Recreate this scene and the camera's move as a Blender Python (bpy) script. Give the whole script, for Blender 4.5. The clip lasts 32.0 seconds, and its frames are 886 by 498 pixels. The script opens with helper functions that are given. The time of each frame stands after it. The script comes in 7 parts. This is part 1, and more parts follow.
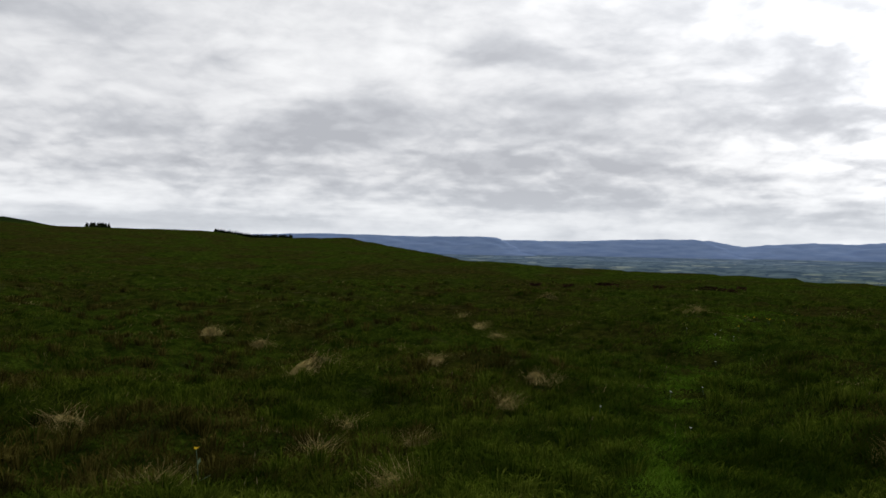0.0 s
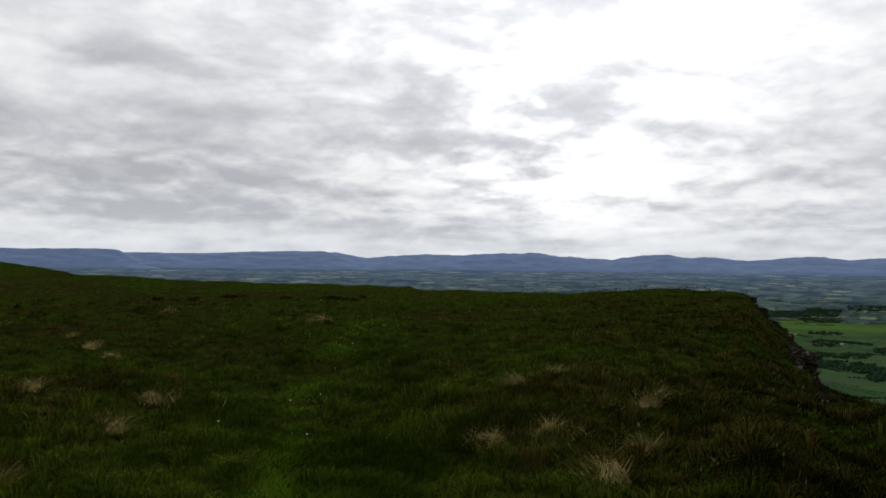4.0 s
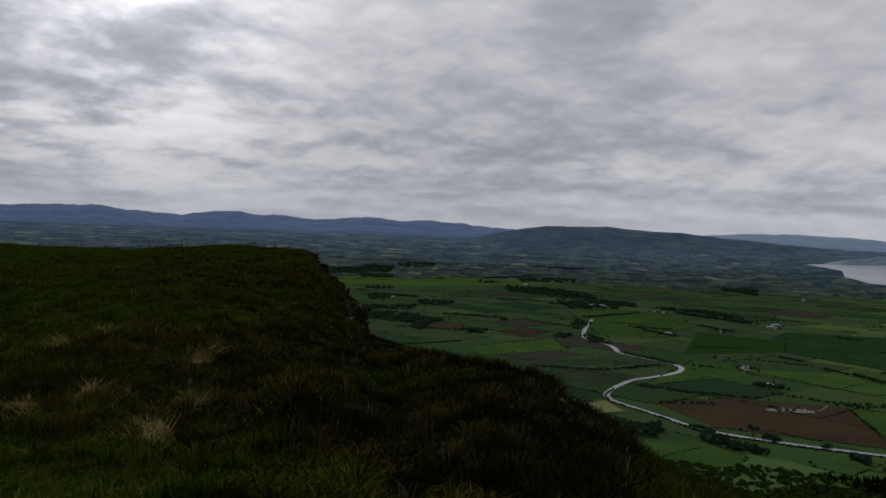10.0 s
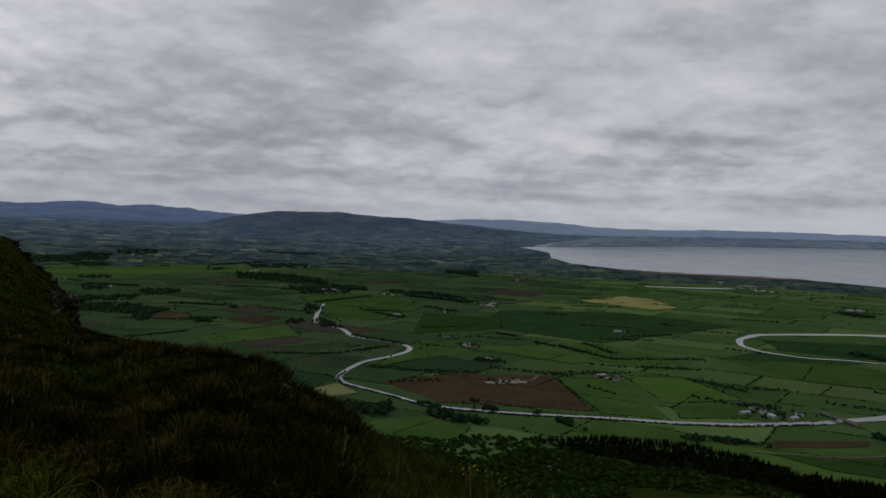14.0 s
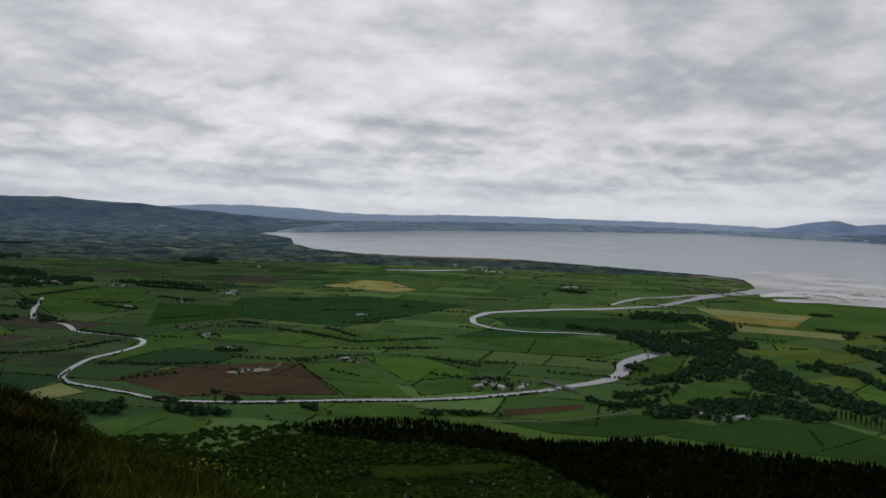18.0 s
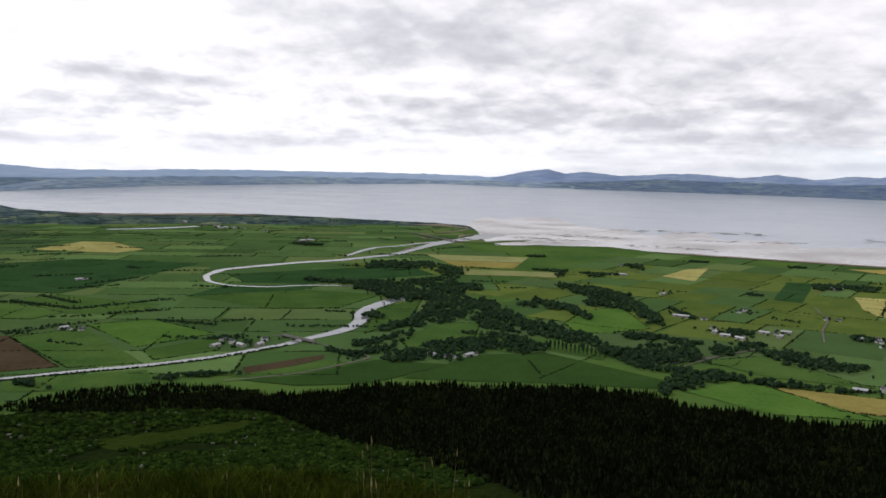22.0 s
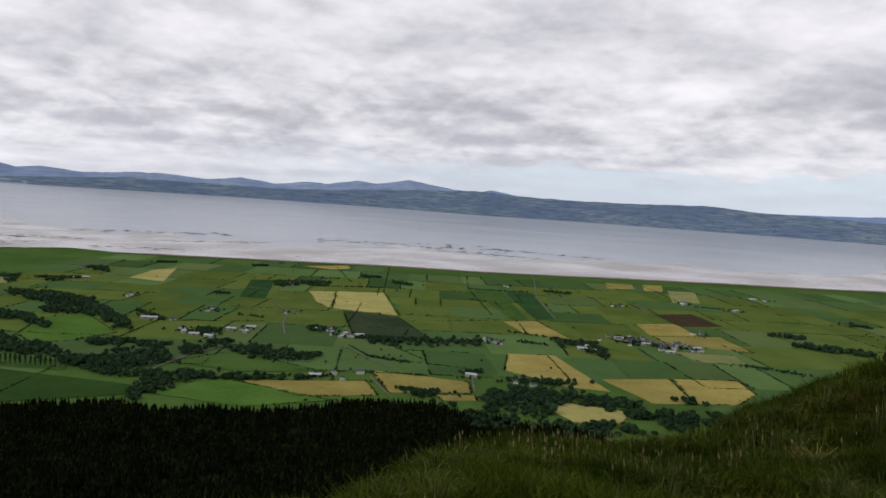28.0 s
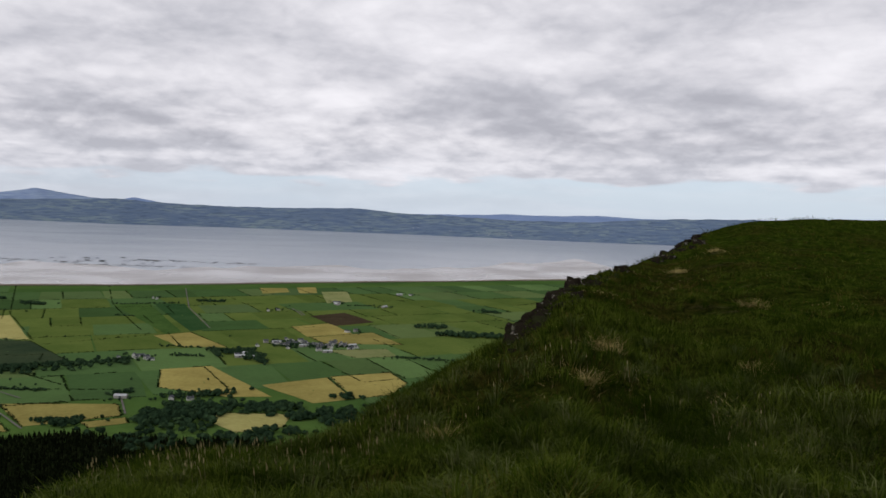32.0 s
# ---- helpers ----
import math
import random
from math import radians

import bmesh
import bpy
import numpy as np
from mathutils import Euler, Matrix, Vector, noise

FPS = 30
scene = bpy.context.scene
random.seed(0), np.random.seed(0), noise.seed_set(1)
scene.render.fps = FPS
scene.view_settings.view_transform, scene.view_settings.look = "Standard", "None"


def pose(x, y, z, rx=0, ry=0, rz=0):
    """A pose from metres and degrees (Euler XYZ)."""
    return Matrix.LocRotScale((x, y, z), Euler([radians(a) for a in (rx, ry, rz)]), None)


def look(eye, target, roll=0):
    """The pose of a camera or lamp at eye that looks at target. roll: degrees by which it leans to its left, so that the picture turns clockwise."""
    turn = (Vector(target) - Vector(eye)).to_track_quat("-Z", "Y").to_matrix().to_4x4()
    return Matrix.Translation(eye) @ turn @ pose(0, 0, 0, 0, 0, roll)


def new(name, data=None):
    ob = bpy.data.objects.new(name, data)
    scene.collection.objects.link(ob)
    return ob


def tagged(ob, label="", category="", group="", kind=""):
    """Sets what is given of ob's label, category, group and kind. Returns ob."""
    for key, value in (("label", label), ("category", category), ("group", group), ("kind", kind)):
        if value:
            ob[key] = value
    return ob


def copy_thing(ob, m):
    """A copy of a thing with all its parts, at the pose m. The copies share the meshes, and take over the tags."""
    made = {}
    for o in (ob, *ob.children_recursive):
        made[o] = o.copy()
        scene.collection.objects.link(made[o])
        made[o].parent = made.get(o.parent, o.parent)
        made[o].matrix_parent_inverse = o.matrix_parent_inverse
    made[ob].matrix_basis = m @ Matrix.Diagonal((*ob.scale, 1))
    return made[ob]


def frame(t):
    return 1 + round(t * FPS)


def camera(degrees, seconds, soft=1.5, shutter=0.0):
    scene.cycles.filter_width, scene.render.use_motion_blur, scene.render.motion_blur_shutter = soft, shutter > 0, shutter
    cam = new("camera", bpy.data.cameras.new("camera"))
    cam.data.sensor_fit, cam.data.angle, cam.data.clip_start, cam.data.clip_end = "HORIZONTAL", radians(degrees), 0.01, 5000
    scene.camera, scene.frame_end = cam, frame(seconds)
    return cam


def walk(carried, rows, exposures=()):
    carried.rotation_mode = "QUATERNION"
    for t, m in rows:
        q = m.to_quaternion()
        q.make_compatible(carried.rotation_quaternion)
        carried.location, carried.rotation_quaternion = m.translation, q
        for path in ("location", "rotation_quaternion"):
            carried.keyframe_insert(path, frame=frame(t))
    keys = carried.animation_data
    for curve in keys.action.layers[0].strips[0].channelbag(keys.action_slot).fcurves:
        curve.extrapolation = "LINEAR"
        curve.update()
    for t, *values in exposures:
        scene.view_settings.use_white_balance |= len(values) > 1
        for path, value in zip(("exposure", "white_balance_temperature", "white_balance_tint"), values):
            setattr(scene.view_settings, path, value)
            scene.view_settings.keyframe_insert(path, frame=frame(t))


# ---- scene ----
from functools import lru_cache

cam = camera(56.5, 32.0, soft=1.6)
ARM = 0.4          # the camera is held out at arm's length and swings round the body
# seconds, heading (degrees, to the left), tilt, lean
SWING = [
    (0.0, 0.04, -0.25, 1.14),
    (0.5, -3.15, -0.45, 0.88),
    (1.0, -6.82, -0.25, 0.87),
    (1.5, -10.38, -0.20, 0.88),
    (2.0, -14.07, -0.34, 0.76),
    (2.5, -17.13, -0.34, 0.68),
    (3.0, -19.97, -0.14, 0.71),
    (3.5, -22.59, 0.21, 0.61),
    (4.0, -25.24, 0.97, 0.69),
    (4.5, -27.89, 1.23, 0.39),
    (6.5, -35.30, 0.39, 1.18),
    (7.0, -38.16, -0.20, 1.32),
    (7.5, -41.05, -0.43, 1.49),
    (8.0, -43.54, -0.32, 1.42),
    (8.5, -45.97, -0.37, 1.63),
    (9.0, -49.04, -0.74, 1.69),
    (9.5, -51.83, -1.09, 1.82),
    (10.0, -54.45, -1.34, 2.17),
    (10.5, -57.17, -1.63, 2.10),
    (11.0, -60.25, -1.69, 1.91),
    (11.5, -63.38, -1.88, 2.14),
    (12.0, -65.76, -2.23, 2.31),
    (12.5, -67.34, -2.18, 2.34),
    (13.0, -69.35, -2.02, 2.00),
    (13.5, -71.72, -1.85, 1.99),
    (15.5, -76.28, -1.46, 2.98),
    (16.0, -80.63, -1.86, 2.51),
    (16.5, -84.49, -1.78, 2.27),
    (17.0, -87.28, -1.80, 1.88),
    (17.5, -89.13, -1.81, 1.84),
    (18.0, -90.77, -2.05, 1.98),
    (18.5, -91.91, -3.03, 1.75),
    (19.0, -92.77, -4.41, 1.55),
    (19.5, -94.45, -5.25, 1.25),
    (20.0, -96.56, -5.08, 1.31),
    (20.5, -99.46, -5.13, 1.28),
    (21.0, -102.80, -5.11, 1.25),
    (21.5, -106.07, -4.91, 1.07),
    (22.0, -109.09, -4.88, 0.98),
    (22.5, -112.18, -4.73, 1.19),
    (23.0, -114.89, -4.73, 1.04),
    (23.5, -117.57, -4.57, 1.11),
    (24.0, -120.46, -4.46, 1.03),
    (24.5, -123.48, -4.48, 1.23),
    (26.5, -134.35, -4.58, 2.09),
    (27.0, -137.99, -4.46, 2.48),
    (27.5, -141.69, -4.06, 2.65),
    (28.0, -144.92, -3.61, 3.02),
    (28.5, -147.29, -3.84, 2.52),
    (29.0, -149.74, -4.76, 1.05),
    (29.5, -152.98, -4.69, 1.13),
    (30.0, -155.74, -4.46, 0.81),
    (30.5, -159.12, -4.30, 0.87),
    (31.0, -162.28, -3.65, 1.12),
    (31.5, -165.39, -2.93, 1.16),
    (32.0, -168.66, -2.36, 1.50),
]


def held(yaw, tilt, lean):
    a = radians(yaw)
    p = radians(tilt)
    eye = Vector((-ARM * math.sin(a), ARM * math.cos(a), 0.0))
    way = Vector((-math.sin(a) * math.cos(p), math.cos(a) * math.cos(p), math.sin(p)))
    return look(eye, eye + way, lean)


EXPOSURES = [(0.0, 0.15, 6400, 10), (2.0, 0.42, 6420, 10), (3.0, 0.45, 6420, 10), (4.0, 0.0, 6400, 10), (6.0, -0.35, 6330, 10), (9.0, -0.68, 6230, 13), (13.0, -0.85, 6200, 13), (15.5, -0.62, 6220, 13),
             (18.0, -0.3, 6290, 11), (19.0, -0.02, 6330, 12), (20.0, 0.42, 6430, 13), (24.0, 0.29, 6390, 15), (28.0, 0.14, 6370, 15), (30.0, 0.2, 6370, 15), (32.0, 0.07, 6340, 15)]
walk(cam, [(t, held(y, p, r)) for t, y, p, r in SWING], EXPOSURES)

# ---- world, sun ----
SUN_BEARING, SUN_HEIGHT = 32.0, 40.0      # degrees, clockwise from +y
sb, sh = radians(SUN_BEARING), radians(SUN_HEIGHT)
SUN_WAY = Vector((math.sin(sb) * math.cos(sh), math.cos(sb) * math.cos(sh), math.sin(sh)))


class Graph:
    """A short way to write node trees."""

    def __init__(self, tree):
        self.tree = tree

    def node(self, kind, **values):
        n = self.tree.nodes.new(kind)
        for key, value in values.items():
            if key.startswith("in_"):
                k = key[3:]
                k = int(k) if k.isdigit() else k.replace("_", " ")
                if isinstance(value, bpy.types.NodeSocket):
                    self.tree.links.new(value, n.inputs[k])
                else:
                    n.inputs[k].default_value = value
            elif key == "operation":
                n.operation = value
            elif key == "data_type":
                n.data_type = value
            elif key == "blend_type":
                n.blend_type = value
            elif key == "sky_type":
                n.sky_type = value
            elif key == "feature":
                n.feature = value
            elif key == "distance":
                n.distance = value
        return n

    def math(self, op, a, b=0.0, c=0.0):
        return self.node("ShaderNodeMath", operation=op, in_0=a, in_1=b, in_2=c).outputs[0]

    def vec(self, op, a, b=(0, 0, 0)):
        n = self.node("ShaderNodeVectorMath", operation=op, in_0=a, in_1=b)
        return n.outputs["Value"] if op in ("DOT_PRODUCT", "LENGTH") else n.outputs["Vector"]

    def mix(self, fac, a, b, blend="MIX"):
        n = self.node("ShaderNodeMix", data_type="RGBA", blend_type=blend)
        for sock, value in ((n.inputs[0], fac), (n.inputs[6], a), (n.inputs[7], b)):
            if isinstance(value, bpy.types.NodeSocket):
                self.tree.links.new(value, sock)
            else:
                sock.default_value = (*value, 1) if isinstance(value, tuple) and len(value) == 3 else value
        return n.outputs[2]

    def ramp(self, fac, *stops):
        n = self.node("ShaderNodeValToRGB", in_0=fac)
        els = n.color_ramp.elements
        while len(els) < len(stops):
            els.new(0.5)
        for e, (p, c) in zip(els, stops):
            e.position = p
            e.color = (c, c, c, 1) if isinstance(c, (int, float)) else (*c, 1)
        return n.outputs[0]

    def noise(self, vector, scale, detail=4.0, rough=0.55, distort=0.0):
        return self.node("ShaderNodeTexNoise", in_Vector=vector, in_Scale=scale, in_Detail=detail, in_Roughness=rough, in_Distortion=distort).outputs[0]


world = bpy.data.worlds.new("sky")
scene.world = world
world.use_nodes = True
world.node_tree.nodes.clear()
w = Graph(world.node_tree)
way = w.node("ShaderNodeTexCoord").outputs["Generated"]
xyz = w.node("ShaderNodeSeparateXYZ", in_0=way)
up = w.math("MAXIMUM", xyz.outputs[2], 0.0)


ring = w.node("ShaderNodeVectorMath", operation="NORMALIZE", in_0=w.vec("MULTIPLY", way, (1.0, 1.0, 0.0))).outputs["Vector"]


def layer(across, upward, raise_by=0.0):
    """A map of the cloud deck, drawn together towards the horizon: steps round the sky, steps upward."""
    high = w.math("ADD", w.math("MULTIPLY", w.math("LOGARITHM", w.math("ADD", up, 0.07), math.e), upward), raise_by)
    spread = w.vec("MULTIPLY", ring, (across, across, 0.0))
    return w.vec("ADD", spread, w.node("ShaderNodeCombineXYZ", in_0=0.0, in_1=0.0, in_2=high).outputs[0])


def added(*terms):
    """The sum of (value, weight) pairs."""
    total = None
    for value, weight in terms:
        term = w.math("MULTIPLY", value, weight)
        total = term if total is None else w.math("ADD", total, term)
    return total


def heaps(q, fraying):
    """Rounded heads crowded together, their borders frayed."""
    fray = w.node("ShaderNodeTexNoise", in_Vector=q, in_Scale=1.5, in_Detail=4.0, in_Roughness=0.5).outputs[1]
    bent = w.vec("ADD", q, w.vec("MULTIPLY", w.vec("SUBTRACT", fray, (0.5, 0.5, 0.5)), (fraying, fraying, fraying)))
    return w.node("ShaderNodeTexVoronoi", feature="SMOOTH_F1", in_Vector=bent, in_Scale=1.0, in_Smoothness=0.5).outputs["Distance"]


# a deck of broad soft rolls, thick ones dark below, with billows lit along their upper edges
rolls = w.noise(layer(2.6, 2.2), 1.0, 3.0, 0.45, 0.6)
billows, billows_up = (w.noise(layer(5.4, 4.4, q), 1.0, 5.0, 0.5, 0.8) for q in (0.0, 0.14))
sheets = w.noise(layer(1.3, 1.6), 1.0, 2.0, 0.5)
heads, heads_up = (heaps(layer(7.0, 4.8, q), 0.85) for q in (0.0, 0.14))
heap, heap_up = (heaps(layer(15.0, 8.5, q), 0.75) for q in (0.0, 0.16))
band = w.ramp(up, (0.01, 0.3), (0.05, 1.0), (0.12, 0.6), (0.2, 0.0))
flat = layer(3.0, 3.0)
thick = added((w.math("SUBTRACT", rolls, 0.5), 0.75), (w.math("SUBTRACT", billows, 0.5), 0.8), (w.math("SUBTRACT", sheets, 0.5), 0.6), (w.math("SUBTRACT", 0.5, heads), 0.25),
              (w.math("MULTIPLY", w.math("SUBTRACT", 0.45, heap), band), 0.22))
lit = added((w.math("SUBTRACT", billows, billows_up), 0.3), (w.math("SUBTRACT", heads_up, heads), 0.28), (w.math("MULTIPLY", w.math("SUBTRACT", heap_up, heap), band), 0.6))
# cotton heads: rounded lumps parted by darker creases
def cotton(size, raise_by=0.0):
    lumps = w.noise(w.vec("ADD", w.vec("MULTIPLY", way, (size, size, 2.3 * size)), (0.0, 0.0, raise_by)), 1.0, 6.0, 0.5, 0.3)
    return w.math("ABSOLUTE", w.math("SUBTRACT", lumps, 0.5))


cottons = added((w.math("SUBTRACT", cotton(9.0), 0.07), 0.8), (w.math("SUBTRACT", cotton(21.0), 0.07), 0.45), (w.math("SUBTRACT", cotton(12.0, 0.0), cotton(12.0, 0.22)), 0.55))
lit = w.math("ADD", lit, w.math("MULTIPLY", cottons, w.ramp(up, (0.0, 0.8), (0.06, 1.55), (0.16, 0.85), (0.35, 0.6))))
cloud = w.math("SUBTRACT", w.math("ADD", 0.5, lit), thick)
shade = w.ramp(cloud, (0.18, (0.43, 0.44, 0.468)), (0.34, (0.52, 0.53, 0.555)), (0.48, (0.635, 0.64, 0.657)), (0.60, (0.725, 0.727, 0.737)), (0.76, (0.82, 0.82, 0.823)), (1.0, (0.91, 0.907, 0.905)))
# brighter where the cloud is thin in front of the sun
near_sun = w.math("MAXIMUM", w.vec("DOT_PRODUCT", way, tuple(SUN_WAY)), 0.0)
glow = w.math("MULTIPLY", w.math("POWER", near_sun, 11.0), w.ramp(up, (0.03, 0.35), (0.2, 1.0)))
# one thin place in the cloud below the sun
thin_way = (math.sin(radians(33)) * math.cos(radians(15)), math.cos(radians(33)) * math.cos(radians(15)), math.sin(radians(15)))
thin = w.math("POWER", w.math("MAXIMUM", w.vec("DOT_PRODUCT", way, thin_way), 0.0), 75.0)
# and a wide paler stretch over the head of the lough
wide_way = (math.sin(radians(80)), math.cos(radians(80)), 0.2)
glow = w.math("ADD", glow, w.math("MULTIPLY", w.math("POWER", w.math("MAXIMUM", w.vec("DOT_PRODUCT", way, wide_way), 0.0), 7.0), 0.11))
glow = w.math("ADD", glow, w.math("MULTIPLY", w.math("MULTIPLY", thin, w.ramp(cloud, (0.3, 0.2), (0.6, 1.0))), 0.72))
shade = w.mix(1.0, shade, w.mix(glow, (1.0, 1.0, 1.0), (2.6, 2.57, 2.5)), "MULTIPLY")
sky = w.node("ShaderNodeTexSky", sky_type="NISHITA")
sky.sun_disc, sky.sun_elevation, sky.sun_rotation = False, sh, sb
clear = w.mix(1.0, sky.outputs[0], (0.1, 0.1, 0.1), "MULTIPLY")
# a clear strip low over the sea in the north, and paler air along the whole horizon
low = w.ramp(w.math("ADD", up, w.math("MULTIPLY", w.math("SUBTRACT", 0.42, heap), 0.03)), (0.0, 1.0), (0.036, 0.95), (0.043, 0.0))
north = w.ramp(w.vec("DOT_PRODUCT", way, (math.sin(radians(185)), math.cos(radians(185)), 0.0)), (0.55, 0.0), (0.9, 1.0))
gaps = w.ramp(w.noise(flat, 0.9, 5.0), (0.40, 0.0), (0.55, 1.0))
open_sky = w.math("MULTIPLY", w.math("MULTIPLY", low, north), w.math("ADD", w.math("MULTIPLY", gaps, 0.25), 0.7))
pale = w.mix(0.75, clear, (0.60, 0.72, 0.82))
air = w.mix(w.math("MULTIPLY", w.ramp(up, (0.0, 1.0), (0.09, 0.0)), 0.45), shade, (0.70, 0.74, 0.78))
final = w.mix(open_sky, air, pale)
# the unseen sky overhead is dimmed to lower the light on the ground
final = w.mix(1.0, final, w.ramp(up, (0.30, 1.0), (0.62, 0.5)), "MULTIPLY")
back = w.node("ShaderNodeBackground", in_Color=final, in_Strength=1.0)
out = w.node("ShaderNodeOutputWorld", in_0=back.outputs[0])

sun_lamp = bpy.data.lights.new("sun", "SUN")
sun_lamp.energy, sun_lamp.angle, sun_lamp.color = 0.5, radians(14), (1.0, 0.96, 0.9)
new("sun", sun_lamp).matrix_world = look(SUN_WAY * 100, (0, 0, 0))

# ---- the lie of the land ----
DEPTH = 300.0       # the plain lies this far below the camera
NEAR, SPAN = 2000.0, 2800.0


def drawn_in(r):
    """Ground distance as it is built: true to NEAR, then drawn together towards the horizon."""
    r = np.asarray(r, float)
    x = np.maximum(r - NEAR, 0)
    return np.where(r < NEAR, r, NEAR + SPAN * x / (x + SPAN))


def true_distance(d):
    d = np.asarray(d, float)
    u = np.clip(d - NEAR, 0, SPAN * 0.999)
    return np.where(d < NEAR, d, NEAR + SPAN * u / (SPAN - u))


def on_plain(x, y, dz=0.0):
    """A place on the plain's map, in metres, laid into the scene."""
    r = np.maximum(np.hypot(x, y), 1e-6)
    k = drawn_in(r) / r
    return np.stack([x * k, y * k, -DEPTH * k + dz], -1)


def lattice(seed):
    return np.random.default_rng(seed).random((256, 256))


LATTICES = [lattice(s) for s in range(6)]


def grain(x, y, size, seed=0):
    """Smooth noise from -1 to 1 over a map, of the given size."""
    t = LATTICES[seed % 6]
    u, v = np.asarray(x) / size + 31.7 * seed, np.asarray(y) / size + 17.3 * seed
    iu, iv = np.floor(u).astype(int), np.floor(v).astype(int)
    fu, fv = u - iu, v - iv
    fu, fv = fu * fu * (3 - 2 * fu), fv * fv * (3 - 2 * fv)
    g = lambda a, b: t[a % 256, b % 256]
    return 2 * ((g(iu, iv) * (1 - fu) + g(iu + 1, iv) * fu) * (1 - fv) + (g(iu, iv + 1) * (1 - fu) + g(iu + 1, iv + 1) * fu) * fv) - 1


# The brow of the hilltop: bearing (clockwise from +y), its angle of sight from the eye, its distance.
BROW_MOOR = [(-90, 0.9, 170), (-28, 1.25, 170), (-25, 0.75, 150), (-16, 0.7, 150), (-13, 0.3, 140), (-6.5, 0.37, 130), (-3, -0.2, 105), (2, -1.0, 80),
             (10, -1.4, 72), (18, -1.55, 70), (26, -1.85, 66), (33.5, -2.0, 60), (36, -1.66, 60), (41.5, -1.42, 60), (45.3, -1.62, 58),
             (46.2, -2.8, 57), (47.8, -4.4, 56), (49.1, -5.9, 55), (49.5, -7.5, 51), (52, -8.45, 44), (56.4, -9.35, 33), (60.3, -10.15, 26)]
BROW_SEA = [(62.5, -10.7, 23), (63, -11.8, 19), (67, -13.5, 14), (70.7, -15.5, 11), (74, -17.4, 9.5), (78, -19.1, 8.2), (88, -19.8, 7.4), (98, -19.9, 7.2),
            (107, -20.8, 6.8), (114, -22.6, 6.0), (128, -22.4, 6.0), (138, -21.8, 6.4), (142.4, -20.3, 7.2), (145, -18.2, 9.2), (150, -16.8, 11),
            (158, -16.2, 12), (163, -14.9, 14)]
BROW_CRAG = [(165.2, -12.8, 16), (169.5, -10.6, 18), (173.4, -8.3, 20), (174.5, -7.4, 20.3), (177, -4.9, 21), (180.2, -3.4, 30), (183.5, -2.2, 44),
             (186, -0.7, 50), (189.4, 0.22, 52), (197, 0.42, 60), (230, 0.8, 100), (270, 0.9, 170)]
BROW = np.array(BROW_MOOR + BROW_SEA + BROW_CRAG, float)
# the hillside below the brow: distance, height
HILL = np.array([(0, -5), (60, -42), (200, -107), (350, -152), (600, -222), (850, -280), (930, -295), (1000, -300), (9000, -300)], float)


def brow(b):
    b = np.where(b < -90, b + 360, np.where(b > 270, b - 360, b))
    return np.interp(b, BROW[:, 0], BROW[:, 1]), np.interp(b, BROW[:, 0], BROW[:, 2])


def land(x, y):
    """The height of the ground."""
    x, y = np.asarray(x, float), np.asarray(y, float)
    r = np.hypot(x, y)
    b = np.degrees(np.arctan2(x, y))
    e, edge = brow(b)
    z1 = (edge - ARM) * np.tan(np.radians(e))
    dip = 0.07 * np.clip((edge - 18) / 30, 0, 1)
    base = lambda d: -1.65 - dip * d * np.exp(-d / 40)
    s = np.minimum(r / edge, 1)
    top = base(r) + (z1 - base(edge)) * s ** 2
    rough = 0.20 * grain(x, y, 1.3, 1) + 0.22 * grain(x, y, 2.6, 5) + 0.10 * grain(x, y, 0.55, 2) + 0.26 * grain(x, y, 5.0, 3)
    rough = rough * np.clip(r / 4, 0.2, 1) * np.clip(1.25 - s, 0.25, 1)
    plain = -DEPTH * r / true_distance(r)
    slope = np.where(r < 1000, np.interp(r, HILL[:, 0], HILL[:, 1]), plain)
    at_edge = np.interp(edge, HILL[:, 0], HILL[:, 1])
    fall = np.maximum(edge * 0.35, 6.0)
    low = slope + (z1 - at_edge) * np.exp(-np.maximum(r - edge, 0) / fall)
    low = low + np.clip((r - edge) / 60, 0, 1) * np.clip((960 - r) / 250, 0, 1) * (4 * grain(x, y, 60, 4) + 2 * grain(x, y, 22, 5))
    # towards the moor the plateau goes on behind the crest
    moor = np.where((b < 2) & (b > -100), np.clip((2 - b) / 6, 0, 1), np.clip((b - 190) / 10, 0, 1)) + np.where(b <= -100, 1.0, 0.0)
    back = z1 + (r - edge) * np.tan(np.radians(e - 0.2)) - 1.5 * (1 - np.exp(-(r - edge) / 30)) - 120 * np.clip((r - 1000) / 600, 0, 1) ** 2
    low = np.where(r < 1600, low + (np.maximum(back, low) - low) * moor, low)
    return np.where(r <= edge, top, low) + np.where(r < edge + 8, rough, 0)


def mesh_of(name, verts, faces, smooth=False):
    me = bpy.data.meshes.new(name)
    verts = np.ascontiguousarray(verts, np.float32)
    faces = np.ascontiguousarray(faces, np.int32)
    n, k = faces.shape
    me.vertices.add(len(verts))
    me.vertices.foreach_set("co", verts.ravel())
    me.loops.add(n * k)
    me.loops.foreach_set("vertex_index", faces.ravel())
    me.polygons.add(n)
    me.polygons.foreach_set("loop_start", np.arange(0, n * k, k, dtype=np.int32))
    me.polygons.foreach_set("use_smooth", np.full(n, smooth))
    me.update(calc_edges=True)
    return me


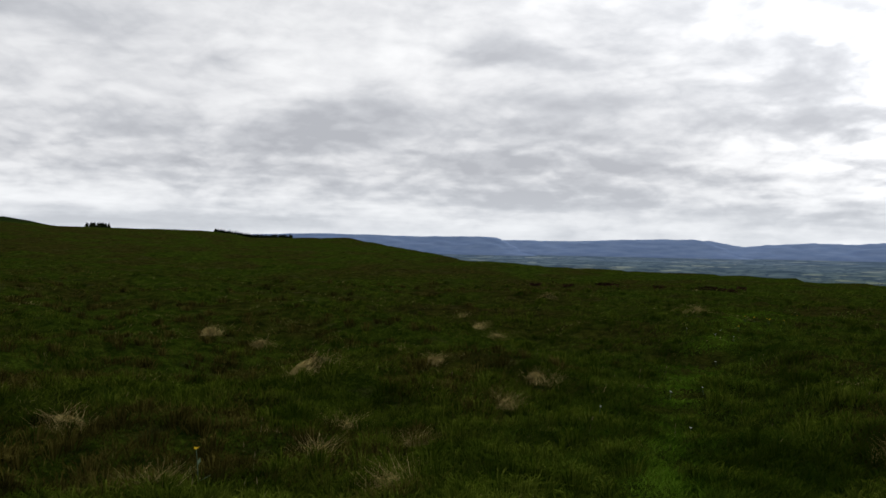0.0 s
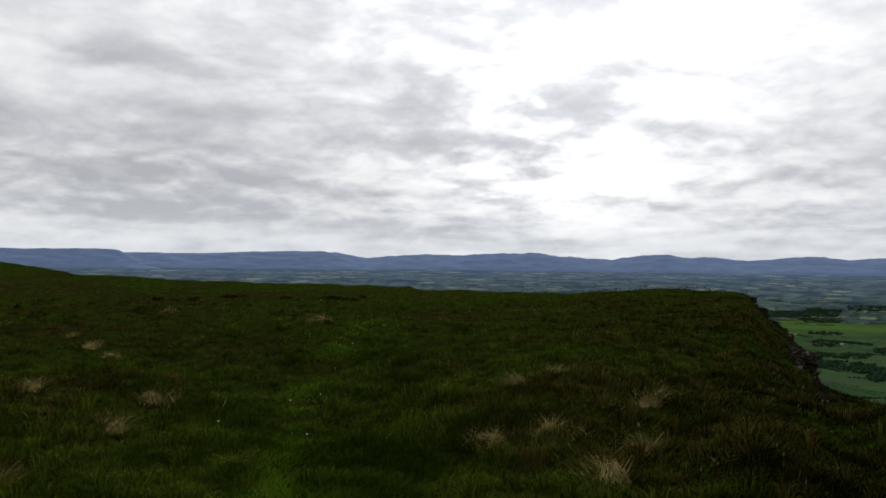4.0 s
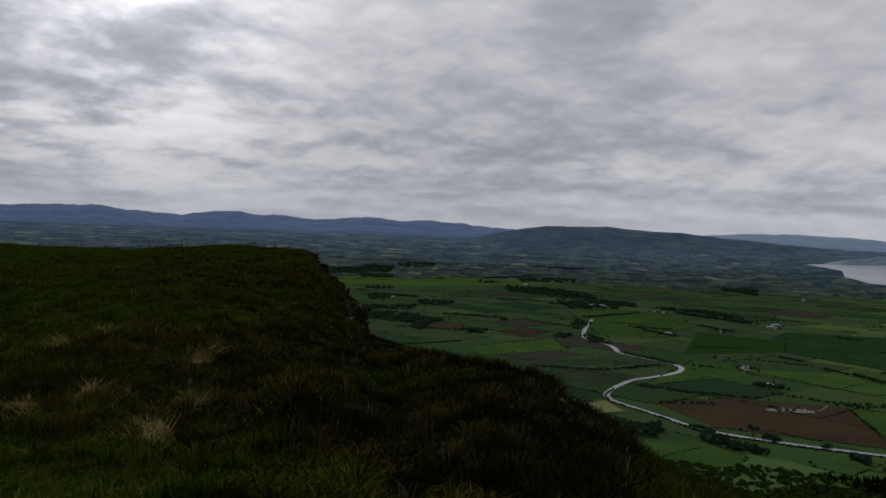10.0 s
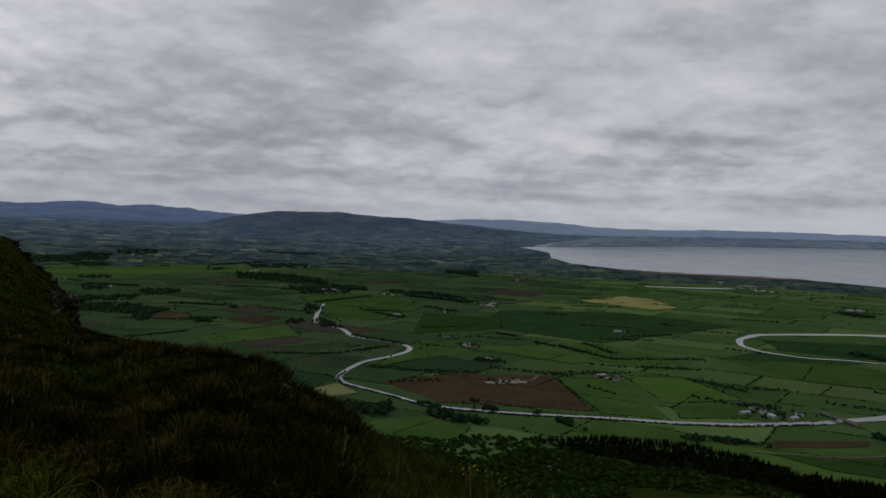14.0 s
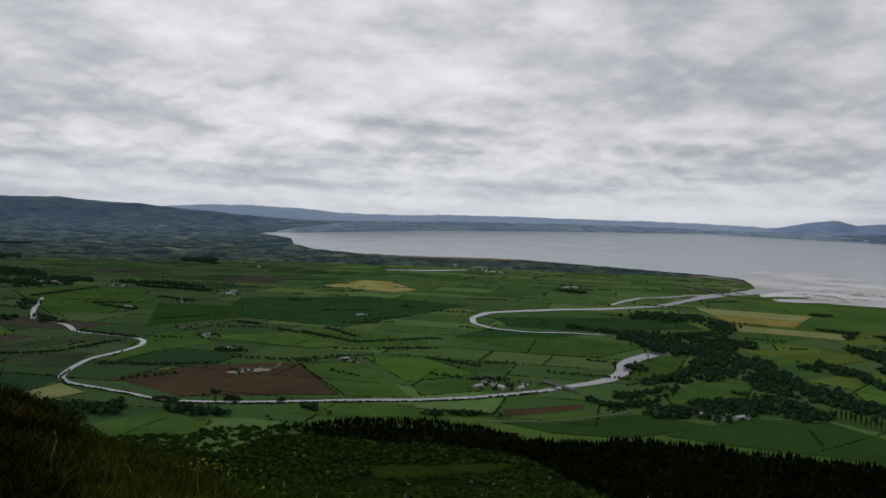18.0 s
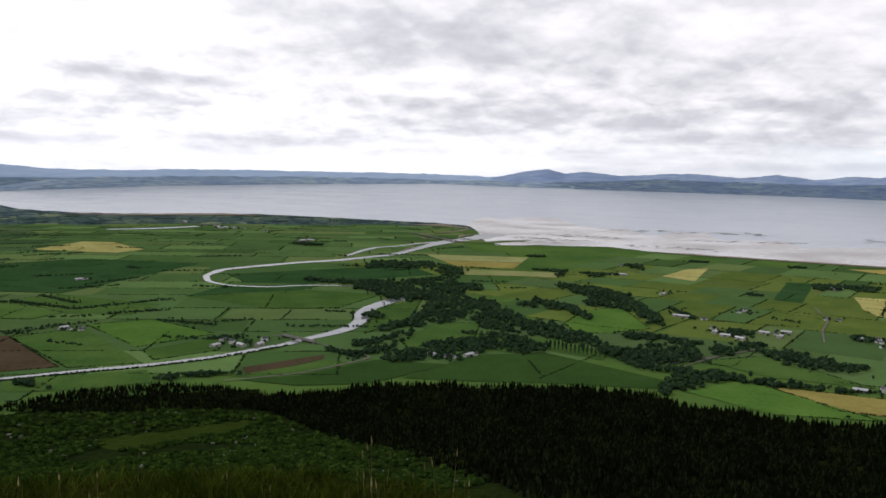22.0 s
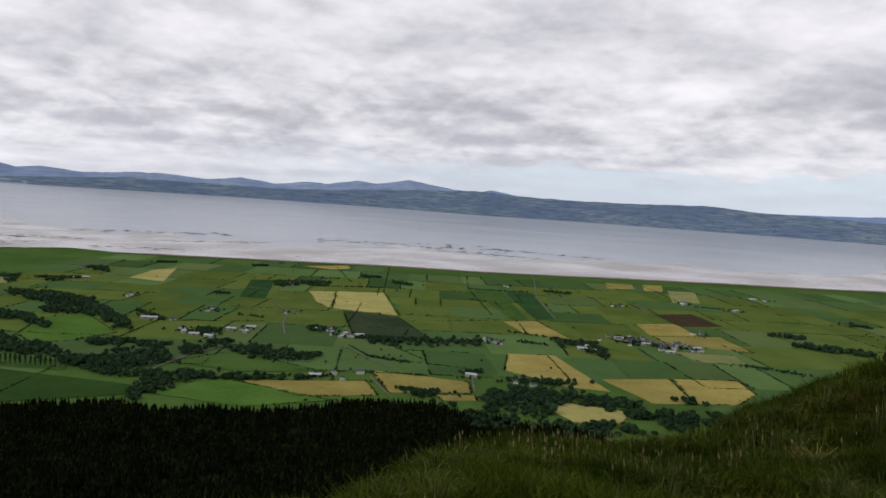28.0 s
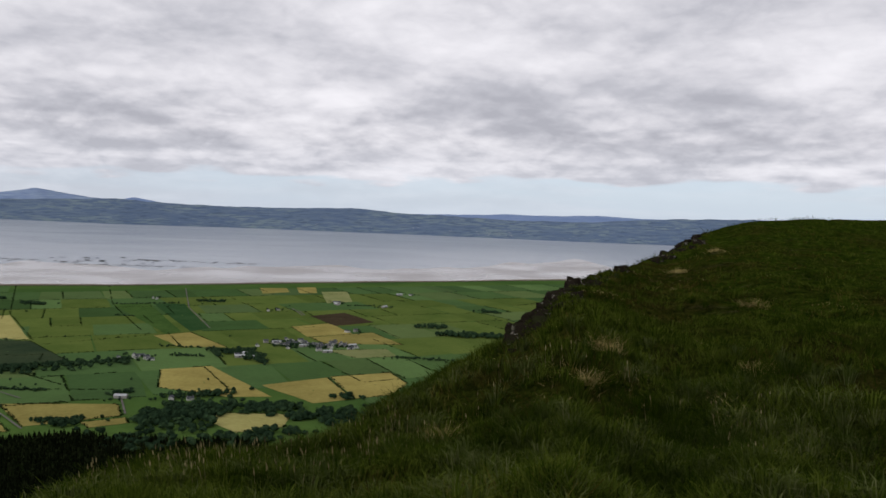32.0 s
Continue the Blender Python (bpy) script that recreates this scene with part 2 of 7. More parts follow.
def grid_faces(rows, cols, wrap=False):
    i, j = np.meshgrid(np.arange(rows - 1), np.arange(cols if wrap else cols - 1), indexing="ij")
    k = (j + 1) % cols
    return np.stack([i * cols + j, i * cols + k, (i + 1) * cols + k, (i + 1) * cols + j], -1).reshape(-1, 4)[:, ::-1]


def map_uv(me, x, y):
    """Keeps the true map place of each corner, in kilometres, for the materials."""
    uv = me.uv_layers.new(name="map")
    idx = np.empty(len(me.loops), np.int32)
    me.loops.foreach_get("vertex_index", idx)
    uv.data.foreach_set("uv", np.stack([x[idx], y[idx]], -1).astype(np.float32).ravel() / 1000)


def sheet(name, x, y, rows, cols, mat, dz=0.0, wrap=False):
    """A surface that lies on the plain; x, y: map places, row by row."""
    me = mesh_of(name, on_plain(x, y, dz), grid_faces(rows, cols, wrap), True)
    map_uv(me, x, y)
    me.materials.append(mat)
    return new(name, me)


# ---- materials ----
def material(name):
    m = bpy.data.materials.new(name)
    m.use_nodes = True
    m.node_tree.nodes.clear()
    g = Graph(m.node_tree)
    bsdf = g.node("ShaderNodeBsdfPrincipled")
    g.node("ShaderNodeOutputMaterial", in_0=bsdf.outputs[0])
    return m, g, bsdf


def put(g, bsdf, **values):
    for key, value in values.items():
        sock = bsdf.inputs[key.replace("_", " ")]
        if isinstance(value, bpy.types.NodeSocket):
            g.tree.links.new(value, sock)
        else:
            sock.default_value = (*value, 1) if isinstance(value, tuple) and len(value) == 3 and sock.type == "RGBA" else value


def bumped(g, height, distance, strength=0.6):
    return g.node("ShaderNodeBump", in_Strength=strength, in_Distance=distance, in_Height=height).outputs[0]


def plain_mat(name, colour, colour2, size, rough=0.9, bump=0.0, spec=0.0):
    m, g, b = material(name)
    pos = g.node("ShaderNodeNewGeometry").outputs["Position"]
    n = g.noise(pos, 1 / size, 6.0, 0.6)
    n2 = g.noise(pos, 0.15 / size, 3.0)
    f = g.math("ADD", g.math("MULTIPLY", n, 0.6), g.math("MULTIPLY", n2, 0.4))
    put(g, b, Base_Color=g.mix(g.ramp(f, (0.36, 0.0), (0.62, 1.0)), colour, colour2), Roughness=rough, Specular_IOR_Level=spec)
    if bump:
        put(g, b, Normal=bumped(g, n, bump))
    return m


def leafy_mat(name, a, b_, c, patch=0.8):
    """Leaves, needles and blades: the tone varies from piece to piece."""
    m, g, b = material(name)
    geo = g.node("ShaderNodeNewGeometry")
    col = g.ramp(geo.outputs["Random Per Island"], (0.0, a), (0.5, b_), (1.0, c))
    big = g.ramp(g.noise(geo.outputs["Position"], patch, 5.0, 0.6), (0.44, 0.0), (0.58, 1.0))
    fresh = g.ramp(g.noise(geo.outputs["Position"], patch * 2.7, 3.0), (0.52, 0.0), (0.66, 1.0))
    col = g.mix(g.math("MULTIPLY", fresh, 0.4), col, c)
    put(g, b, Base_Color=g.mix(g.math("MULTIPLY", big, 0.8), col, a), Roughness=0.85, Specular_IOR_Level=0.0)
    return m


# moor and hillside turf; the plain's pasture further out
turf, g, b = material("moor_turf")
geo = g.node("ShaderNodeNewGeometry")
pos = geo.outputs["Position"]
tufts = g.noise(pos, 2.4, 7.0, 0.65, 0.3)
patches = g.noise(pos, 0.22, 5.0, 0.6)
wide = g.noise(pos, 0.03, 4.0)
green = g.mix(g.ramp(tufts, (0.35, 0.0), (0.68, 1.0)), (0.01431, 0.02713, 0.002808), (0.06762, 0.1057, 0.009828))
brown = g.mix(g.ramp(tufts, (0.35, 0.0), (0.7, 1.0)), (0.0182, 0.01714, 0.004212), (0.07542, 0.06854, 0.01404))
col = g.mix(g.ramp(g.math("ADD", g.math("MULTIPLY", patches, 0.6), g.math("MULTIPLY", wide, 0.4)), (0.45, 0.0), (0.56, 0.95)), green, brown)
straw = g.ramp(g.noise(pos, 0.8, 8.0, 0.72), (0.57, 0.0), (0.68, 0.55))
col = g.mix(straw, col, (0.09752, 0.09282, 0.0351))
fine = g.ramp(g.noise(pos, 16.0, 7.0, 0.75, 0.4), (0.40, 0.6), (0.56, 0.0))
col = g.mix(fine, col, (0.006502, 0.009996, 0.002808))
put(g, b, Base_Color=col, Roughness=0.95, Specular_IOR_Level=0.0, Normal=bumped(g, g.math("ADD", tufts, g.math("MULTIPLY", fine, -0.3)), 0.14, 1.0))

# slope ground, the shade beneath trees and scrub put into its dark colour
hillside = plain_mat("shaded_slope_ground", (0.006, 0.012, 0.004), (0.020, 0.032, 0.008), 9.0, 0.95, 0.6)

pasture, g, b = material("plain_pasture")
uv = g.node("ShaderNodeUVMap")
uv.uv_map = "map"
km = uv.outputs[0]
fields = g.mix(g.ramp(g.noise(km, 2.6, 5.0), (0.4, 0.0), (0.6, 1.0)), (0.06529, 0.134, 0.03448), (0.1016, 0.1814, 0.04186))
tufts = g.noise(km, 30.0, 6.0, 0.6)
fields = g.mix(g.ramp(tufts, (0.3, 0.35), (0.7, 0.0)), fields, (0.04352, 0.07884, 0.01847))
put(g, b, Base_Color=fields, Roughness=0.95, Specular_IOR_Level=0.0)

def farmland(name, dark, light, wood):
    """Small hedged fields, tree lines and scattered roofs, foreshortened far out on the plain."""
    m, g, b = material(name)
    uv = g.node("ShaderNodeUVMap")
    uv.uv_map = "map"
    place = g.node("ShaderNodeSeparateXYZ", in_0=uv.outputs[0])
    spread = g.math("MULTIPLY", g.math("ARCTAN2", place.outputs[0], place.outputs[1]), 30.0)
    away = g.math("LOGARITHM", g.vec("LENGTH", uv.outputs[0]), math.e)

    def laid(across, deep):
        return g.node("ShaderNodeCombineXYZ", in_0=g.math("MULTIPLY", spread, across), in_1=g.math("MULTIPLY", away, deep), in_2=0.0).outputs[0]

    plots = laid(1.7, 15.0)
    cells = g.node("ShaderNodeTexVoronoi", in_Vector=plots, in_Scale=1.0, in_Randomness=0.85)
    hue = g.node("ShaderNodeSeparateColor", in_0=cells.outputs["Color"])
    fields = g.mix(hue.outputs[0], dark, light)
    fields = g.mix(g.ramp(hue.outputs[1], (0.90, 0.0), (0.93, 0.8)), fields, tuple(q * k for q, k in zip(light, (1.9, 1.6, 1.25))))
    edges = g.node("ShaderNodeTexVoronoi", feature="DISTANCE_TO_EDGE", in_Vector=plots, in_Scale=1.0, in_Randomness=0.85)
    hedge = g.math("MULTIPLY", g.ramp(edges.outputs["Distance"], (0.05, 0.85), (0.13, 0.0)), g.ramp(g.noise(laid(2.0, 9.0), 1.0, 3.0), (0.40, 0.0), (0.52, 1.0)))
    fields = g.mix(hedge, fields, wood)
    woods = g.ramp(g.noise(laid(0.8, 8.0), 1.0, 7.0, 0.6, 0.3), (0.535, 0.0), (0.575, 0.9))
    fields = g.mix(woods, fields, wood)
    roofs = g.node("ShaderNodeTexVoronoi", in_Vector=laid(5.0, 40.0), in_Scale=1.0, in_Randomness=1.0)
    town = g.math("MULTIPLY", g.ramp(roofs.outputs["Distance"], (0.16, 0.8), (0.24, 0.0)), g.ramp(g.noise(laid(0.9, 7.0), 1.0, 3.0), (0.58, 0.0), (0.66, 1.0)))
    put(g, b, Base_Color=g.mix(town, fields, (0.42, 0.42, 0.42)), Roughness=1.0, Specular_IOR_Level=0.0)
    return m


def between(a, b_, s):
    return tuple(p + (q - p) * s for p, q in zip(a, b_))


# farmland in belts, with more distance haze mixed into the colours further out
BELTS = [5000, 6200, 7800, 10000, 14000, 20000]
belt_mats = [farmland("hazed_farmland_belt", between((0.044, 0.076, 0.044), (0.150, 0.215, 0.290), s), between((0.088, 0.128, 0.062), (0.205, 0.278, 0.340), s), between((0.022, 0.040, 0.034), (0.092, 0.142, 0.212), s))
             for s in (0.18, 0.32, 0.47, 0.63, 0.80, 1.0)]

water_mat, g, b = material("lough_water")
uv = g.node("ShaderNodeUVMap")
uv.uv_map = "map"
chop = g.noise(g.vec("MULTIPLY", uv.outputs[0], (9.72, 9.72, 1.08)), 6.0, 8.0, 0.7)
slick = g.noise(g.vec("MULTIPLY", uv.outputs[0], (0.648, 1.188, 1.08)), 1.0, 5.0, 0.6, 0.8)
# part of the sky's pale reflection is put into the water's base colour
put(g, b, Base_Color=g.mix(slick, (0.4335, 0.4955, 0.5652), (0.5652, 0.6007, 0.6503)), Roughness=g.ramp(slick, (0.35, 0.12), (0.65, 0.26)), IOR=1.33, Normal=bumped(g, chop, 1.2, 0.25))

river_mat, g, b = material("river_water")
pos = g.node("ShaderNodeNewGeometry").outputs["Position"]
put(g, b, Base_Color=(0.20, 0.215, 0.22), Roughness=0.10, IOR=1.33, Normal=bumped(g, g.noise(pos, 0.2, 4.0), 0.2, 0.1))


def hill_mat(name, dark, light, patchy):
    """Heath and woods on a far hillside, haze mixed into their colours; patchy: how many pale fields lie on it."""
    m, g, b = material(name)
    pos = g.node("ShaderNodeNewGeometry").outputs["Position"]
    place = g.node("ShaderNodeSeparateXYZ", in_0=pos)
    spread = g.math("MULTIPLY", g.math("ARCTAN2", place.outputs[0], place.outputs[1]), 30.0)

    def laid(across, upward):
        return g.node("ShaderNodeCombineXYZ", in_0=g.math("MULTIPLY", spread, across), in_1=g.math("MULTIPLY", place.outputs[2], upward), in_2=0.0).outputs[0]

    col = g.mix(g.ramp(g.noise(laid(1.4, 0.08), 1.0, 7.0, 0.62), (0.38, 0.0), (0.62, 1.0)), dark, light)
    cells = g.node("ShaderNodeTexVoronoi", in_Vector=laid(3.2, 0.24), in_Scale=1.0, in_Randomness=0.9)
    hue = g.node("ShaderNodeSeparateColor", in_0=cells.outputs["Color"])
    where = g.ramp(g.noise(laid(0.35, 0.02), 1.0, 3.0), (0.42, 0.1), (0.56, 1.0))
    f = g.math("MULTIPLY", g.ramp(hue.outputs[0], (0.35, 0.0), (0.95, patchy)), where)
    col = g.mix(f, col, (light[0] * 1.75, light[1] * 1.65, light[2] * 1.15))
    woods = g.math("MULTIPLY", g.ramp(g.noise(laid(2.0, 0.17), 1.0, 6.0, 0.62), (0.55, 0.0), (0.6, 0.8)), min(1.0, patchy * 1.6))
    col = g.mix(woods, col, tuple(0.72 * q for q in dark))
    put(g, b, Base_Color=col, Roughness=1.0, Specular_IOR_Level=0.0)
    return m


# the air's blue haze is painted into these hill colours
far_blue = hill_mat("hazed_far_range", (0.2156, 0.3091, 0.5203), (0.276, 0.371, 0.5741), 0.0)
far_pale = hill_mat("hazed_farthest_range", (0.36, 0.4762, 0.6552), (0.42, 0.5376, 0.702), 0.0)
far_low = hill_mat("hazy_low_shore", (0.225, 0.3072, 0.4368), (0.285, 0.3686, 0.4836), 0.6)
mid_hill = hill_mat("hazed_wooded_upland", (0.092, 0.140, 0.222), (0.136, 0.190, 0.250), 0.5)
back_hill = hill_mat("hazed_shore_peaks", (0.2333, 0.3198, 0.5032), (0.3023, 0.39, 0.5582), 0.3)
shore_hill = hill_mat("hazed_shore_slopes", (0.122, 0.178, 0.285), (0.168, 0.228, 0.312), 0.6)

# ---- ground, one sheet from the feet to the horizon ----
bearings = np.r_[np.arange(-36, 206, 0.5), np.arange(206, 324, 3.0)]
rings = np.r_[0.02, 0.25, np.geomspace(0.5, 70, 130), np.geomspace(71.5, 1000, 110), drawn_in(np.geomspace(1030, 46000, 120))]
rr, bb = np.meshgrid(rings, np.radians(bearings), indexing="ij")
gx, gy = (rr * np.sin(bb)).ravel(), (rr * np.cos(bb)).ravel()
gz = land(gx, gy)
me = mesh_of("ground", np.stack([gx, gy, gz], -1), grid_faces(len(rings), len(bearings), True), True)
stretch = true_distance(rr.ravel()) / rr.ravel()
map_uv(me, gx * stretch, gy * stretch)
me.materials.append(turf)
me.materials.append(pasture)
me.materials.append(hillside)
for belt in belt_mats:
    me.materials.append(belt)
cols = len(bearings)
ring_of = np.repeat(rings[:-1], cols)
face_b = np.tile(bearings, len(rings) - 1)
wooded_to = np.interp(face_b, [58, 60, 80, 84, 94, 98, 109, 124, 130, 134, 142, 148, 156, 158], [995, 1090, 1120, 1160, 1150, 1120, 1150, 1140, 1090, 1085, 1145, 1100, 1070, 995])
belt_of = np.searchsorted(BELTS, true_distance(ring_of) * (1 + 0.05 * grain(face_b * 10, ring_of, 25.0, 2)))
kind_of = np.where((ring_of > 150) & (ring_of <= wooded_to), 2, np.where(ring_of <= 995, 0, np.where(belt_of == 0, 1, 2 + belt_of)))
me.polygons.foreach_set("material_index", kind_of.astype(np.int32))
ground = tagged(new("ground", me), "rough moorland hilltop falling away to a wide farmed plain", "ground", kind="structure")


# ---- the lough ----
def from_sight(b, e):
    """The map place at bearing b that is seen e degrees below the level."""
    r = DEPTH / np.tan(np.radians(-np.minimum(e, -0.2)))
    b = np.radians(b)
    return r * np.sin(b), r * np.cos(b)


NEAR_SHORE = np.array([(78.3, -1.36), (79.5, -1.5), (80.3, -1.65), (80.5, -2.0), (81.8, -2.32), (84.7, -2.54), (88, -2.62), (93, -2.6), (97, -2.63), (101, -2.81),
                       (105, -2.97), (108.8, -3.11), (110.8, -3.25), (111.4, -3.55), (112, -4.3), (113.2, -4.55), (115.1, -4.46), (117.5, -4.5), (120.5, -4.47),
                       (123.3, -4.68), (127.2, -4.82), (134.4, -4.95), (140, -5.0), (147, -5.08), (153.7, -5.02), (161.2, -4.84), (168.5, -4.62), (176.6, -4.27), (200, -3.4)])
FAR_SHORE = np.array([(78.3, -1.34), (90, -0.8), (97, -0.6), (101, -0.5), (108.5, -0.36), (113, -0.47), (119.3, -0.6), (127, -0.7), (134, -0.82), (140, -0.95),
                      (147, -1.15), (154, -1.22), (161, -1.34), (169, -1.47), (177, -1.6), (184, -1.65), (200, -1.6)])
b_w = np.arange(78.3, 200.01, 0.2)
s_w = np.linspace(0, 1, 40)
ss, bw = np.meshgrid(s_w, b_w, indexing="ij")
e_n = np.interp(bw, NEAR_SHORE[:, 0], NEAR_SHORE[:, 1]) + 0.03 * grain(bw * 10, bw * 0, 6.0, 2)
e_f = np.interp(bw, FAR_SHORE[:, 0], FAR_SHORE[:, 1])
wx, wy = from_sight(bw.ravel(), (e_n + (e_f - e_n) * ss).ravel())
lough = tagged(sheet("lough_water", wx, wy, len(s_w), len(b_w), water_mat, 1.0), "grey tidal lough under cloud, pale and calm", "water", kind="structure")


def ribbon(name, points, widths, mat, dz, step=12.0):
    """A band along a smooth line on the map."""
    p = np.array(points, float)
    t = np.r_[0, np.cumsum(np.hypot(*np.diff(p, axis=0).T))]
    u = np.arange(0, t[-1], step)
    line = np.stack([np.interp(u, t, p[:, k]) for k in (0, 1)], -1)
    for _ in range(6):
        line[1:-1] = (line[:-2] + 2 * line[1:-1] + line[2:]) / 4
    d = np.gradient(line, axis=0)
    d /= np.hypot(d[:, 0], d[:, 1])[:, None]
    side = np.stack([-d[:, 1], d[:, 0]], -1)
    wd = np.interp(u, np.linspace(0, t[-1], len(widths)), widths)[:, None] / 2 * (1 + 0.15 * grain(u, u * 0, 60.0, 1))[:, None]
    xy = np.stack([line + side * wd, line + side * wd * 0.33, line - side * wd * 0.33, line - side * wd], 0)
    return sheet(name, xy[..., 0].ravel(), xy[..., 1].ravel(), 4, len(u), mat, dz)


RIVER = [(2700, 1265), (2561, 1209), (2396, 1146), (2191, 1056), (2138, 977), (2089, 915), (1979, 847), (1928, 709), (1890, 650), (1811, 630), (1718, 644), (1632, 670), (1520, 660),
         (1445, 645), (1399, 613), (1373, 556), (1339, 489), (1292, 415), (1290, 364), (1297, 289), (1313, 213), (1333, 133), (1351, 17), (1382, -80),
         (1429, -161), (1462, -216), (1500, -254), (1534, -303), (1582, -353), (1662, -397), (1753, -422), (1828, -456), (1884, -501), (1969, -575),
         (2080, -590), (2200, -520)]
LOOP = [(2200, -520), (2240, -440), (2252, -362), (2233, -281), (2286, -178), (2389, -129), (2527, -131), (2681, -190), (2763, -309), (2853, -458), (2909, -611), (3001, -740),
        (3100, -877), (3261, -983), (3388, -1072), (3555, -1192), (3739, -1340), (3869, -1507), (4177, -1760)]
tagged(ribbon("river", RIVER, (10, 13, 14, 12, 11, 14, 24, 38, 28), river_mat, 1.5), "silver-grey river winding between green fields", "river", kind="structure")
tagged(ribbon("river_loop", LOOP, (14, 16, 40, 44, 46, 110, 170), river_mat, 1.5), "wide silver river bend running to the shore", "river", kind="structure")


# ---- hills along the horizon ----
def hill_range(name, profile, base, mat, depth, label, seed, jag=0.05, bow=0.8, back=0.0):
    """A range of hills; profile: bearing and angle of the skyline; base: the angle of its foot on the plain; depth: from foot to crest."""
    p = np.array(profile, float)
    b_ = np.arange(p[0, 0], p[-1, 0] + 0.01, 0.15)
    top = np.interp(b_, p[:, 0], p[:, 1])
    top[1:-1] = (top[:-2] + 2 * top[1:-1] + top[2:]) / 4
    top = top + jag * (grain(b_ * 10, b_ * 0, 9.0, seed) * 0.6 + grain(b_ * 10, b_ * 0, 3.5, seed + 1) * 0.4)
    foot = np.interp(b_, base[:, 0], base[:, 1]) if isinstance(base, np.ndarray) else np.full(len(b_), base)
    s = np.linspace(0, 1, 14)[:, None]
    near = drawn_in(DEPTH / np.tan(np.radians(-foot))) + back
    far = near + depth
    d = near + (far - near) * s
    e = foot + (top - foot) * (s ** bow) + 0.12 * (top - foot) * np.sin(s * np.pi) * grain(b_ * 10 + 0 * s, s * 60 + 0 * b_, 12.0, seed + 2)
    e[0] -= 0.05
    d = np.vstack([d, far + 25, far + 60])
    e = np.vstack([e, top - 0.35, foot - 0.6])
    a = np.radians(b_)
    v = np.stack([d * np.sin(a), d * np.cos(a), d * np.tan(np.radians(e))], -1).reshape(-1, 3)
    me = mesh_of(name, v, grid_faces(16, len(b_)), True)
    me.materials.append(mat)
    return tagged(new(name, me), label, "hills", kind="structure")


SCARP = [(-14, 0.45), (-9, 0.67), (-5.7, 0.66), (-1.8, 0.6), (2.5, 0.68), (3.8, 0.6), (4.6, 0.15), (6, -0.4), (9, -0.9)]
SCARP_2 = [(2, 0.3), (4.5, 0.47), (8.5, 0.45), (12.3, 0.62), (16.9, 0.73), (17.6, 0.6), (18.4, 0.3), (20, -0.2), (22, -0.8)]
SOUTH = [(16, 0.5), (17.6, 0.62), (20, 0.3), (24, 0.6), (26.7, 0.55), (28.6, 0.72), (31.7, 0.75), (34, 0.5), (36.8, 0.34), (38.5, 0.6), (40.5, 0.78), (41.6, 0.55), (43, 0.63), (45.4, 0.4),
         (49.7, 0.7), (51.8, 0.5), (53.5, 0.62), (56, 0.45), (58.3, 0.25), (61, 0.1), (66, 0.0)]
WOODED = [(56, -0.6), (58.5, 0.0), (60, 0.3), (61.5, 0.52), (65.5, 0.63), (67.5, 0.46), (70.8, 0.36), (73, 0.15), (78, -0.2), (84, -0.55), (92, -0.75)]
WOODED_FOOT = np.array([(56, -1.55), (70, -1.5), (76.5, -1.42), (78.5, -1.27), (80, -1.2), (92, -0.78)])
SOUTHWEST = [(68, 0.2), (72, 0.27), (74.5, 0.46), (77.5, 0.53), (81, 0.42), (84, 0.2), (88, 0.2), (91.5, 0.36), (97, 0.36), (102, 0.35), (108, 0.32), (112, 0.2), (118, 0.05)]
WEST = [(104, -0.36), (109, -0.2), (112.3, 0.08), (114.2, 0.52), (116.2, 0.77), (117.4, 0.5), (118.8, 0.65), (121, 0.38), (123, 0.5), (125.6, 0.6), (128.8, 0.34), (131, 0.62), (133.2, 0.27),
        (135.2, 0.52), (136.8, 0.5), (138.8, 0.82), (140, 0.66), (142.3, 1.02), (144.2, 0.75), (145.5, 0.5), (147.2, 0.45), (150, 0.2), (154, -0.3)]
WEST_FRONT = [(114, -0.5), (117, -0.1), (120, 0.0), (124, 0.2), (127, 0.1), (131, 0.05), (134, 0.0), (138, 0.12), (141, 0.3), (144.5, 0.42), (147.2, 0.5), (150, 0.3), (154.5, 0.2), (158.5, 0.22), (162.8, 0.31), (165.5, 0.07),
              (169, -0.08), (173, -0.25), (179, -0.25), (182, 0.0), (184.5, 0.12), (189, 0.2), (200, 0.1)]
LOW_SHORE = [(78.4, -1.33), (80, -1.05), (82, -0.7), (84, -0.42), (86, -0.28), (91, -0.12), (97, -0.05), (103, -0.02), (108, -0.08), (112, -0.1), (118, -0.3)]
NORTH = [(146, 0.1), (148, 0.64), (150, 0.3), (156, 0.0), (166, 0.0), (170.4, 0.05), (173.1, 0.16), (176.2, 0.12), (179.3, 0.2), (182, 0.08), (190, 0.0)]
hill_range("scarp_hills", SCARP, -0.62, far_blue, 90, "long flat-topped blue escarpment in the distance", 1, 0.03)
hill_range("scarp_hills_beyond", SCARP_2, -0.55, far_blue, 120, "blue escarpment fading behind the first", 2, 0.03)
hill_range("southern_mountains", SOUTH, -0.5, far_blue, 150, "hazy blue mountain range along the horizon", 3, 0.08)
hill_range("wooded_hill", WOODED, WOODED_FOOT, mid_hill, 420, "dark wooded upland rising from the plain, blued for haze", 4, 0.04, 1.5)
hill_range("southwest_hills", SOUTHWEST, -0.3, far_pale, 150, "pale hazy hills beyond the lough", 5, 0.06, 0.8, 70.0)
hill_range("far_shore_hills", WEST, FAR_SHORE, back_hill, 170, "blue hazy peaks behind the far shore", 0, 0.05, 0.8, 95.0)
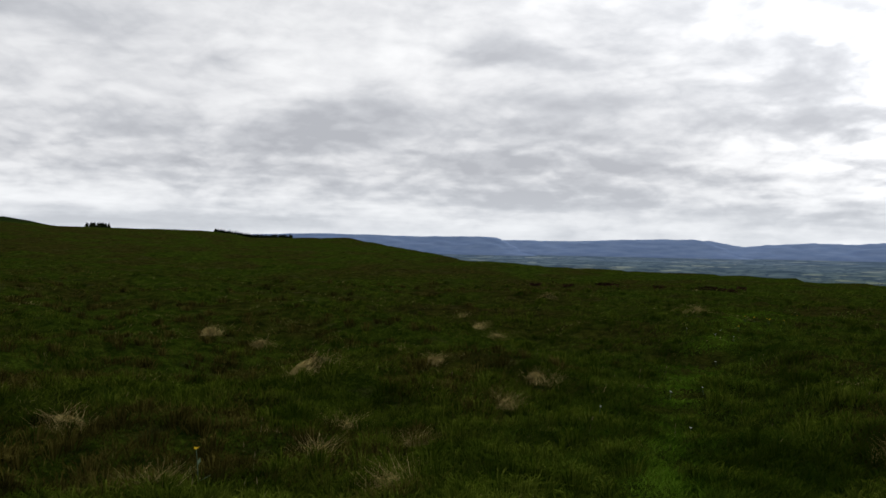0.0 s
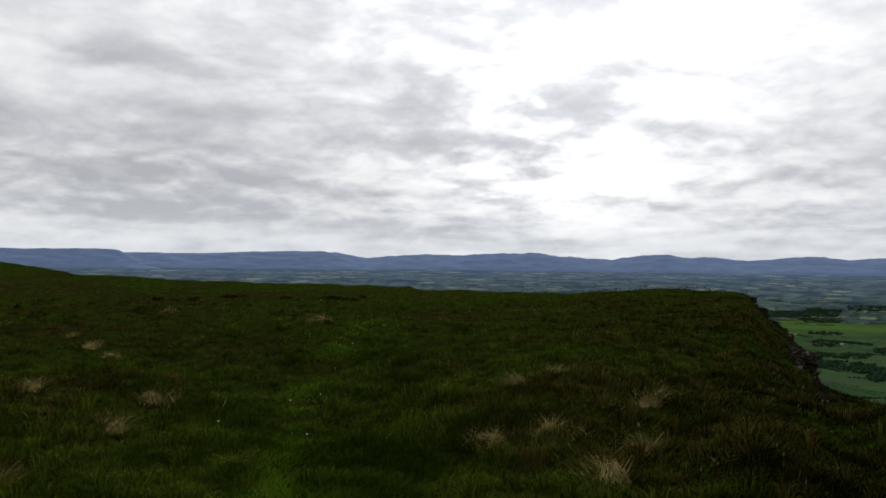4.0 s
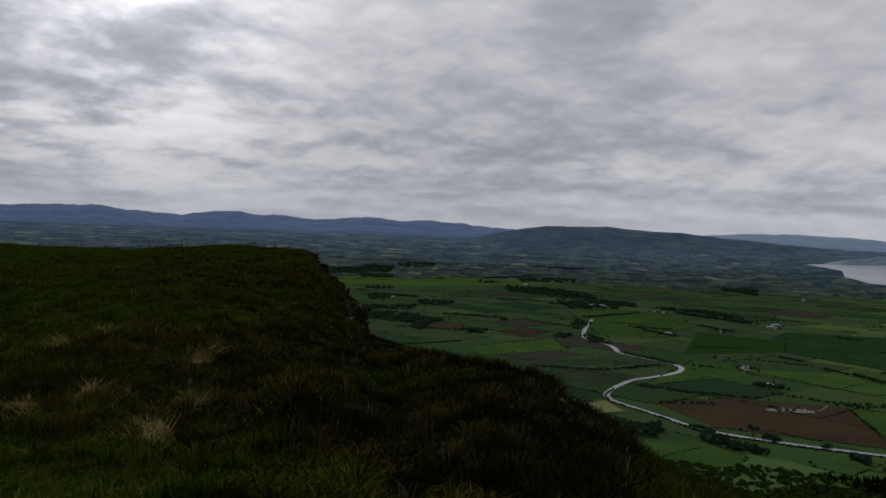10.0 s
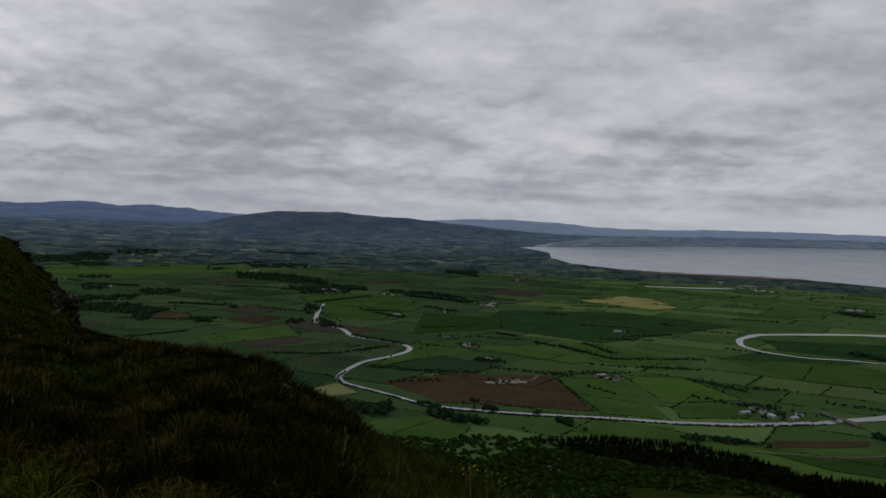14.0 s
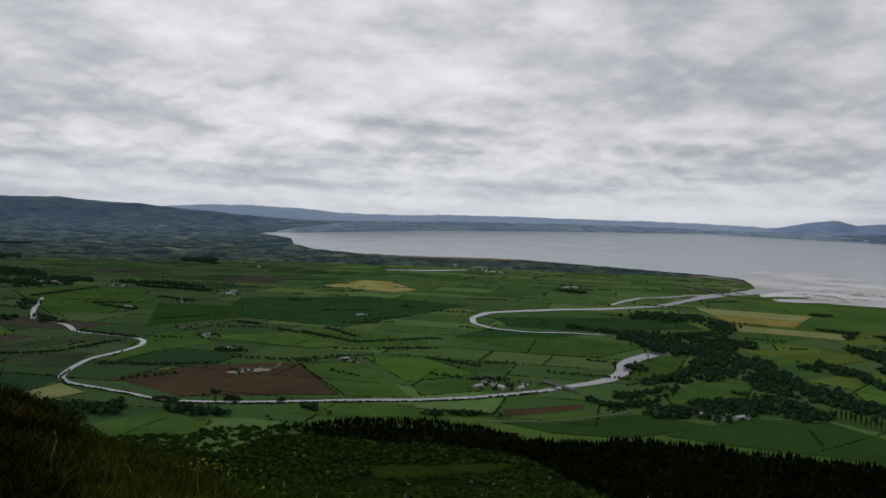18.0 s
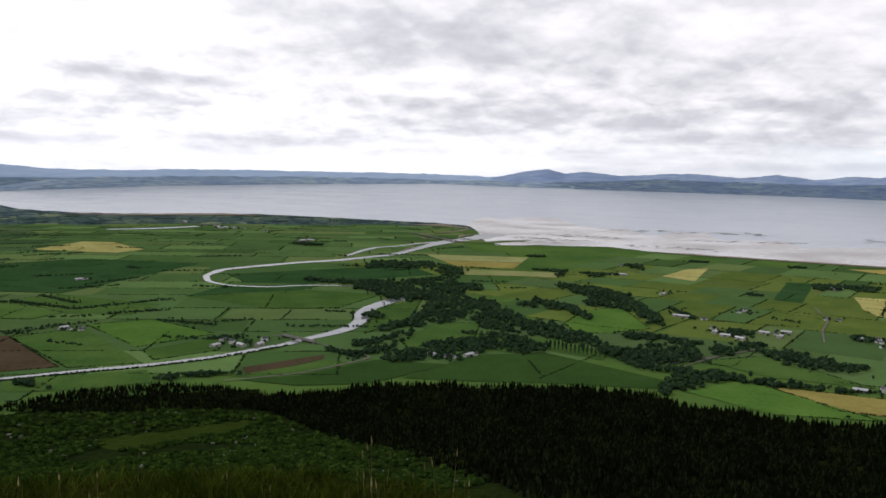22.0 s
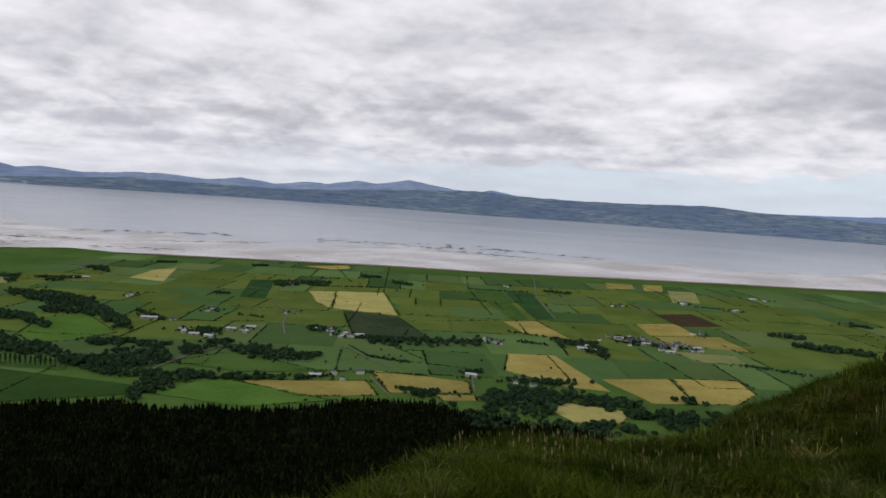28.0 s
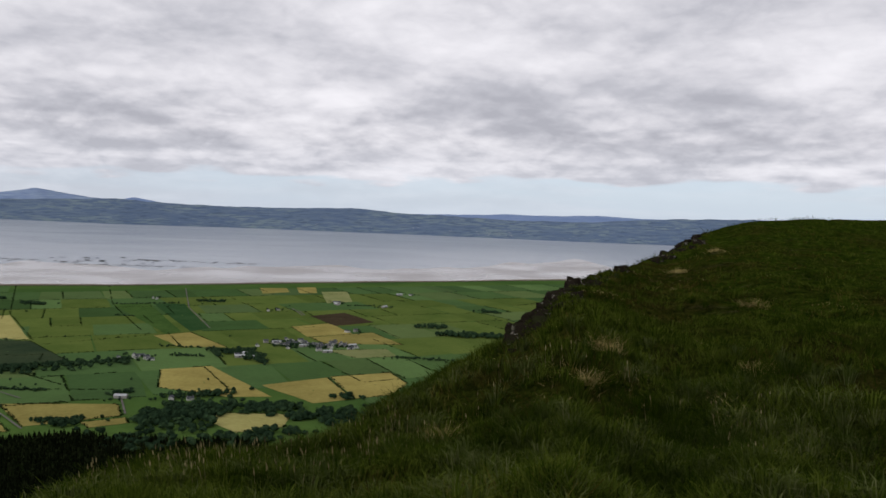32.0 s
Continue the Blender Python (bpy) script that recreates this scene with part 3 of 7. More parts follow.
hill_range("far_shore_ridge", WEST_FRONT, FAR_SHORE - [0, 0.01], shore_hill, 90, "long green ridge along the far shore, blued for haze", 4, 0.05)
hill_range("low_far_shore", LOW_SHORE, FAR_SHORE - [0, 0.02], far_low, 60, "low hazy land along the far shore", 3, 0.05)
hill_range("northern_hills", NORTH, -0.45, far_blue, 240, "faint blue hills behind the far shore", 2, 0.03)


# ---- helpers for things ----
def part(name, me_or_bm, mat, parent, label=""):
    """One mesh of its own under a thing."""
    me = me_or_bm
    if isinstance(me, bmesh.types.BMesh):
        me = bpy.data.meshes.new(name)
        me_or_bm.to_mesh(me)
        me_or_bm.free()
    if mat and not me.materials:
        me.materials.append(mat)
    ob = new(name, me)
    ob.parent = parent
    return tagged(ob, label)


def box(x0, x1, y0, y1, z0, z1):
    bm = bmesh.new()
    v = [bm.verts.new((x, y, z)) for z in (z0, z1) for x, y in ((x0, y0), (x1, y0), (x1, y1), (x0, y1))]
    for f in ((3, 2, 1, 0), (4, 5, 6, 7), (0, 1, 5, 4), (1, 2, 6, 5), (2, 3, 7, 6), (3, 0, 4, 7)):
        bm.faces.new([v[k] for k in f])
    return bm


def lay(x, y, dz=0.0):
    """A map place put on the ground."""
    x, y = np.asarray(x, float), np.asarray(y, float)
    p = on_plain(x, y, dz)
    r = np.hypot(x, y)
    near = land(np.where(r < 1300, x, 2000.0), np.where(r < 1300, y, 0.0)) + dz
    p[..., 2] = np.where(r < 1300, near, p[..., 2])
    return p


def join_parts(chunks):
    """Joins (verts, faces) pairs with faces of one size."""
    verts, faces, n = [], [], 0
    for v, f in chunks:
        verts.append(v)
        faces.append(f + n)
        n += len(v)
    return np.vstack(verts), np.vstack(faces)


rng = np.random.default_rng(7)


def crowns(places, heights, widths, leaves=34, seed=0, squat=0.0):
    """Broadleaved trees: a short tapered trunk and a crown of many small leaf clumps, one after another. Triangles."""
    rg = np.random.default_rng(seed)
    n = len(places)
    lobes = rg.normal(size=(n, 6, 3))
    lobes[..., 2] = np.abs(lobes[..., 2]) * 0.8 - 0.15
    lobes *= 0.27 / np.linalg.norm(lobes, axis=-1, keepdims=True)
    pick = rg.integers(0, 6, size=(n, leaves))
    c = np.take_along_axis(lobes, pick[..., None].repeat(3, -1), 1)
    d = rg.normal(size=(n, leaves, 3))
    d[..., 2] = np.where(d[..., 2] < -1.0, -d[..., 2], d[..., 2])
    d /= np.linalg.norm(d, axis=-1, keepdims=True)
    c = c + d * rg.uniform(0.17, 0.25, (n, leaves, 1))
    size = np.stack([widths, widths, heights * 0.85], -1)[:, None, :]
    mid = places[:, None, :] + np.stack([0 * heights, 0 * heights, heights * (0.46 - squat)], -1)[:, None, :]
    c = mid + c * size
    c[..., 2] = np.maximum(c[..., 2], places[:, None, 2] + 0.05 * heights[:, None])
    tri = rg.normal(size=(n, leaves, 3, 3))
    tri -= tri.mean(2, keepdims=True)
    tri -= 0.8 * (tri * d[:, :, None, :]).sum(-1, keepdims=True) * d[:, :, None, :]
    tri *= (0.13 * (size.mean(-1))[..., None, None]) * rg.uniform(0.6, 1.3, (n, leaves, 1, 1))
    v = (c[:, :, None, :] + tri).reshape(-1, 3)
    f = np.arange(len(v)).reshape(-1, 3)
    # the dense heart of each crown: a lumpy closed body
    k = 7 if leaves > 14 else 5
    t_, a_ = np.meshgrid([0.62, 1.25, 1.95], np.arange(k) * 2 * np.pi / k, indexing="ij")
    body = np.stack([np.sin(t_) * np.cos(a_), np.sin(t_) * np.sin(a_), np.cos(t_)], -1).reshape(1, -1, 3) * rg.uniform(0.28, 0.46, (n, 3 * k, 1))
    ends = np.array([(0, 0, 0.40), (0, 0, -0.34)])[None] * rg.uniform(0.85, 1.15, (n, 1, 1))
    bv = (mid + np.concatenate([body, ends], 1) * size)
    bv[..., 2] = np.maximum(bv[..., 2], places[:, None, 2])
    bf = []
    for q in range(k):
        q1 = (q + 1) % k
        bf += [(q, q1, 3 * k), (2 * k + q1, 2 * k + q, 3 * k + 1)]
        for r0 in (0, k):
            bf += [(r0 + k + q, r0 + k + q1, r0 + q1), (r0 + k + q, r0 + q1, r0 + q)]
    bf = (np.array(bf)[None] + (3 * k + 2) * np.arange(n)[:, None, None]).reshape(-1, 3)
    v, f = join_parts([(v, f), (bv.reshape(-1, 3), bf)])
    ang = np.array([0, 2.1, 4.2])
    ring = np.stack([np.cos(ang), np.sin(ang), 0 * ang], -1)
    foot = places[:, None, :] + ring * (0.026 * heights)[:, None, None] - [0, 0, 0.4]
    tip = places[:, None, :] + ring * (0.012 * heights)[:, None, None] + np.array([0, 0, 1.0]) * (heights * 0.35)[:, None, None]
    tv = np.concatenate([foot, tip], 1).reshape(-1, 3)
    tf = np.array([(0, 1, 4), (0, 4, 3), (1, 2, 5), (1, 5, 4), (2, 0, 3), (2, 3, 5)])
    tf = (tf[None] + 6 * np.arange(n)[:, None, None]).reshape(-1, 3)
    return (v, f), (tv, tf)


def trees_object(name, x, y, height, width, leaves, seed, mats, squat=0.0):
    n = len(x)
    rg = np.random.default_rng(seed + 50)
    h = height * rg.uniform(0.55, 1.25, n)
    wd = width * rg.uniform(0.75, 1.25, n)
    k = drawn_in(np.hypot(x, y)) / np.hypot(x, y)
    a, t = crowns(lay(x, y), h * k, wd * k, leaves, seed, squat)
    v, f = join_parts([a, t])
    me = mesh_of(name, v, f)
    me.materials.append(mats[0])
    me.materials.append(mats[1])
    me.polygons.foreach_set("material_index", np.r_[np.zeros(len(a[1]), np.int32), np.ones(len(t[1]), np.int32)])
    return new(name, me)


leaf_mat = leafy_mat("summer_leaves", (0.01849, 0.03785, 0.01999), (0.03144, 0.06055, 0.02888), (0.05178, 0.09275, 0.03999), 0.09)
scrub_mat = leafy_mat("scrub_leaves", (0.0162, 0.0342, 0.0072), (0.0306, 0.0594, 0.00864), (0.054, 0.099, 0.01728), 0.07)
blossom_mat = leafy_mat("hawthorn_blossom", (0.06, 0.08, 0.04), (0.20, 0.22, 0.16), (0.32, 0.34, 0.28))
hedge_mat = leafy_mat("hedge_leaves", (0.009, 0.018, 0.007), (0.016, 0.030, 0.010), (0.028, 0.046, 0.014))
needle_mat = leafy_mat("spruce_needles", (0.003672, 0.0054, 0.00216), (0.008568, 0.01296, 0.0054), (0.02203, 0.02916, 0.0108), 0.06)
bark_mat = plain_mat("bark", (0.05, 0.04, 0.03), (0.09, 0.075, 0.06), 0.3)


# ---- fields ----
def crop_mat(name, a, b_, rows, stripe):
    """Crops and grass, with tractor lines and patches; the tone differs a little from field to field."""
    m, g, b = material(name)
    pos = g.node("ShaderNodeNewGeometry").outputs["Position"]
    rnd = g.node("ShaderNodeObjectInfo").outputs["Random"]
    n = g.math("ADD", g.math("MULTIPLY", g.noise(pos, 0.011, 5.0, 0.6), 0.65), g.math("MULTIPLY", g.noise(pos, 0.12, 4.0), 0.35))
    turn = g.node("ShaderNodeVectorRotate", in_Vector=pos, in_Angle=rows)
    wave = g.node("ShaderNodeTexWave", in_Vector=turn.outputs[0], in_Scale=0.045, in_Distortion=0.6)
    col = g.mix(g.ramp(n, (0.36, 0.0), (0.64, 1.0)), a, b_)
    col = g.mix(g.math("MULTIPLY", wave.outputs[0], stripe), col, a)
    col = g.mix(1.0, col, g.mix(rnd, (0.86, 0.88, 0.86), (1.14, 1.12, 1.1)), "MULTIPLY")
    put(g, b, Base_Color=col, Roughness=0.95, Specular_IOR_Level=0.0)
    return m


CROPS = {
    "barley": (crop_mat("ripening_barley", (0.267, 0.225, 0.06774), (0.4298, 0.3683, 0.1151), 0.6, 0.25), "straw-gold field of ripening barley"),
    "pale": (crop_mat("pale_barley", (0.3256, 0.3001, 0.1016), (0.4819, 0.4502, 0.1693), 0.3, 0.2), "pale yellow field of cut silage"),
    "lime": (crop_mat("yellow_green_meadow", (0.2069, 0.2436, 0.08844), (0.3183, 0.3248, 0.143), 0.3, 0.2), "yellow-green meadow"),
    "soil": (crop_mat("ploughed_soil", (0.05925, 0.04475, 0.02709), (0.09421, 0.07097, 0.04335), 0.9, 0.3), "bare brown ploughed field"),
    "bright": (crop_mat("fresh_grass", (0.04779, 0.1053, 0.02598), (0.0932, 0.162, 0.04051), 1.2, 0.25), "bright green pasture field"),
    "dark": (crop_mat("potato_green", (0.02768, 0.07171, 0.02495), (0.0492, 0.1075, 0.0364), 0.5, 0.3), "dark green crop field"),
    "mid": (crop_mat("deep_green_grass", (0.02743, 0.06424, 0.01644), (0.04353, 0.08994, 0.02274), 1.0, 0.2), "deep green mown field"),
    "vivid": (crop_mat("young_grass", (0.06124, 0.1405, 0.02642), (0.1092, 0.2032, 0.04109), 1.1, 0.2), "vivid green field of young grass"),
    "rough": (crop_mat("rough_grazing", (0.03502, 0.05846, 0.0318), (0.07163, 0.09419, 0.04629), 0.5, 0.1), "dark rough grazing field"),
}
# the common run of fields: the tone is drawn field by field
common, g, b = material("meadow_fields")
geo = g.node("ShaderNodeNewGeometry")
rnd = g.math("FRACT", g.math("ADD", g.node("ShaderNodeObjectInfo").outputs["Random"], geo.outputs["Random Per Island"]))
pos = geo.outputs["Position"]
n = g.math("ADD", g.math("MULTIPLY", g.noise(pos, 0.009, 5.0, 0.6), 0.6), g.math("MULTIPLY", g.noise(pos, 0.1, 4.0), 0.4))
tone = g.ramp(rnd, (0.0, (0.046, 0.088, 0.0275)), (0.2, (0.07807, 0.1406, 0.04705)), (0.36, (0.055, 0.106, 0.0335)), (0.55, (0.1156, 0.1899, 0.06309)), (0.7, (0.05576, 0.105, 0.03589)), (0.86, (0.122, 0.170, 0.058)), (0.985, (0.07532, 0.1232, 0.04508)))
dim = g.mix(1.0, tone, (1.26, 1.30, 1.25), "MULTIPLY")
put(g, b, Base_Color=g.mix(g.ramp(n, (0.34, 0.0), (0.64, 1.0)), dim, tone), Roughness=0.95, Specular_IOR_Level=0.0)

# the same run of fields in darker greens, for the southern plain
dark_common, g, b = material("dark_meadow_fields")
geo = g.node("ShaderNodeNewGeometry")
rnd = g.math("FRACT", g.math("ADD", g.node("ShaderNodeObjectInfo").outputs["Random"], geo.outputs["Random Per Island"]))
pos = geo.outputs["Position"]
n = g.math("ADD", g.math("MULTIPLY", g.noise(pos, 0.012, 5.0, 0.6), 0.6), g.math("MULTIPLY", g.noise(pos, 0.1, 4.0), 0.4))
tone = g.ramp(rnd, (0.0, (0.03075, 0.06282, 0.02974)), (0.2, (0.06457, 0.1099, 0.04389)), (0.36, (0.03999, 0.07852, 0.03446)), (0.5, (0.08918, 0.1351, 0.05277)), (0.62, (0.04613, 0.09108, 0.03899)), (0.76, (0.07689, 0.1037, 0.05422)), (0.88, (0.05227, 0.1037, 0.03972)), (0.95, (0.0692, 0.06282, 0.0515)))
put(g, b, Base_Color=g.mix(g.ramp(n, (0.34, 0.0), (0.64, 1.0)), g.mix(1.0, tone, (1.10, 1.22, 1.08), "MULTIPLY"), tone), Roughness=0.95, Specular_IOR_Level=0.0)
# olive meadow grass, its colour also lightened in place of distance haze
shore_common = crop_mat("hazed_olive_meadow", (0.08832, 0.1378, 0.03058), (0.1396, 0.1855, 0.04469), 0.8, 0.2)
taken = []       # fields laid out one by one: no common field lies over them


def inside(x, y, poly):
    hit = np.zeros(np.shape(x), bool)
    for (x0, y0), (x1, y1) in zip(poly, poly[1:] + poly[:1]):
        hit ^= ((y0 > y) != (y1 > y)) & (x < (x1 - x0) * (y - y0) / (y1 - y0 + 1e-9) + x0)
    return hit


hedge_lines = []


def field(crop, *corners, hedged=True):
    mat, label = CROPS[crop]
    c = np.array(corners, float)
    mid = c.mean(0)
    taken.append([tuple(q) for q in corners])
    k = 5
    edge = []
    for p, q in zip(c, np.roll(c, -1, 0)):
        edge += [p + (q - p) * s for s in np.arange(k) / k]
        if hedged and rng.random() < 0.75:
            hedge_lines.append((tuple(p), tuple(q)))
    edge = np.array(edge)
    edge = edge + 2.0 * np.stack([grain(edge[:, 0], edge[:, 1], 40, 1), grain(edge[:, 0], edge[:, 1], 40, 2)], -1)
    rings_ = np.vstack([mid + (edge - mid) * s for s in (1.0, 0.66, 0.33, 0.02)])
    me = mesh_of("field", lay(rings_[:, 0], rings_[:, 1], 0.55 + 0.009 * len(taken)), grid_faces(4, len(edge), True), False)
    nrm = np.empty(len(me.polygons) * 3, np.float32)
    me.polygons.foreach_get("normal", nrm)
    if nrm.reshape(-1, 3)[:, 2].mean() < 0:
        me.flip_normals()
    me.materials.append(mat)
    return tagged(new("field", me), label, "field", "fields of the plain")


field("barley", (807, -1388), (736, -1447), (523, -1238), (591, -1216), (729, -1246))
field("barley", (576, -1317), (491, -1414), (392, -1261), (445, -1215))
field("barley", (488, -1421), (395, -1496), (341, -1411), (342, -1310), (391, -1266))
field("barley", (1037, -1754), (985, -1829), (805, -1656), (905, -1627))
field("barley", (799, -2009), (729, -2112), (611, -1943), (700, -1861))
field("barley", (690, -1856), (574, -1986), (454, -1826), (625, -1775))
field("lime", (597, -1694), (473, -1754), (426, -1669), (504, -1625))
field("barley", (886, -1069), (723, -1122), (676, -1059), (766, -968))
field("barley", (979, -857), (841, -1002), (766, -942), (842, -855))
field("pale", (1718, -1768), (1668, -1828), (1428, -1552), (1531, -1608))
field("pale", (1673, -1841), (1570, -1934), (1249, -1601), (1432, -1561))
field("pale", (600, -1107), (448, -1138), (433, -1068), (483, -1024))
field("lime", (1047, -2927), (964, -2980), (836, -2650), (899, -2571), hedged=False)
field("barley", (1312, -2973), (1217, -3007), (1148, -2863), (1212, -2772), hedged=False)
field("barley", (1192, -3052), (1130, -3092), (1045, -2878), (1101, -2842), hedged=False)
field("barley", (708, -1010), (664, -1053), (645, -1027), (679, -987))
field("barley", (2300, -2332), (2234, -2516), (2146, -2432), (2145, -2327), hedged=False)
field("soil", (832, -2234), (767, -2350), (621, -2176), (698, -2067), hedged=False)
field("bright", (1485, -2270), (1392, -2328), (1009, -1827), (1025, -1783), hedged=False)
field("dark", (1384, -2332), (1297, -2366), (977, -1905), (990, -1838), hedged=False)
field("rough", (1389, -1553), (1237, -1586), (1007, -1401), (1104, -1274))
field("pale", (2247, -1521), (2411, -1727), (2430, -1834), (2111, -1546), hedged=False)
field("lime", (3091, -996), (2904, -1357), (2720, -1245), (2870, -985), hedged=False)
field("barley", (2860, -980), (2710, -1238), (2538, -1131), (2648, -970), hedged=False)
field("lime", (2564, -956), (2400, -1234), (2281, -1164), (2408, -906))
field("dark", (2031, -1821), (1984, -1880), (1661, -1544), (1722, -1504), hedged=False)
field("vivid", (1535, -803), (1677, -925), (1707, -1045), (1442, -951), (1417, -844), (1436, -781))
field("mid", (1294, -505), (1282, -635), (1041, -729), (1005, -690), (1075, -560), (1120, -441), (1170, -345), hedged=False)
field("vivid", (984, -715), (1019, -829), (980, -849), (790, -870), (856, -754))
field("bright", (1153, -867), (1156, -1000), (924, -1000), (1022, -897))
field("soil", (1600, 449), (1665, 264), (1375, 149), (1350, 297), (1325, 400), (1450, 560))
field("soil", (1301, -120), (1360, -260), (1326, -253), (1243, -123), hedged=False)
field("bright", (1646, 256), (1715, 137), (1372, 26), (1366, 135))
field("vivid", (1748, 134), (1786, 16), (1597, -98), (1502, 38))
field("bright", (1475, 28), (1566, -112), (1440, -95), (1390, 10))
field("bright", (1449, -420), (1613, -546), (1585, -634), (1449, -569), (1374, -414))
field("bright", (2105, -65), (2171, -349), (2041, -542), (1850, -391), (1864, -235))
field("bright", (1843, -480), (1919, -611), (1685, -512), (1530, -374), (1590, -390))
field("bright", (1246, -102), (1316, -261), (1277, -309), (1198, -186), hedged=False)
field("dark", (2555, -198), (2717, -810), (2427, -816), (2287, -384), (2345, -230))
field("pale", (3525, 456), (3895, 310), (3836, 183), (3457, 54), (3327, 148), (3472, 417), hedged=False)
field("bright", (1403, -668), (1416, -712), (1244, -742), (1202, -702), (1296, -645), hedged=False)
field("lime", (1267, 660), (1394, 622), (1331, 550), (1236, 623))
field("bright", (1135, 467), (1227, 390), (1173, 307), (1101, 308), (1077, 417))
field("soil", (2082, 1545), (2213, 1503), (2099, 1405), (2005, 1458))


field("mid", (1220, -110), (1225, -199), (1299, -334), (1239, -440), (1176, -340), (1150, -285), (1165, -183), hedged=False)
field("bright", (1305, 215), (1322, 19), (1237, 15), (1218, 105), (1235, 206), hedged=False)
field("dark", (2902, 656), (3106, 240), (2880, -134), (2220, 231), (2407, 625))
field("bright", (2132, 330), (2210, 235), (1990, 0), (1848, 60), (1900, 188))
field("bright", (1967, 550), (2120, 335), (1900, 195), (1843, 250))
field("dark", (2282, -163), (2269, -455), (2175, -360), (2110, -60))

field("rough", (1675, 968), (1913, 814), (1961, 716), (1724, 825), (1608, 919), hedged=False)
field("rough", (1602, 848), (1713, 782), (1692, 683), (1539, 685), (1536, 768), hedged=False)
field("soil", (2111, 1304), (2264, 1299), (2258, 1186), (2053, 1177), hedged=False)
field("bright", (1773, 1165), (2115, 1110), (1922, 964), (1684, 1072), hedged=True)
field("bright", (2893, 1456), (3163, 1369), (3020, 1024), (2356, 909), (2302, 1054), hedged=True)
field("bright", (2647, 1102), (2832, 1012), (2770, 925), (2431, 938), hedged=True)
field("mid", (2633, 867), (2634, 598), (2362, 535), (2121, 726), hedged=True)
field("bright", (2004, 667), (2061, 585), (1894, 497), (1603, 631), hedged=True)

# the common fields: strips laid between the hill and the shore
def strip_fields(origin, along, across, rows, cols, deep, wide, low_b, high_b):
    out = []
    along, across = np.array(along), np.array(across)
    us = np.cumsum(rng.uniform(0.75, 1.3, rows + 1) * deep)
    for i in range(rows):
        vs = np.cumsum(rng.uniform(0.6, 1.5, cols + 1) * wide) + rng.uniform(-60, 60)
        for j in range(cols):
            q = [np.array(origin) + along * u + across * v + rng.uniform(-7, 7, 2) for u, v in
                 ((us[i], vs[j]), (us[i], vs[j + 1]), (us[i + 1], vs[j + 1]), (us[i + 1], vs[j]))]
            m = sum(q) / 4
            bear = math.degrees(math.atan2(m[0], m[1]))
            bear += 360 if bear < -100 else 0
            r = [math.hypot(*p) for p in q]
            shore = DEPTH / math.tan(math.radians(-np.interp(bear, NEAR_SHORE[:, 0], NEAR_SHORE[:, 1]))) if bear > 79 else 12000
            if not low_b <= bear < high_b or min(r) < (1040 if bear < 84 else 1180) or max(r) > min(shore - 40, 5300):
                continue
            out.append(q)
    return out


common_fields = strip_fields((1500, 300), (0.60, -0.80), (-0.80, -0.60), 22, 34, 215, 120, 112, 190)
common_fields += strip_fields((300, 3600), (0.97, -0.25), (-0.25, -0.97), 50, 30, 165, 215, 40, 112)
common_fields.sort(key=lambda q: math.hypot(*(sum(q) / 4)))
s4 = np.linspace(0, 1, 4)


def field_patch(q, dz):
    u, v = np.meshgrid(s4, s4, indexing="ij")
    u, v = u.ravel()[:, None], v.ravel()[:, None]
    p = q[0] * (1 - u) * (1 - v) + q[1] * (1 - u) * v + q[2] * u * v + q[3] * u * (1 - v)
    return lay(p[:, 0], p[:, 1], dz), grid_faces(4, 4)


rest = []
for k, q in enumerate(common_fields):
    v, f = field_patch(q, 0.22 + 0.007 * (k * 7 % 41))
    if k < 290:
        me = mesh_of("field", v, f)
        m = sum(q) / 4
        olive = math.hypot(*m) > 1750 and m[1] < -700 and rng.random() < 0.6
        me.materials.append(shore_common if olive else dark_common if m[1] > 450 else common)
        tagged(new("field", me), "olive meadow towards the shore, paled for haze" if olive else "green meadow field on the plain", "field", "fields of the plain")
    else:
        rest.append((v, f))
    m = sum(q) / 4
    for p0, p1, chance in ((q[0], q[1], 0.9 if m[1] > 300 else 0.6 if m[1] > -900 else 0.5), (q[1], q[2], 0.8 if m[1] > 300 else 0.5)):
        if rng.random() < chance and 1100 < math.hypot(*m) < 5300:
            hedge_lines.append((tuple(p0), tuple(p1)))
if rest:
    for near_bay, mat in ((True, common), (False, dark_common)):
        me = mesh_of("far_fields", *join_parts([q for q in rest if (q[0][:, 1].mean() < 450) == near_bay]))
        me.materials.append(mat)
        tagged(new("far_fields", me), "patchwork of small green fields far out on the plain" if near_bay else "patchwork of dark green meadows far out on the plain", "fields", kind="stuff")


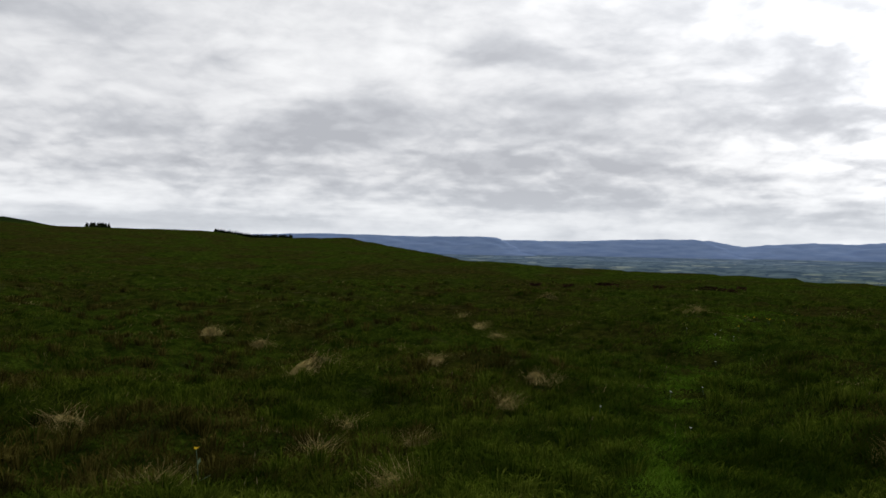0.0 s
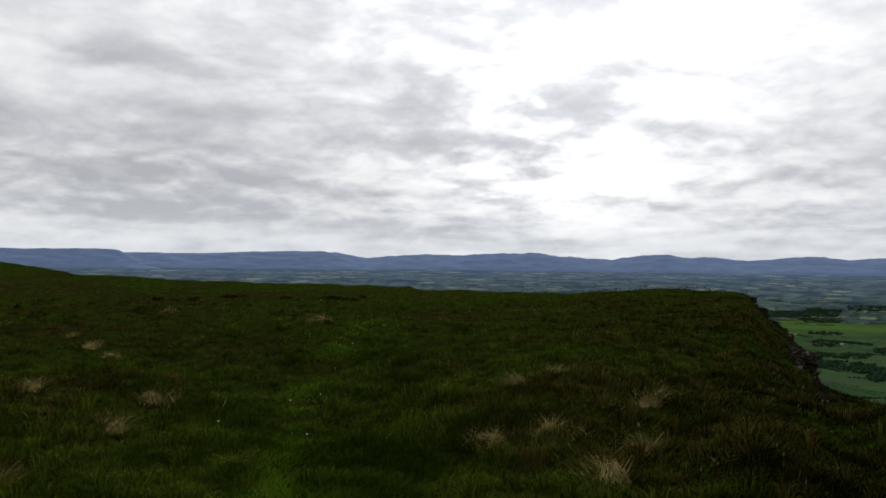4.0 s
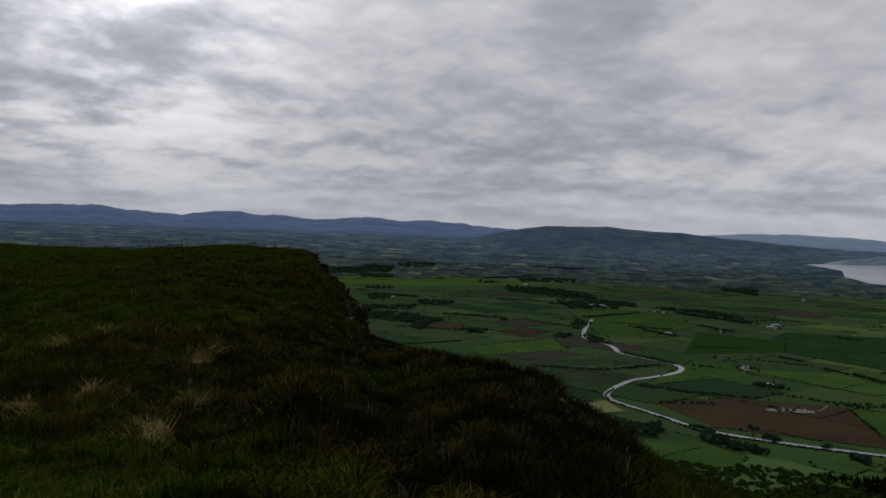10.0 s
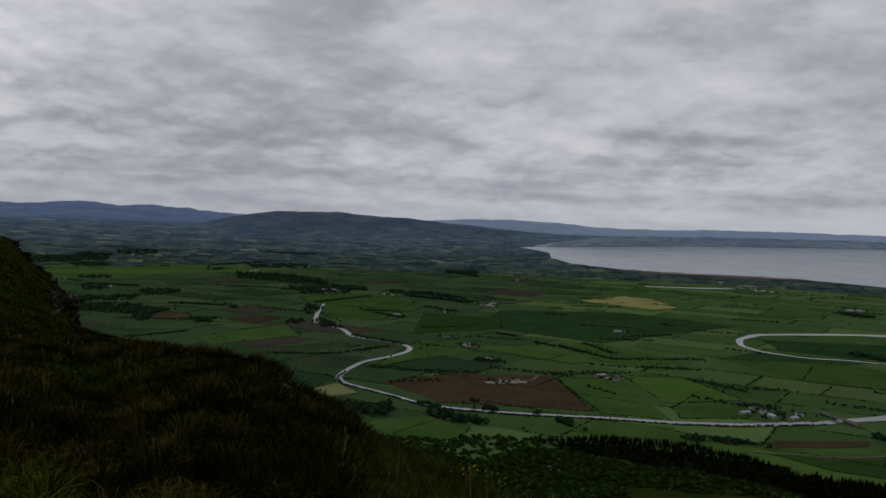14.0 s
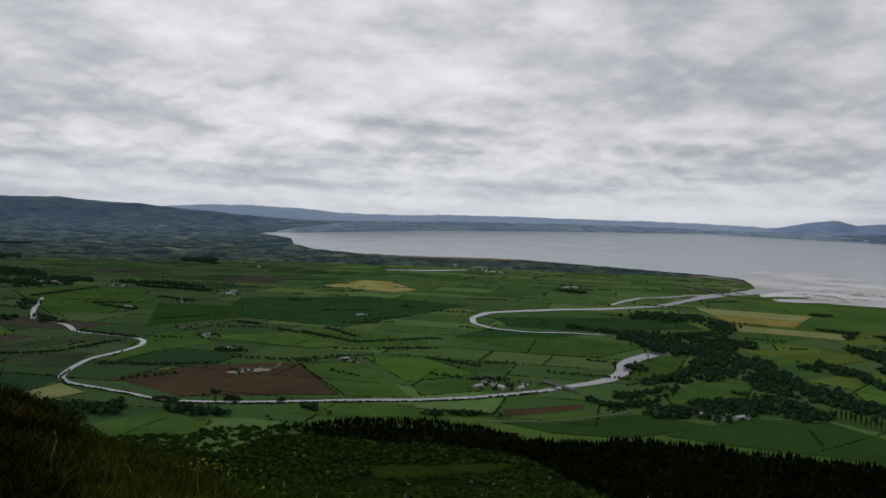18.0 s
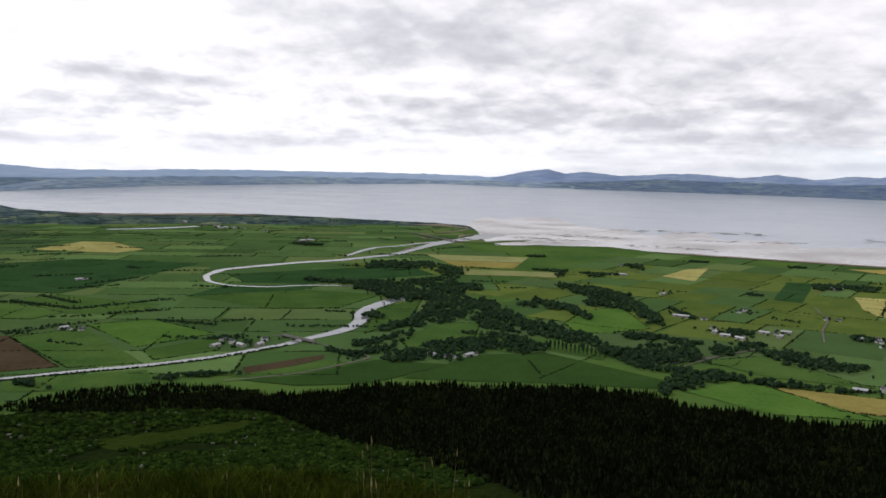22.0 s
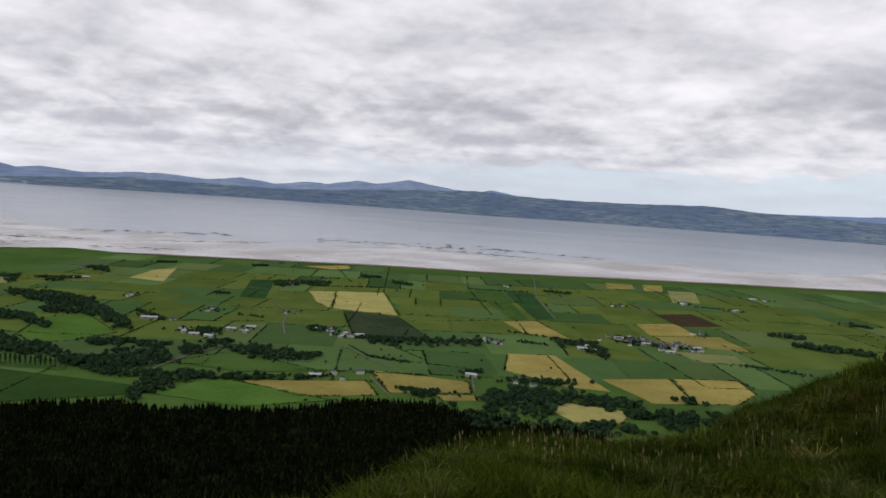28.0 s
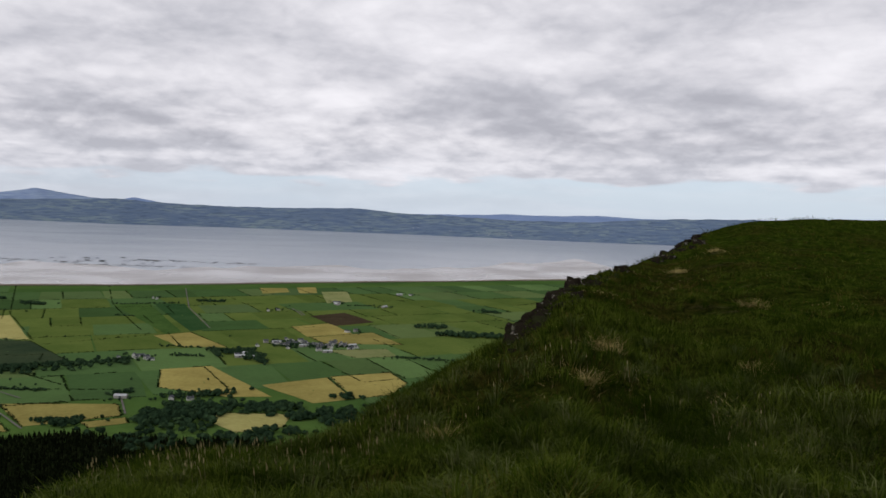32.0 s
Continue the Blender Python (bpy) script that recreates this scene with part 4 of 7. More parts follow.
# ---- hedges ----
def hedge_mesh(lines, seed):
    """Low bushy hedges: a row of small ragged clumps along each line."""
    rg = np.random.default_rng(seed)
    xs, ys, hs = [], [], []
    for (x0, y0), (x1, y1) in lines:
        ln = math.hypot(x1 - x0, y1 - y0)
        far = math.hypot(x0, y0)
        n = max(int(ln / (2.0 if far < 1900 else 3.4)), 2)
        s = rg.random(n)
        keep = grain(x0 + s * ln, np.full(n, y0), 45.0, 3) > -0.55
        s = s[keep]
        xs.append(x0 + (x1 - x0) * s + rg.normal(0, 0.6, len(s)))
        ys.append(y0 + (y1 - y0) * s + rg.normal(0, 0.6, len(s)))
        hs.append(np.where(rg.random(len(s)) < 0.012, 2.6, 1.0) * rg.uniform(0.8, 1.5, len(s)) * float(drawn_in(far)) / far ** 1.0)
    x, y, h = np.concatenate(xs), np.concatenate(ys), np.concatenate(hs)
    p = lay(x, y, 0.3)
    n = len(x)
    leaves = 5
    c = p[:, None, :] + rg.normal(size=(n, leaves, 3)) * (np.stack([h * 0.3 + 0.7, h * 0.3 + 0.7, h * 0.22], -1))[:, None, :]
    c[..., 2] += h[:, None] * 0.5
    tri = rg.normal(size=(n, leaves, 3, 3))
    tri -= tri.mean(2, keepdims=True)
    tri *= (0.35 * h + 0.35)[:, None, None, None]
    v = (c[:, :, None, :] + tri).reshape(-1, 3)
    return mesh_of("hedges", v, np.arange(len(v)).reshape(-1, 3))


# hedges along the long field edges and lanes that run down to the shore
for line in ([(1499, -1126), (1425, -1215), (1361, -1313)], [(1068, -1214), (956, -1153), (873, -1182), (785, -1207)], [(975, -973), (880, -1063), (740, -1139)], [(1586, -1362), (1455, -1402)],
             [(2130, -2656), (1598, -1970), (1238, -1597)], [(1835, -2785), (1476, -2261), (1113, -1821)], [(2215, -2428), (1811, -2062)], [(1193, -1540), (1051, -1752)], [(1006, -1274), (885, -1214)],
             [(2377, 1755), (2648, 1609), (2708, 1497)],
             [(2278, 1657), (2466, 1452), (2503, 1394)],
             [(2862, 1687), (2682, 1376), (2598, 1223)],
             [(1772, 1413), (1852, 1277), (2036, 1244)],
             [(1611, 1013), (1789, 913), (1930, 821)],
             [(1803, 1543), (1785, 1403), (1754, 1320)],
             [(2015, 1380), (2078, 1211)],
             [(3170, 2196), (3397, 1896)],
             [(3011, 2550), (3318, 2298)],
             [(4215, 3332), (4304, 3008)]):
    hedge_lines += list(zip(line[:-1], line[1:]))
me = hedge_mesh(hedge_lines, 3)
me.materials.append(hedge_mat)
tagged(new("hedges", me), "dark leafy hedges between the fields", "hedge", kind="stuff")


# ---- woods ----
wood_count = [0]


def wood(bulk, *points):
    """A clump or belt of broadleaved trees along a line; bulk: its height and depth together, as seen from the hill."""
    wood_count[0] += 1
    seed = wood_count[0]
    rg = np.random.default_rng(seed)
    p = np.array(points, float)
    t = np.r_[0, np.cumsum(np.hypot(*np.diff(p, axis=0).T))]
    tall = min(3.5 + 0.58 * bulk, 16.0)
    far = float(np.hypot(*p.mean(0)))
    deep = max(bulk - 0.75 * tall, 0.8) * far / DEPTH
    n = int(min((t[-1] + 8) * (deep + 6) / (0.45 * tall ** 2) + 3, 260))
    u = rg.uniform(-3, t[-1] + 3, n)
    x, y = np.interp(u, t, p[:, 0]), np.interp(u, t, p[:, 1])
    shift = rg.uniform(-0.5, 0.5, n) * deep * np.clip(0.9 + 0.9 * grain(u, u * 0, 22.0, seed), 0.1, 2) + 0.25 * deep * grain(u, u * 0, 35.0, seed + 1)
    k = shift / np.hypot(x, y)
    x, y = x * (1 + k) + rg.normal(0, 3.5, n), y * (1 + k) + rg.normal(0, 3.5, n)
    stray = rg.random(n) < 0.12
    x, y = np.where(stray, x + rg.normal(0, 16, n), x), np.where(stray, y + rg.normal(0, 16, n), y)
    ob = trees_object("tree_belt" if t[-1] > 120 else "tree_clump", x, y, tall, tall * 0.95, 34 if far < 1500 else 14 if far < 2500 else 8, seed, (leaf_mat, bark_mat), 0.04)
    label = "row of low dark trees along a field edge" if bulk < 8 else "dense dark belt of broadleaved trees" if t[-1] > 120 else "dark clump of broadleaved trees among fields"
    return tagged(ob, label, "trees", kind="stuff")


wood(24, (2620, -908), (2443, -907))
wood(10, (2169, -794), (2156, -861))
wood(23, (1879, -714), (1677, -695), (1539, -718), (1425, -743), (1309, -764))
wood(16, (1900, -760), (1760, -730), (1650, -735))
wood(14, (1990, -640), (1880, -690), (1800, -700))
wood(10, (1480, -560), (1450, -620), (1400, -640))
wood(26, (1269, -741), (1197, -761), (1183, -814), (1182, -878))
wood(17, (1405, -489), (1370, -553), (1334, -624), (1309, -651))
wood(18, (1842, -880), (1710, -900), (1626, -891))
wood(15, (2112, -1077), (2059, -1119))
wood(28, (1979, -1100), (1858, -1127), (1701, -1076), (1502, -1015))
wood(9, (1393, -856), (1361, -899), (1311, -937), (1269, -950))
wood(13, (1144, -728), (1106, -762), (1077, -801), (1033, -834))
wood(14, (1228, -941), (1202, -960))
wood(11, (1369, -1095), (1330, -1112))
wood(13, (1245, -1016), (1225, -1053))
wood(16, (1174, -1014), (1121, -1027), (1062, -1040))
wood(11, (1065, -1063), (1028, -1089))
wood(16, (1916, -1814), (1883, -1886))
wood(12, (1879, -1904), (1836, -1986))
wood(11, (2641, -1907), (2603, -1959))
wood(11, (2388, -2149), (2354, -2189))
wood(9, (1238, -1277), (1212, -1300))
wood(8, (1829, -1510), (1786, -1527))
wood(13, (2567, -1584), (2509, -1613))
wood(11, (2948, -1372), (2922, -1434))
wood(10, (2496, -1189), (2423, -1263))
wood(9, (2370, -1301), (2307, -1396))
wood(9, (1665, -1151), (1519, -1114))
wood(5, (1022, -844), (981, -865), (966, -903), (904, -975))
wood(11, (1005, -690), (1012, -726), (1041, -775))
wood(15, (2367, -397), (2304, -482), (2195, -583), (2327, -802))
wood(20, (2700, -667), (2724, -909))
wood(26, (2074, -540), (1958, -602), (1970, -680))
wood(18, (1556, -422), (1629, -502), (1862, -643))
wood(19, (1724, -424), (1692, -450))
wood(13, (1420, -327), (1444, -377), (1508, -441))
wood(13, (1344, -379), (1330, -461))
wood(11, (1259, 7), (1263, -43), (1265, -95))
wood(9, (1536, -87), (1559, -153))
wood(6, (2109, 322), (1958, 182))
wood(5, (1875, 104), (1901, -15))
wood(5, (2191, 273), (2046, 181))
wood(4, (1956, 174), (2065, -22))
wood(10, (1397, -279), (1323, -311))
wood(16, (3670, -570), (3550, -672))
wood(14, (1273, 192), (1255, 169))
wood(7, (2798, 95), (2768, 59))
wood(4, (1807, -352), (1787, -388))
wood(4, (1769, 0), (1687, -104))
wood(15, (1061, -805), (1021, -839))
wood(13, (1911, -2234), (1861, -2266))
wood(12, (1735, -2193), (1657, -2185))
wood(9, (1106, -1291), (1018, -1355), (909, -1453))
wood(3, (969, -1157), (887, -1169))
wood(12, (676, -1173), (583, -1239))
wood(9, (772, -1168), (749, -1198))
wood(27, (639, -1044), (601, -1073), (542, -1076))
wood(14, (647, -1129), (519, -1159))
wood(11, (809, -1594), (726, -1610))
wood(10, (1293, -2453), (1219, -2470))
wood(10, (766, -995), (707, -1009))
wood(5, (866, -1527), (802, -1534))
wood(15, (492, -2122), (417, -2132))
wood(20, (398, -1989), (254, -2028))
wood(11, (380, -2546), (330, -2521))
wood(17, (521, -1164), (466, -1178))
wood(17, (439, -1111), (364, -1161))
wood(12, (430, -1263), (398, -1267))
wood(4, (427, -1654), (305, -1655))
wood(9, (715, -1593), (659, -1517))
wood(19, (5051, 1504), (4769, 1237))
wood(19, (3918, 2037), (3694, 1744))
wood(17, (3468, 1587), (3380, 1385))
wood(15, (3240, 1141), (3094, 822))
wood(11, (1785, 462), (1781, 401))
wood(18, (2574, 1263), (2532, 1206))
wood(6, (2268, 535), (2226, 461))
wood(6, (2139, 391), (2028, 243))
wood(8, (2538, 1002), (2464, 878))
wood(24, (1227, 576), (1186, 511), (1230, 459))
wood(17, (1227, 387), (1214, 300))
wood(9, (2258, 1064), (2189, 989))
wood(4, (1588, 647), (1587, 533))
wood(3, (1595, 535), (1630, 421))
wood(8, (1316, 237), (1317, 231))
wood(8, (1292, 404), (1294, 389))
wood(8, (1310, 318), (1307, 299))
wood(24, (3846, 2311), (3853, 2101), (3744, 1887), (3578, 1664))
wood(15, (3146, 1566), (3465, 1428))
wood(28, (4783, 4143), (4877, 3944))
wood(8, (2071, 1391), (2107, 1330))
wood(14, (2088, 1585), (2210, 1579))
wood(17, (2106, 1818), (2178, 1670))
wood(19, (3335, 1258), (3383, 1102), (3214, 891))
wood(23, (5110, 1532), (5038, 1317))
wood(5, (2002, 852), (1962, 775), (1928, 686))
wood(5, (2191, 1033), (2128, 945))
wood(8, (2399, 1698), (2449, 1515))
wood(10, (2827, 2397), (2892, 2199))
wood(8, (3136, 1671), (3313, 1522))
wood(6, (2580, 1061), (2630, 952))
wood(4, (1676, 1308), (1841, 1248))
wood(4, (1637, 896), (1701, 767), (1874, 703))
wood(8, (1239, 590), (1253, 542))
wood(8, (1242, 524), (1239, 461))
wood(7, (1302, 429), (1301, 417))
wood(7, (1357, 353), (1354, 346))
wood(7, (2844, 924), (2748, 783))
wood(12, (4431, 2838), (4985, 2812))
wood(16, (6482, 3620), (6539, 3158))
wood(7, (2741, 1317), (3077, 1252))


def woodland(*corners):
    """A wood of full-grown broadleaved trees that fills a plot."""
    wood_count[0] += 1
    rg = np.random.default_rng(900 + wood_count[0])
    c = np.array(corners, float)
    lo, hi = c.min(0), c.max(0)
    thin = max(1.0, float(np.hypot(*c.mean(0))) / 2000)
    n = int(np.prod(hi - lo) / (120 * thin ** 1.8))
    x, y = rg.uniform(lo[0], hi[0], n), rg.uniform(lo[1], hi[1], n)
    keep = inside(x + 6 * grain(x, y, 20, 1), y + 6 * grain(x, y, 20, 2), [tuple(q) for q in corners]) & (grain(x, y, 26, 3) + 0.4 * grain(x, y, 11, 4) > -0.45)
    ob = trees_object("woodland", x[keep], y[keep], 11.5 * (1.0 if thin < 1.8 else 0.75), 12.5 * thin ** 0.7, 44 if thin < 1.3 else 14, 900 + wood_count[0], (leaf_mat, bark_mat), 0.04)
    return tagged(ob, "dense dark green broadleaved wood between meadows", "trees", kind="stuff")


woodland((2860, -718), (2858, -894), (2659, -892), (2367, -877), (2228, -818), (2333, -822), (2614, -855), (2620, -658))
woodland((2312, -527), (2299, -772), (2229, -813), (1966, -743), (1869, -711), (1832, -595), (1903, -587), (1931, -541), (2092, -527), (2124, -485))
woodland((2147, -783), (2118, -853), (2043, -819), (2065, -758))
woodland((1811, -581), (1846, -706), (1817, -771), (1654, -717), (1597, -734), (1540, -775), (1430, -759), (1397, -792), (1305, -759), (1350, -717), (1424, -681), (1457, -646), (1524, -610), (1662, -633), (1593, -591), (1665, -603), (1671, -543))
woodland((1384, -318), (1390, -375), (1466, -436), (1603, -496), (1686, -583), (1664, -616), (1595, -572), (1584, -515), (1522, -477), (1401, -395), (1341, -362), (1324, -305))
woodland((1319, -351), (1406, -470), (1436, -576), (1399, -645), (1318, -654), (1271, -637), (1298, -521), (1275, -427), (1268, -338))
woodland((2103, -1082), (2050, -1155), (1908, -1163), (1658, -1089), (1496, -1024), (1427, -977), (1453, -964), (1624, -1029), (1707, -1018), (1732, -971), (1798, -991), (1865, -1053), (2028, -1044))
woodland((1812, -824), (1807, -892), (1758, -930), (1634, -920), (1564, -878), (1561, -841), (1677, -888), (1745, -831), (1761, -801))
woodland((1257, -749), (1273, -817), (1279, -874), (1193, -891), (1145, -845), (1128, -747), (1193, -722))
woodland((1389, -854), (1354, -909), (1317, -881), (1349, -834))
woodland((1345, -919), (1309, -945), (1274, -916), (1302, -893))
woodland((1233, -945), (1217, -980), (1165, -937), (1180, -908))
woodland((1376, -1099), (1348, -1135), (1292, -1085), (1310, -1054))
woodland((1249, -1012), (1231, -1059), (1188, -1018), (1205, -977))
woodland((2546, -1592), (2500, -1616), (2400, -1552), (2435, -1518))
woodland((2370, -1312), (2329, -1363), (2257, -1321), (2274, -1269))
woodland((2471, -1247), (2428, -1279), (2257, -1170), (2353, -1188))
woodland((1198, -1032), (1144, -1073), (1078, -1075), (1026, -1086), (999, -1042), (1037, -1003), (1093, -979), (1138, -981))
woodland((1110, -1298), (1036, -1340), (975, -1432), (900, -1448), (881, -1409), (947, -1316), (1035, -1247))
woodland((1027, -839), (964, -906), (916, -956), (897, -937), (947, -877), (1003, -826))
woodland((1084, -764), (1063, -834), (1017, -824), (998, -740), (969, -667), (997, -675))
woodland((1966, -1862), (1915, -1918), (1810, -1807), (1855, -1758))
woodland((1894, -1925), (1846, -1998), (1775, -1914), (1816, -1854))
woodland((1384, -1100), (1349, -1129), (1296, -1081), (1329, -1061))
woodland((1258, -1299), (1229, -1326), (1189, -1278), (1214, -1258))
woodland((759, -988), (736, -1014), (718, -1032), (693, -990), (718, -976), (734, -962))
woodland((1363, -919), (1287, -959), (1241, -926), (1302, -886))
woodland((1399, -857), (1360, -909), (1323, -881), (1356, -834))
woodland((669, -1076), (635, -1137), (561, -1094), (516, -1038), (549, -986), (613, -996))
woodland((639, -1133), (556, -1182), (454, -1194), (429, -1141), (487, -1112), (562, -1106))
woodland((813, -1600), (744, -1646), (675, -1559), (646, -1494), (726, -1531), (785, -1546))
woodland((686, -968), (616, -992), (520, -980), (472, -1023), (417, -1076), (440, -1123), (395, -1164), (345, -1238), (322, -1185), (357, -1076), (403, -1003), (496, -921), (584, -891))
woodland((2211, 1922), (2302, 1749), (2180, 1574), (2023, 1503), (2077, 1600), (2048, 1766))
woodland((2381, 2056), (2558, 1945), (2423, 1842), (2276, 1938))
woodland((2016, 1553), (2076, 1554), (1977, 1468), (1941, 1478))
woodland((2774, 2096), (2864, 1968), (2691, 1862), (2597, 1961))
woodland((4295, 4125), (4953, 4031), (4318, 3513), (3755, 3580))
woodland((3987, 3501), (4153, 3354), (3837, 3108), (3694, 3243))
woodland((5711, 4552), (6000, 4356), (5289, 3867), (5034, 4011))
woodland((3873, 2324), (3989, 2158), (3677, 1737), (3392, 1573), (3483, 1761), (3593, 2155))
woodland((3355, 1754), (3423, 1478), (3176, 1377), (3014, 1522))
woodland((3188, 2758), (3285, 2650), (3155, 2554), (3055, 2642))
woodland((2795, 2400), (2767, 2253), (2642, 2159), (2634, 2253))
woodland((2465, 1527), (2481, 1484), (2397, 1439), (2373, 1466))
woodland((4250, 2756), (4283, 2663), (4084, 2548), (4019, 2602))
woodland((2066, 1384), (2087, 1326), (2026, 1291), (1999, 1328))
woodland((2536, 1268), (2534, 1219), (2388, 1158), (2408, 1198))
woodland((2201, 1155), (2214, 1105), (2146, 1080), (2126, 1111))
woodland((2195, 1041), (2183, 990), (2107, 964), (2108, 999))
woodland((4711, 2764), (5133, 2537), (4665, 2314), (4370, 2522))
# bushes and small trees along the river's banks
bank = np.array(RIVER[12:26], float)
bt = np.r_[0, np.cumsum(np.hypot(*np.diff(bank, axis=0).T))]
for side, count, tall, seed in ((-1, 620, 4.6, 501), (1, 240, 3.0, 502)):
    u = np.sort(rng.uniform(0, bt[-1], count))
    x, y = np.interp(u, bt, bank[:, 0]), np.interp(u, bt, bank[:, 1])
    off = (side * rng.normal(11.5, 1.3, count)) / np.hypot(x, y)
    tagged(trees_object("bank_scrub", x * (1 + off), y * (1 + off), tall, 5.0, 8, seed, (leaf_mat, bark_mat), 0.15), "dark bushes along the river bank", "bushes", kind="stuff")
# single trees scattered along the hedges
pick = [hedge_lines[k] for k in rng.permutation(len(hedge_lines))[:150]]
sx = np.array([a[0] + (b_[0] - a[0]) * s for (a, b_), s in zip(pick, rng.random(len(pick)))])
sy = np.array([a[1] + (b_[1] - a[1]) * s for (a, b_), s in zip(pick, rng.random(len(pick)))])
tagged(trees_object("hedgerow_trees", sx, sy, 7.0, 6.5, 24, 77, (leaf_mat, bark_mat)), "scattered round hedgerow trees", "trees", kind="stuff")

def tree_lines(name, count, b0, b1, r0, r1, label, seed):
    """Short rows of trees across the line of sight, far out among the fields."""
    rg = np.random.default_rng(seed)
    xs, ys = [], []
    for _ in range(count):
        bd, r = math.radians(rg.uniform(b0, b1)), math.sqrt(rg.uniform(r0 ** 2, r1 ** 2))
        n = int(rg.integers(10, 46))
        d = math.radians(rg.normal(90, 22)) + bd
        s = np.cumsum(rg.uniform(2.5, 7.5, n))
        xs.append(r * math.sin(bd) + s * math.sin(d) + rg.normal(0, 4, n))
        ys.append(r * math.cos(bd) + s * math.cos(d) + rg.normal(0, 4, n))
    x, y = np.concatenate(xs), np.concatenate(ys)
    r = np.hypot(x, y)
    bear = np.degrees(np.arctan2(x, y))
    shore = np.where(bear > 79, DEPTH / np.tan(np.radians(-np.interp(bear, NEAR_SHORE[:, 0], NEAR_SHORE[:, 1]))), 20000)
    keep = r < shore - 60
    return tagged(trees_object(name, x[keep], y[keep], 6.5, 8, 8, seed, (leaf_mat, bark_mat)), label, "trees", kind="stuff")


tree_lines("tree_rows", 330, 40, 112, 2300, 8500, "dark rows of trees between far fields", 300)
tree_lines("tree_rows", 16, 62, 108, 1500, 2400, "scattered rows of trees along field edges", 301)
tree_lines("tree_rows", 8, 112, 178, 1500, 3000, "short rows of trees round scattered farms", 302)

# a row of slim poplars along a drive
px_, py_ = np.linspace(1312, 1213, 15), np.linspace(-653, -713, 15)
for k in range(15):
    p = lay(np.array([px_[k]]), np.array([py_[k]]))
    root = new("poplar_tree")
    root.location = p[0]
    (v, f), (tv, tf) = crowns(np.zeros((1, 3)), np.array([25.0]) * rng.uniform(0.85, 1.12), np.array([4.4]), 90, 200 + k, 0.05)
    part("crown", mesh_of("crown", v, f), leaf_mat, root)
    part("trunk", mesh_of("trunk", tv, tf), bark_mat, root)
    tagged(root, "slim dark poplar in a row along a drive", "tree", "row of poplars")


# ---- roads, bridges, shore ----
road_mat = plain_mat("pale_road", (0.14, 0.13, 0.115), (0.22, 0.205, 0.18), 3.0)
sand_mat = plain_mat("shore_sand", (0.20, 0.17, 0.13), (0.30, 0.26, 0.20), 25.0)
bank_mat = plain_mat("dark_mussel_bank", (0.07, 0.07, 0.07), (0.14, 0.13, 0.12), 20.0, 0.5)
stone_mat = plain_mat("grey_bridge_stone", (0.14, 0.135, 0.125), (0.26, 0.25, 0.23), 1.5)
wet_mat, g, b = material("wet_sand_flat")
uv = g.node("ShaderNodeUVMap")
uv.uv_map = "map"
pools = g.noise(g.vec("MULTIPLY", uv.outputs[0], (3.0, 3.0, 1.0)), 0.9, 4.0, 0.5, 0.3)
# the flats' bright sheen is partly painted in as these pale greys
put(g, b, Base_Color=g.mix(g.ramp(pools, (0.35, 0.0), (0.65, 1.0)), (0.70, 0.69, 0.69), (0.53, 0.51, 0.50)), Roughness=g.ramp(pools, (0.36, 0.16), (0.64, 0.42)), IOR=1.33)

for line, wide in (([(1543, -2824), (1231, -2275), (974, -1907)], 5), ([(948, -2393), (850, -2224)], 5), ([(2435, -1513), (2208, -1496), (1950, -1609), (1821, -1699), (1810, -1807), (1933, -1946)], 6), ([(1142, -785), (1170, -895), (1190, -970), (1216, -1047)], 7), ([(953, -2351), (911, -2348), (850, -2243)], 5), ([(1194, -963), (1153, -867), (1106, -775)], 5),
                   ([(854, -1027), (751, -951)], 5), ([(739, -1156), (671, -1061)], 5), ([(1061, -1194), (877, -1106)], 5),
                   ([(1592, -1517), (1500, -1450), (1440, -1414), (1330, -1290), (1220, -1190)], 6), ([(1219, -88), (1233, -200), (1315, -338), (1424, -282), (1507, -244), (1557, -197)], 7), ([(1563, 347), (1583, 294), (1657, 296)], 9)):
    tagged(ribbon("road", line, (wide * 0.6, wide * 0.6), road_mat, 1.8, 10.0), "narrow pale country lane", "road", kind="structure")


yard_mat = plain_mat("gravel_yard", (0.30, 0.26, 0.20), (0.46, 0.41, 0.33), 4.0)
tagged(ribbon("farmyard", [(1528, 372), (1548, 348), (1566, 318), (1572, 296)], (16, 34, 30, 12), yard_mat, 1.9, 6.0), "pale gravel yard round a farm", "yard", kind="structure")


def shore_sheet(name, b0, b1, start, reach, mat, dz, label, seed, taper=3.0):
    """A flat band along the near shore; start and reach in degrees of sight above the shoreline."""
    bs = np.arange(b0, b1, 0.15)
    s = np.linspace(0, 1, 8)[:, None]
    e0 = np.interp(bs, NEAR_SHORE[:, 0], NEAR_SHORE[:, 1])
    ends = np.clip(np.minimum(bs - b0, b1 - bs) / taper, 0.02, 1)
    ragged = 0.75 + 0.3 * grain(bs * 10, bs * 0, 40.0, seed) + 0.12 * grain(bs * 10, bs * 0, 15.0, seed + 1)
    e = e0 + start + reach * np.clip(ragged, 0.1, 2) * ends * s
    bb_ = np.broadcast_to(bs, e.shape)
    x, y = from_sight(bb_.ravel(), e.ravel())
    return tagged(sheet(name, x, y, 8, len(bs), mat, dz), label, "shore", kind="structure")


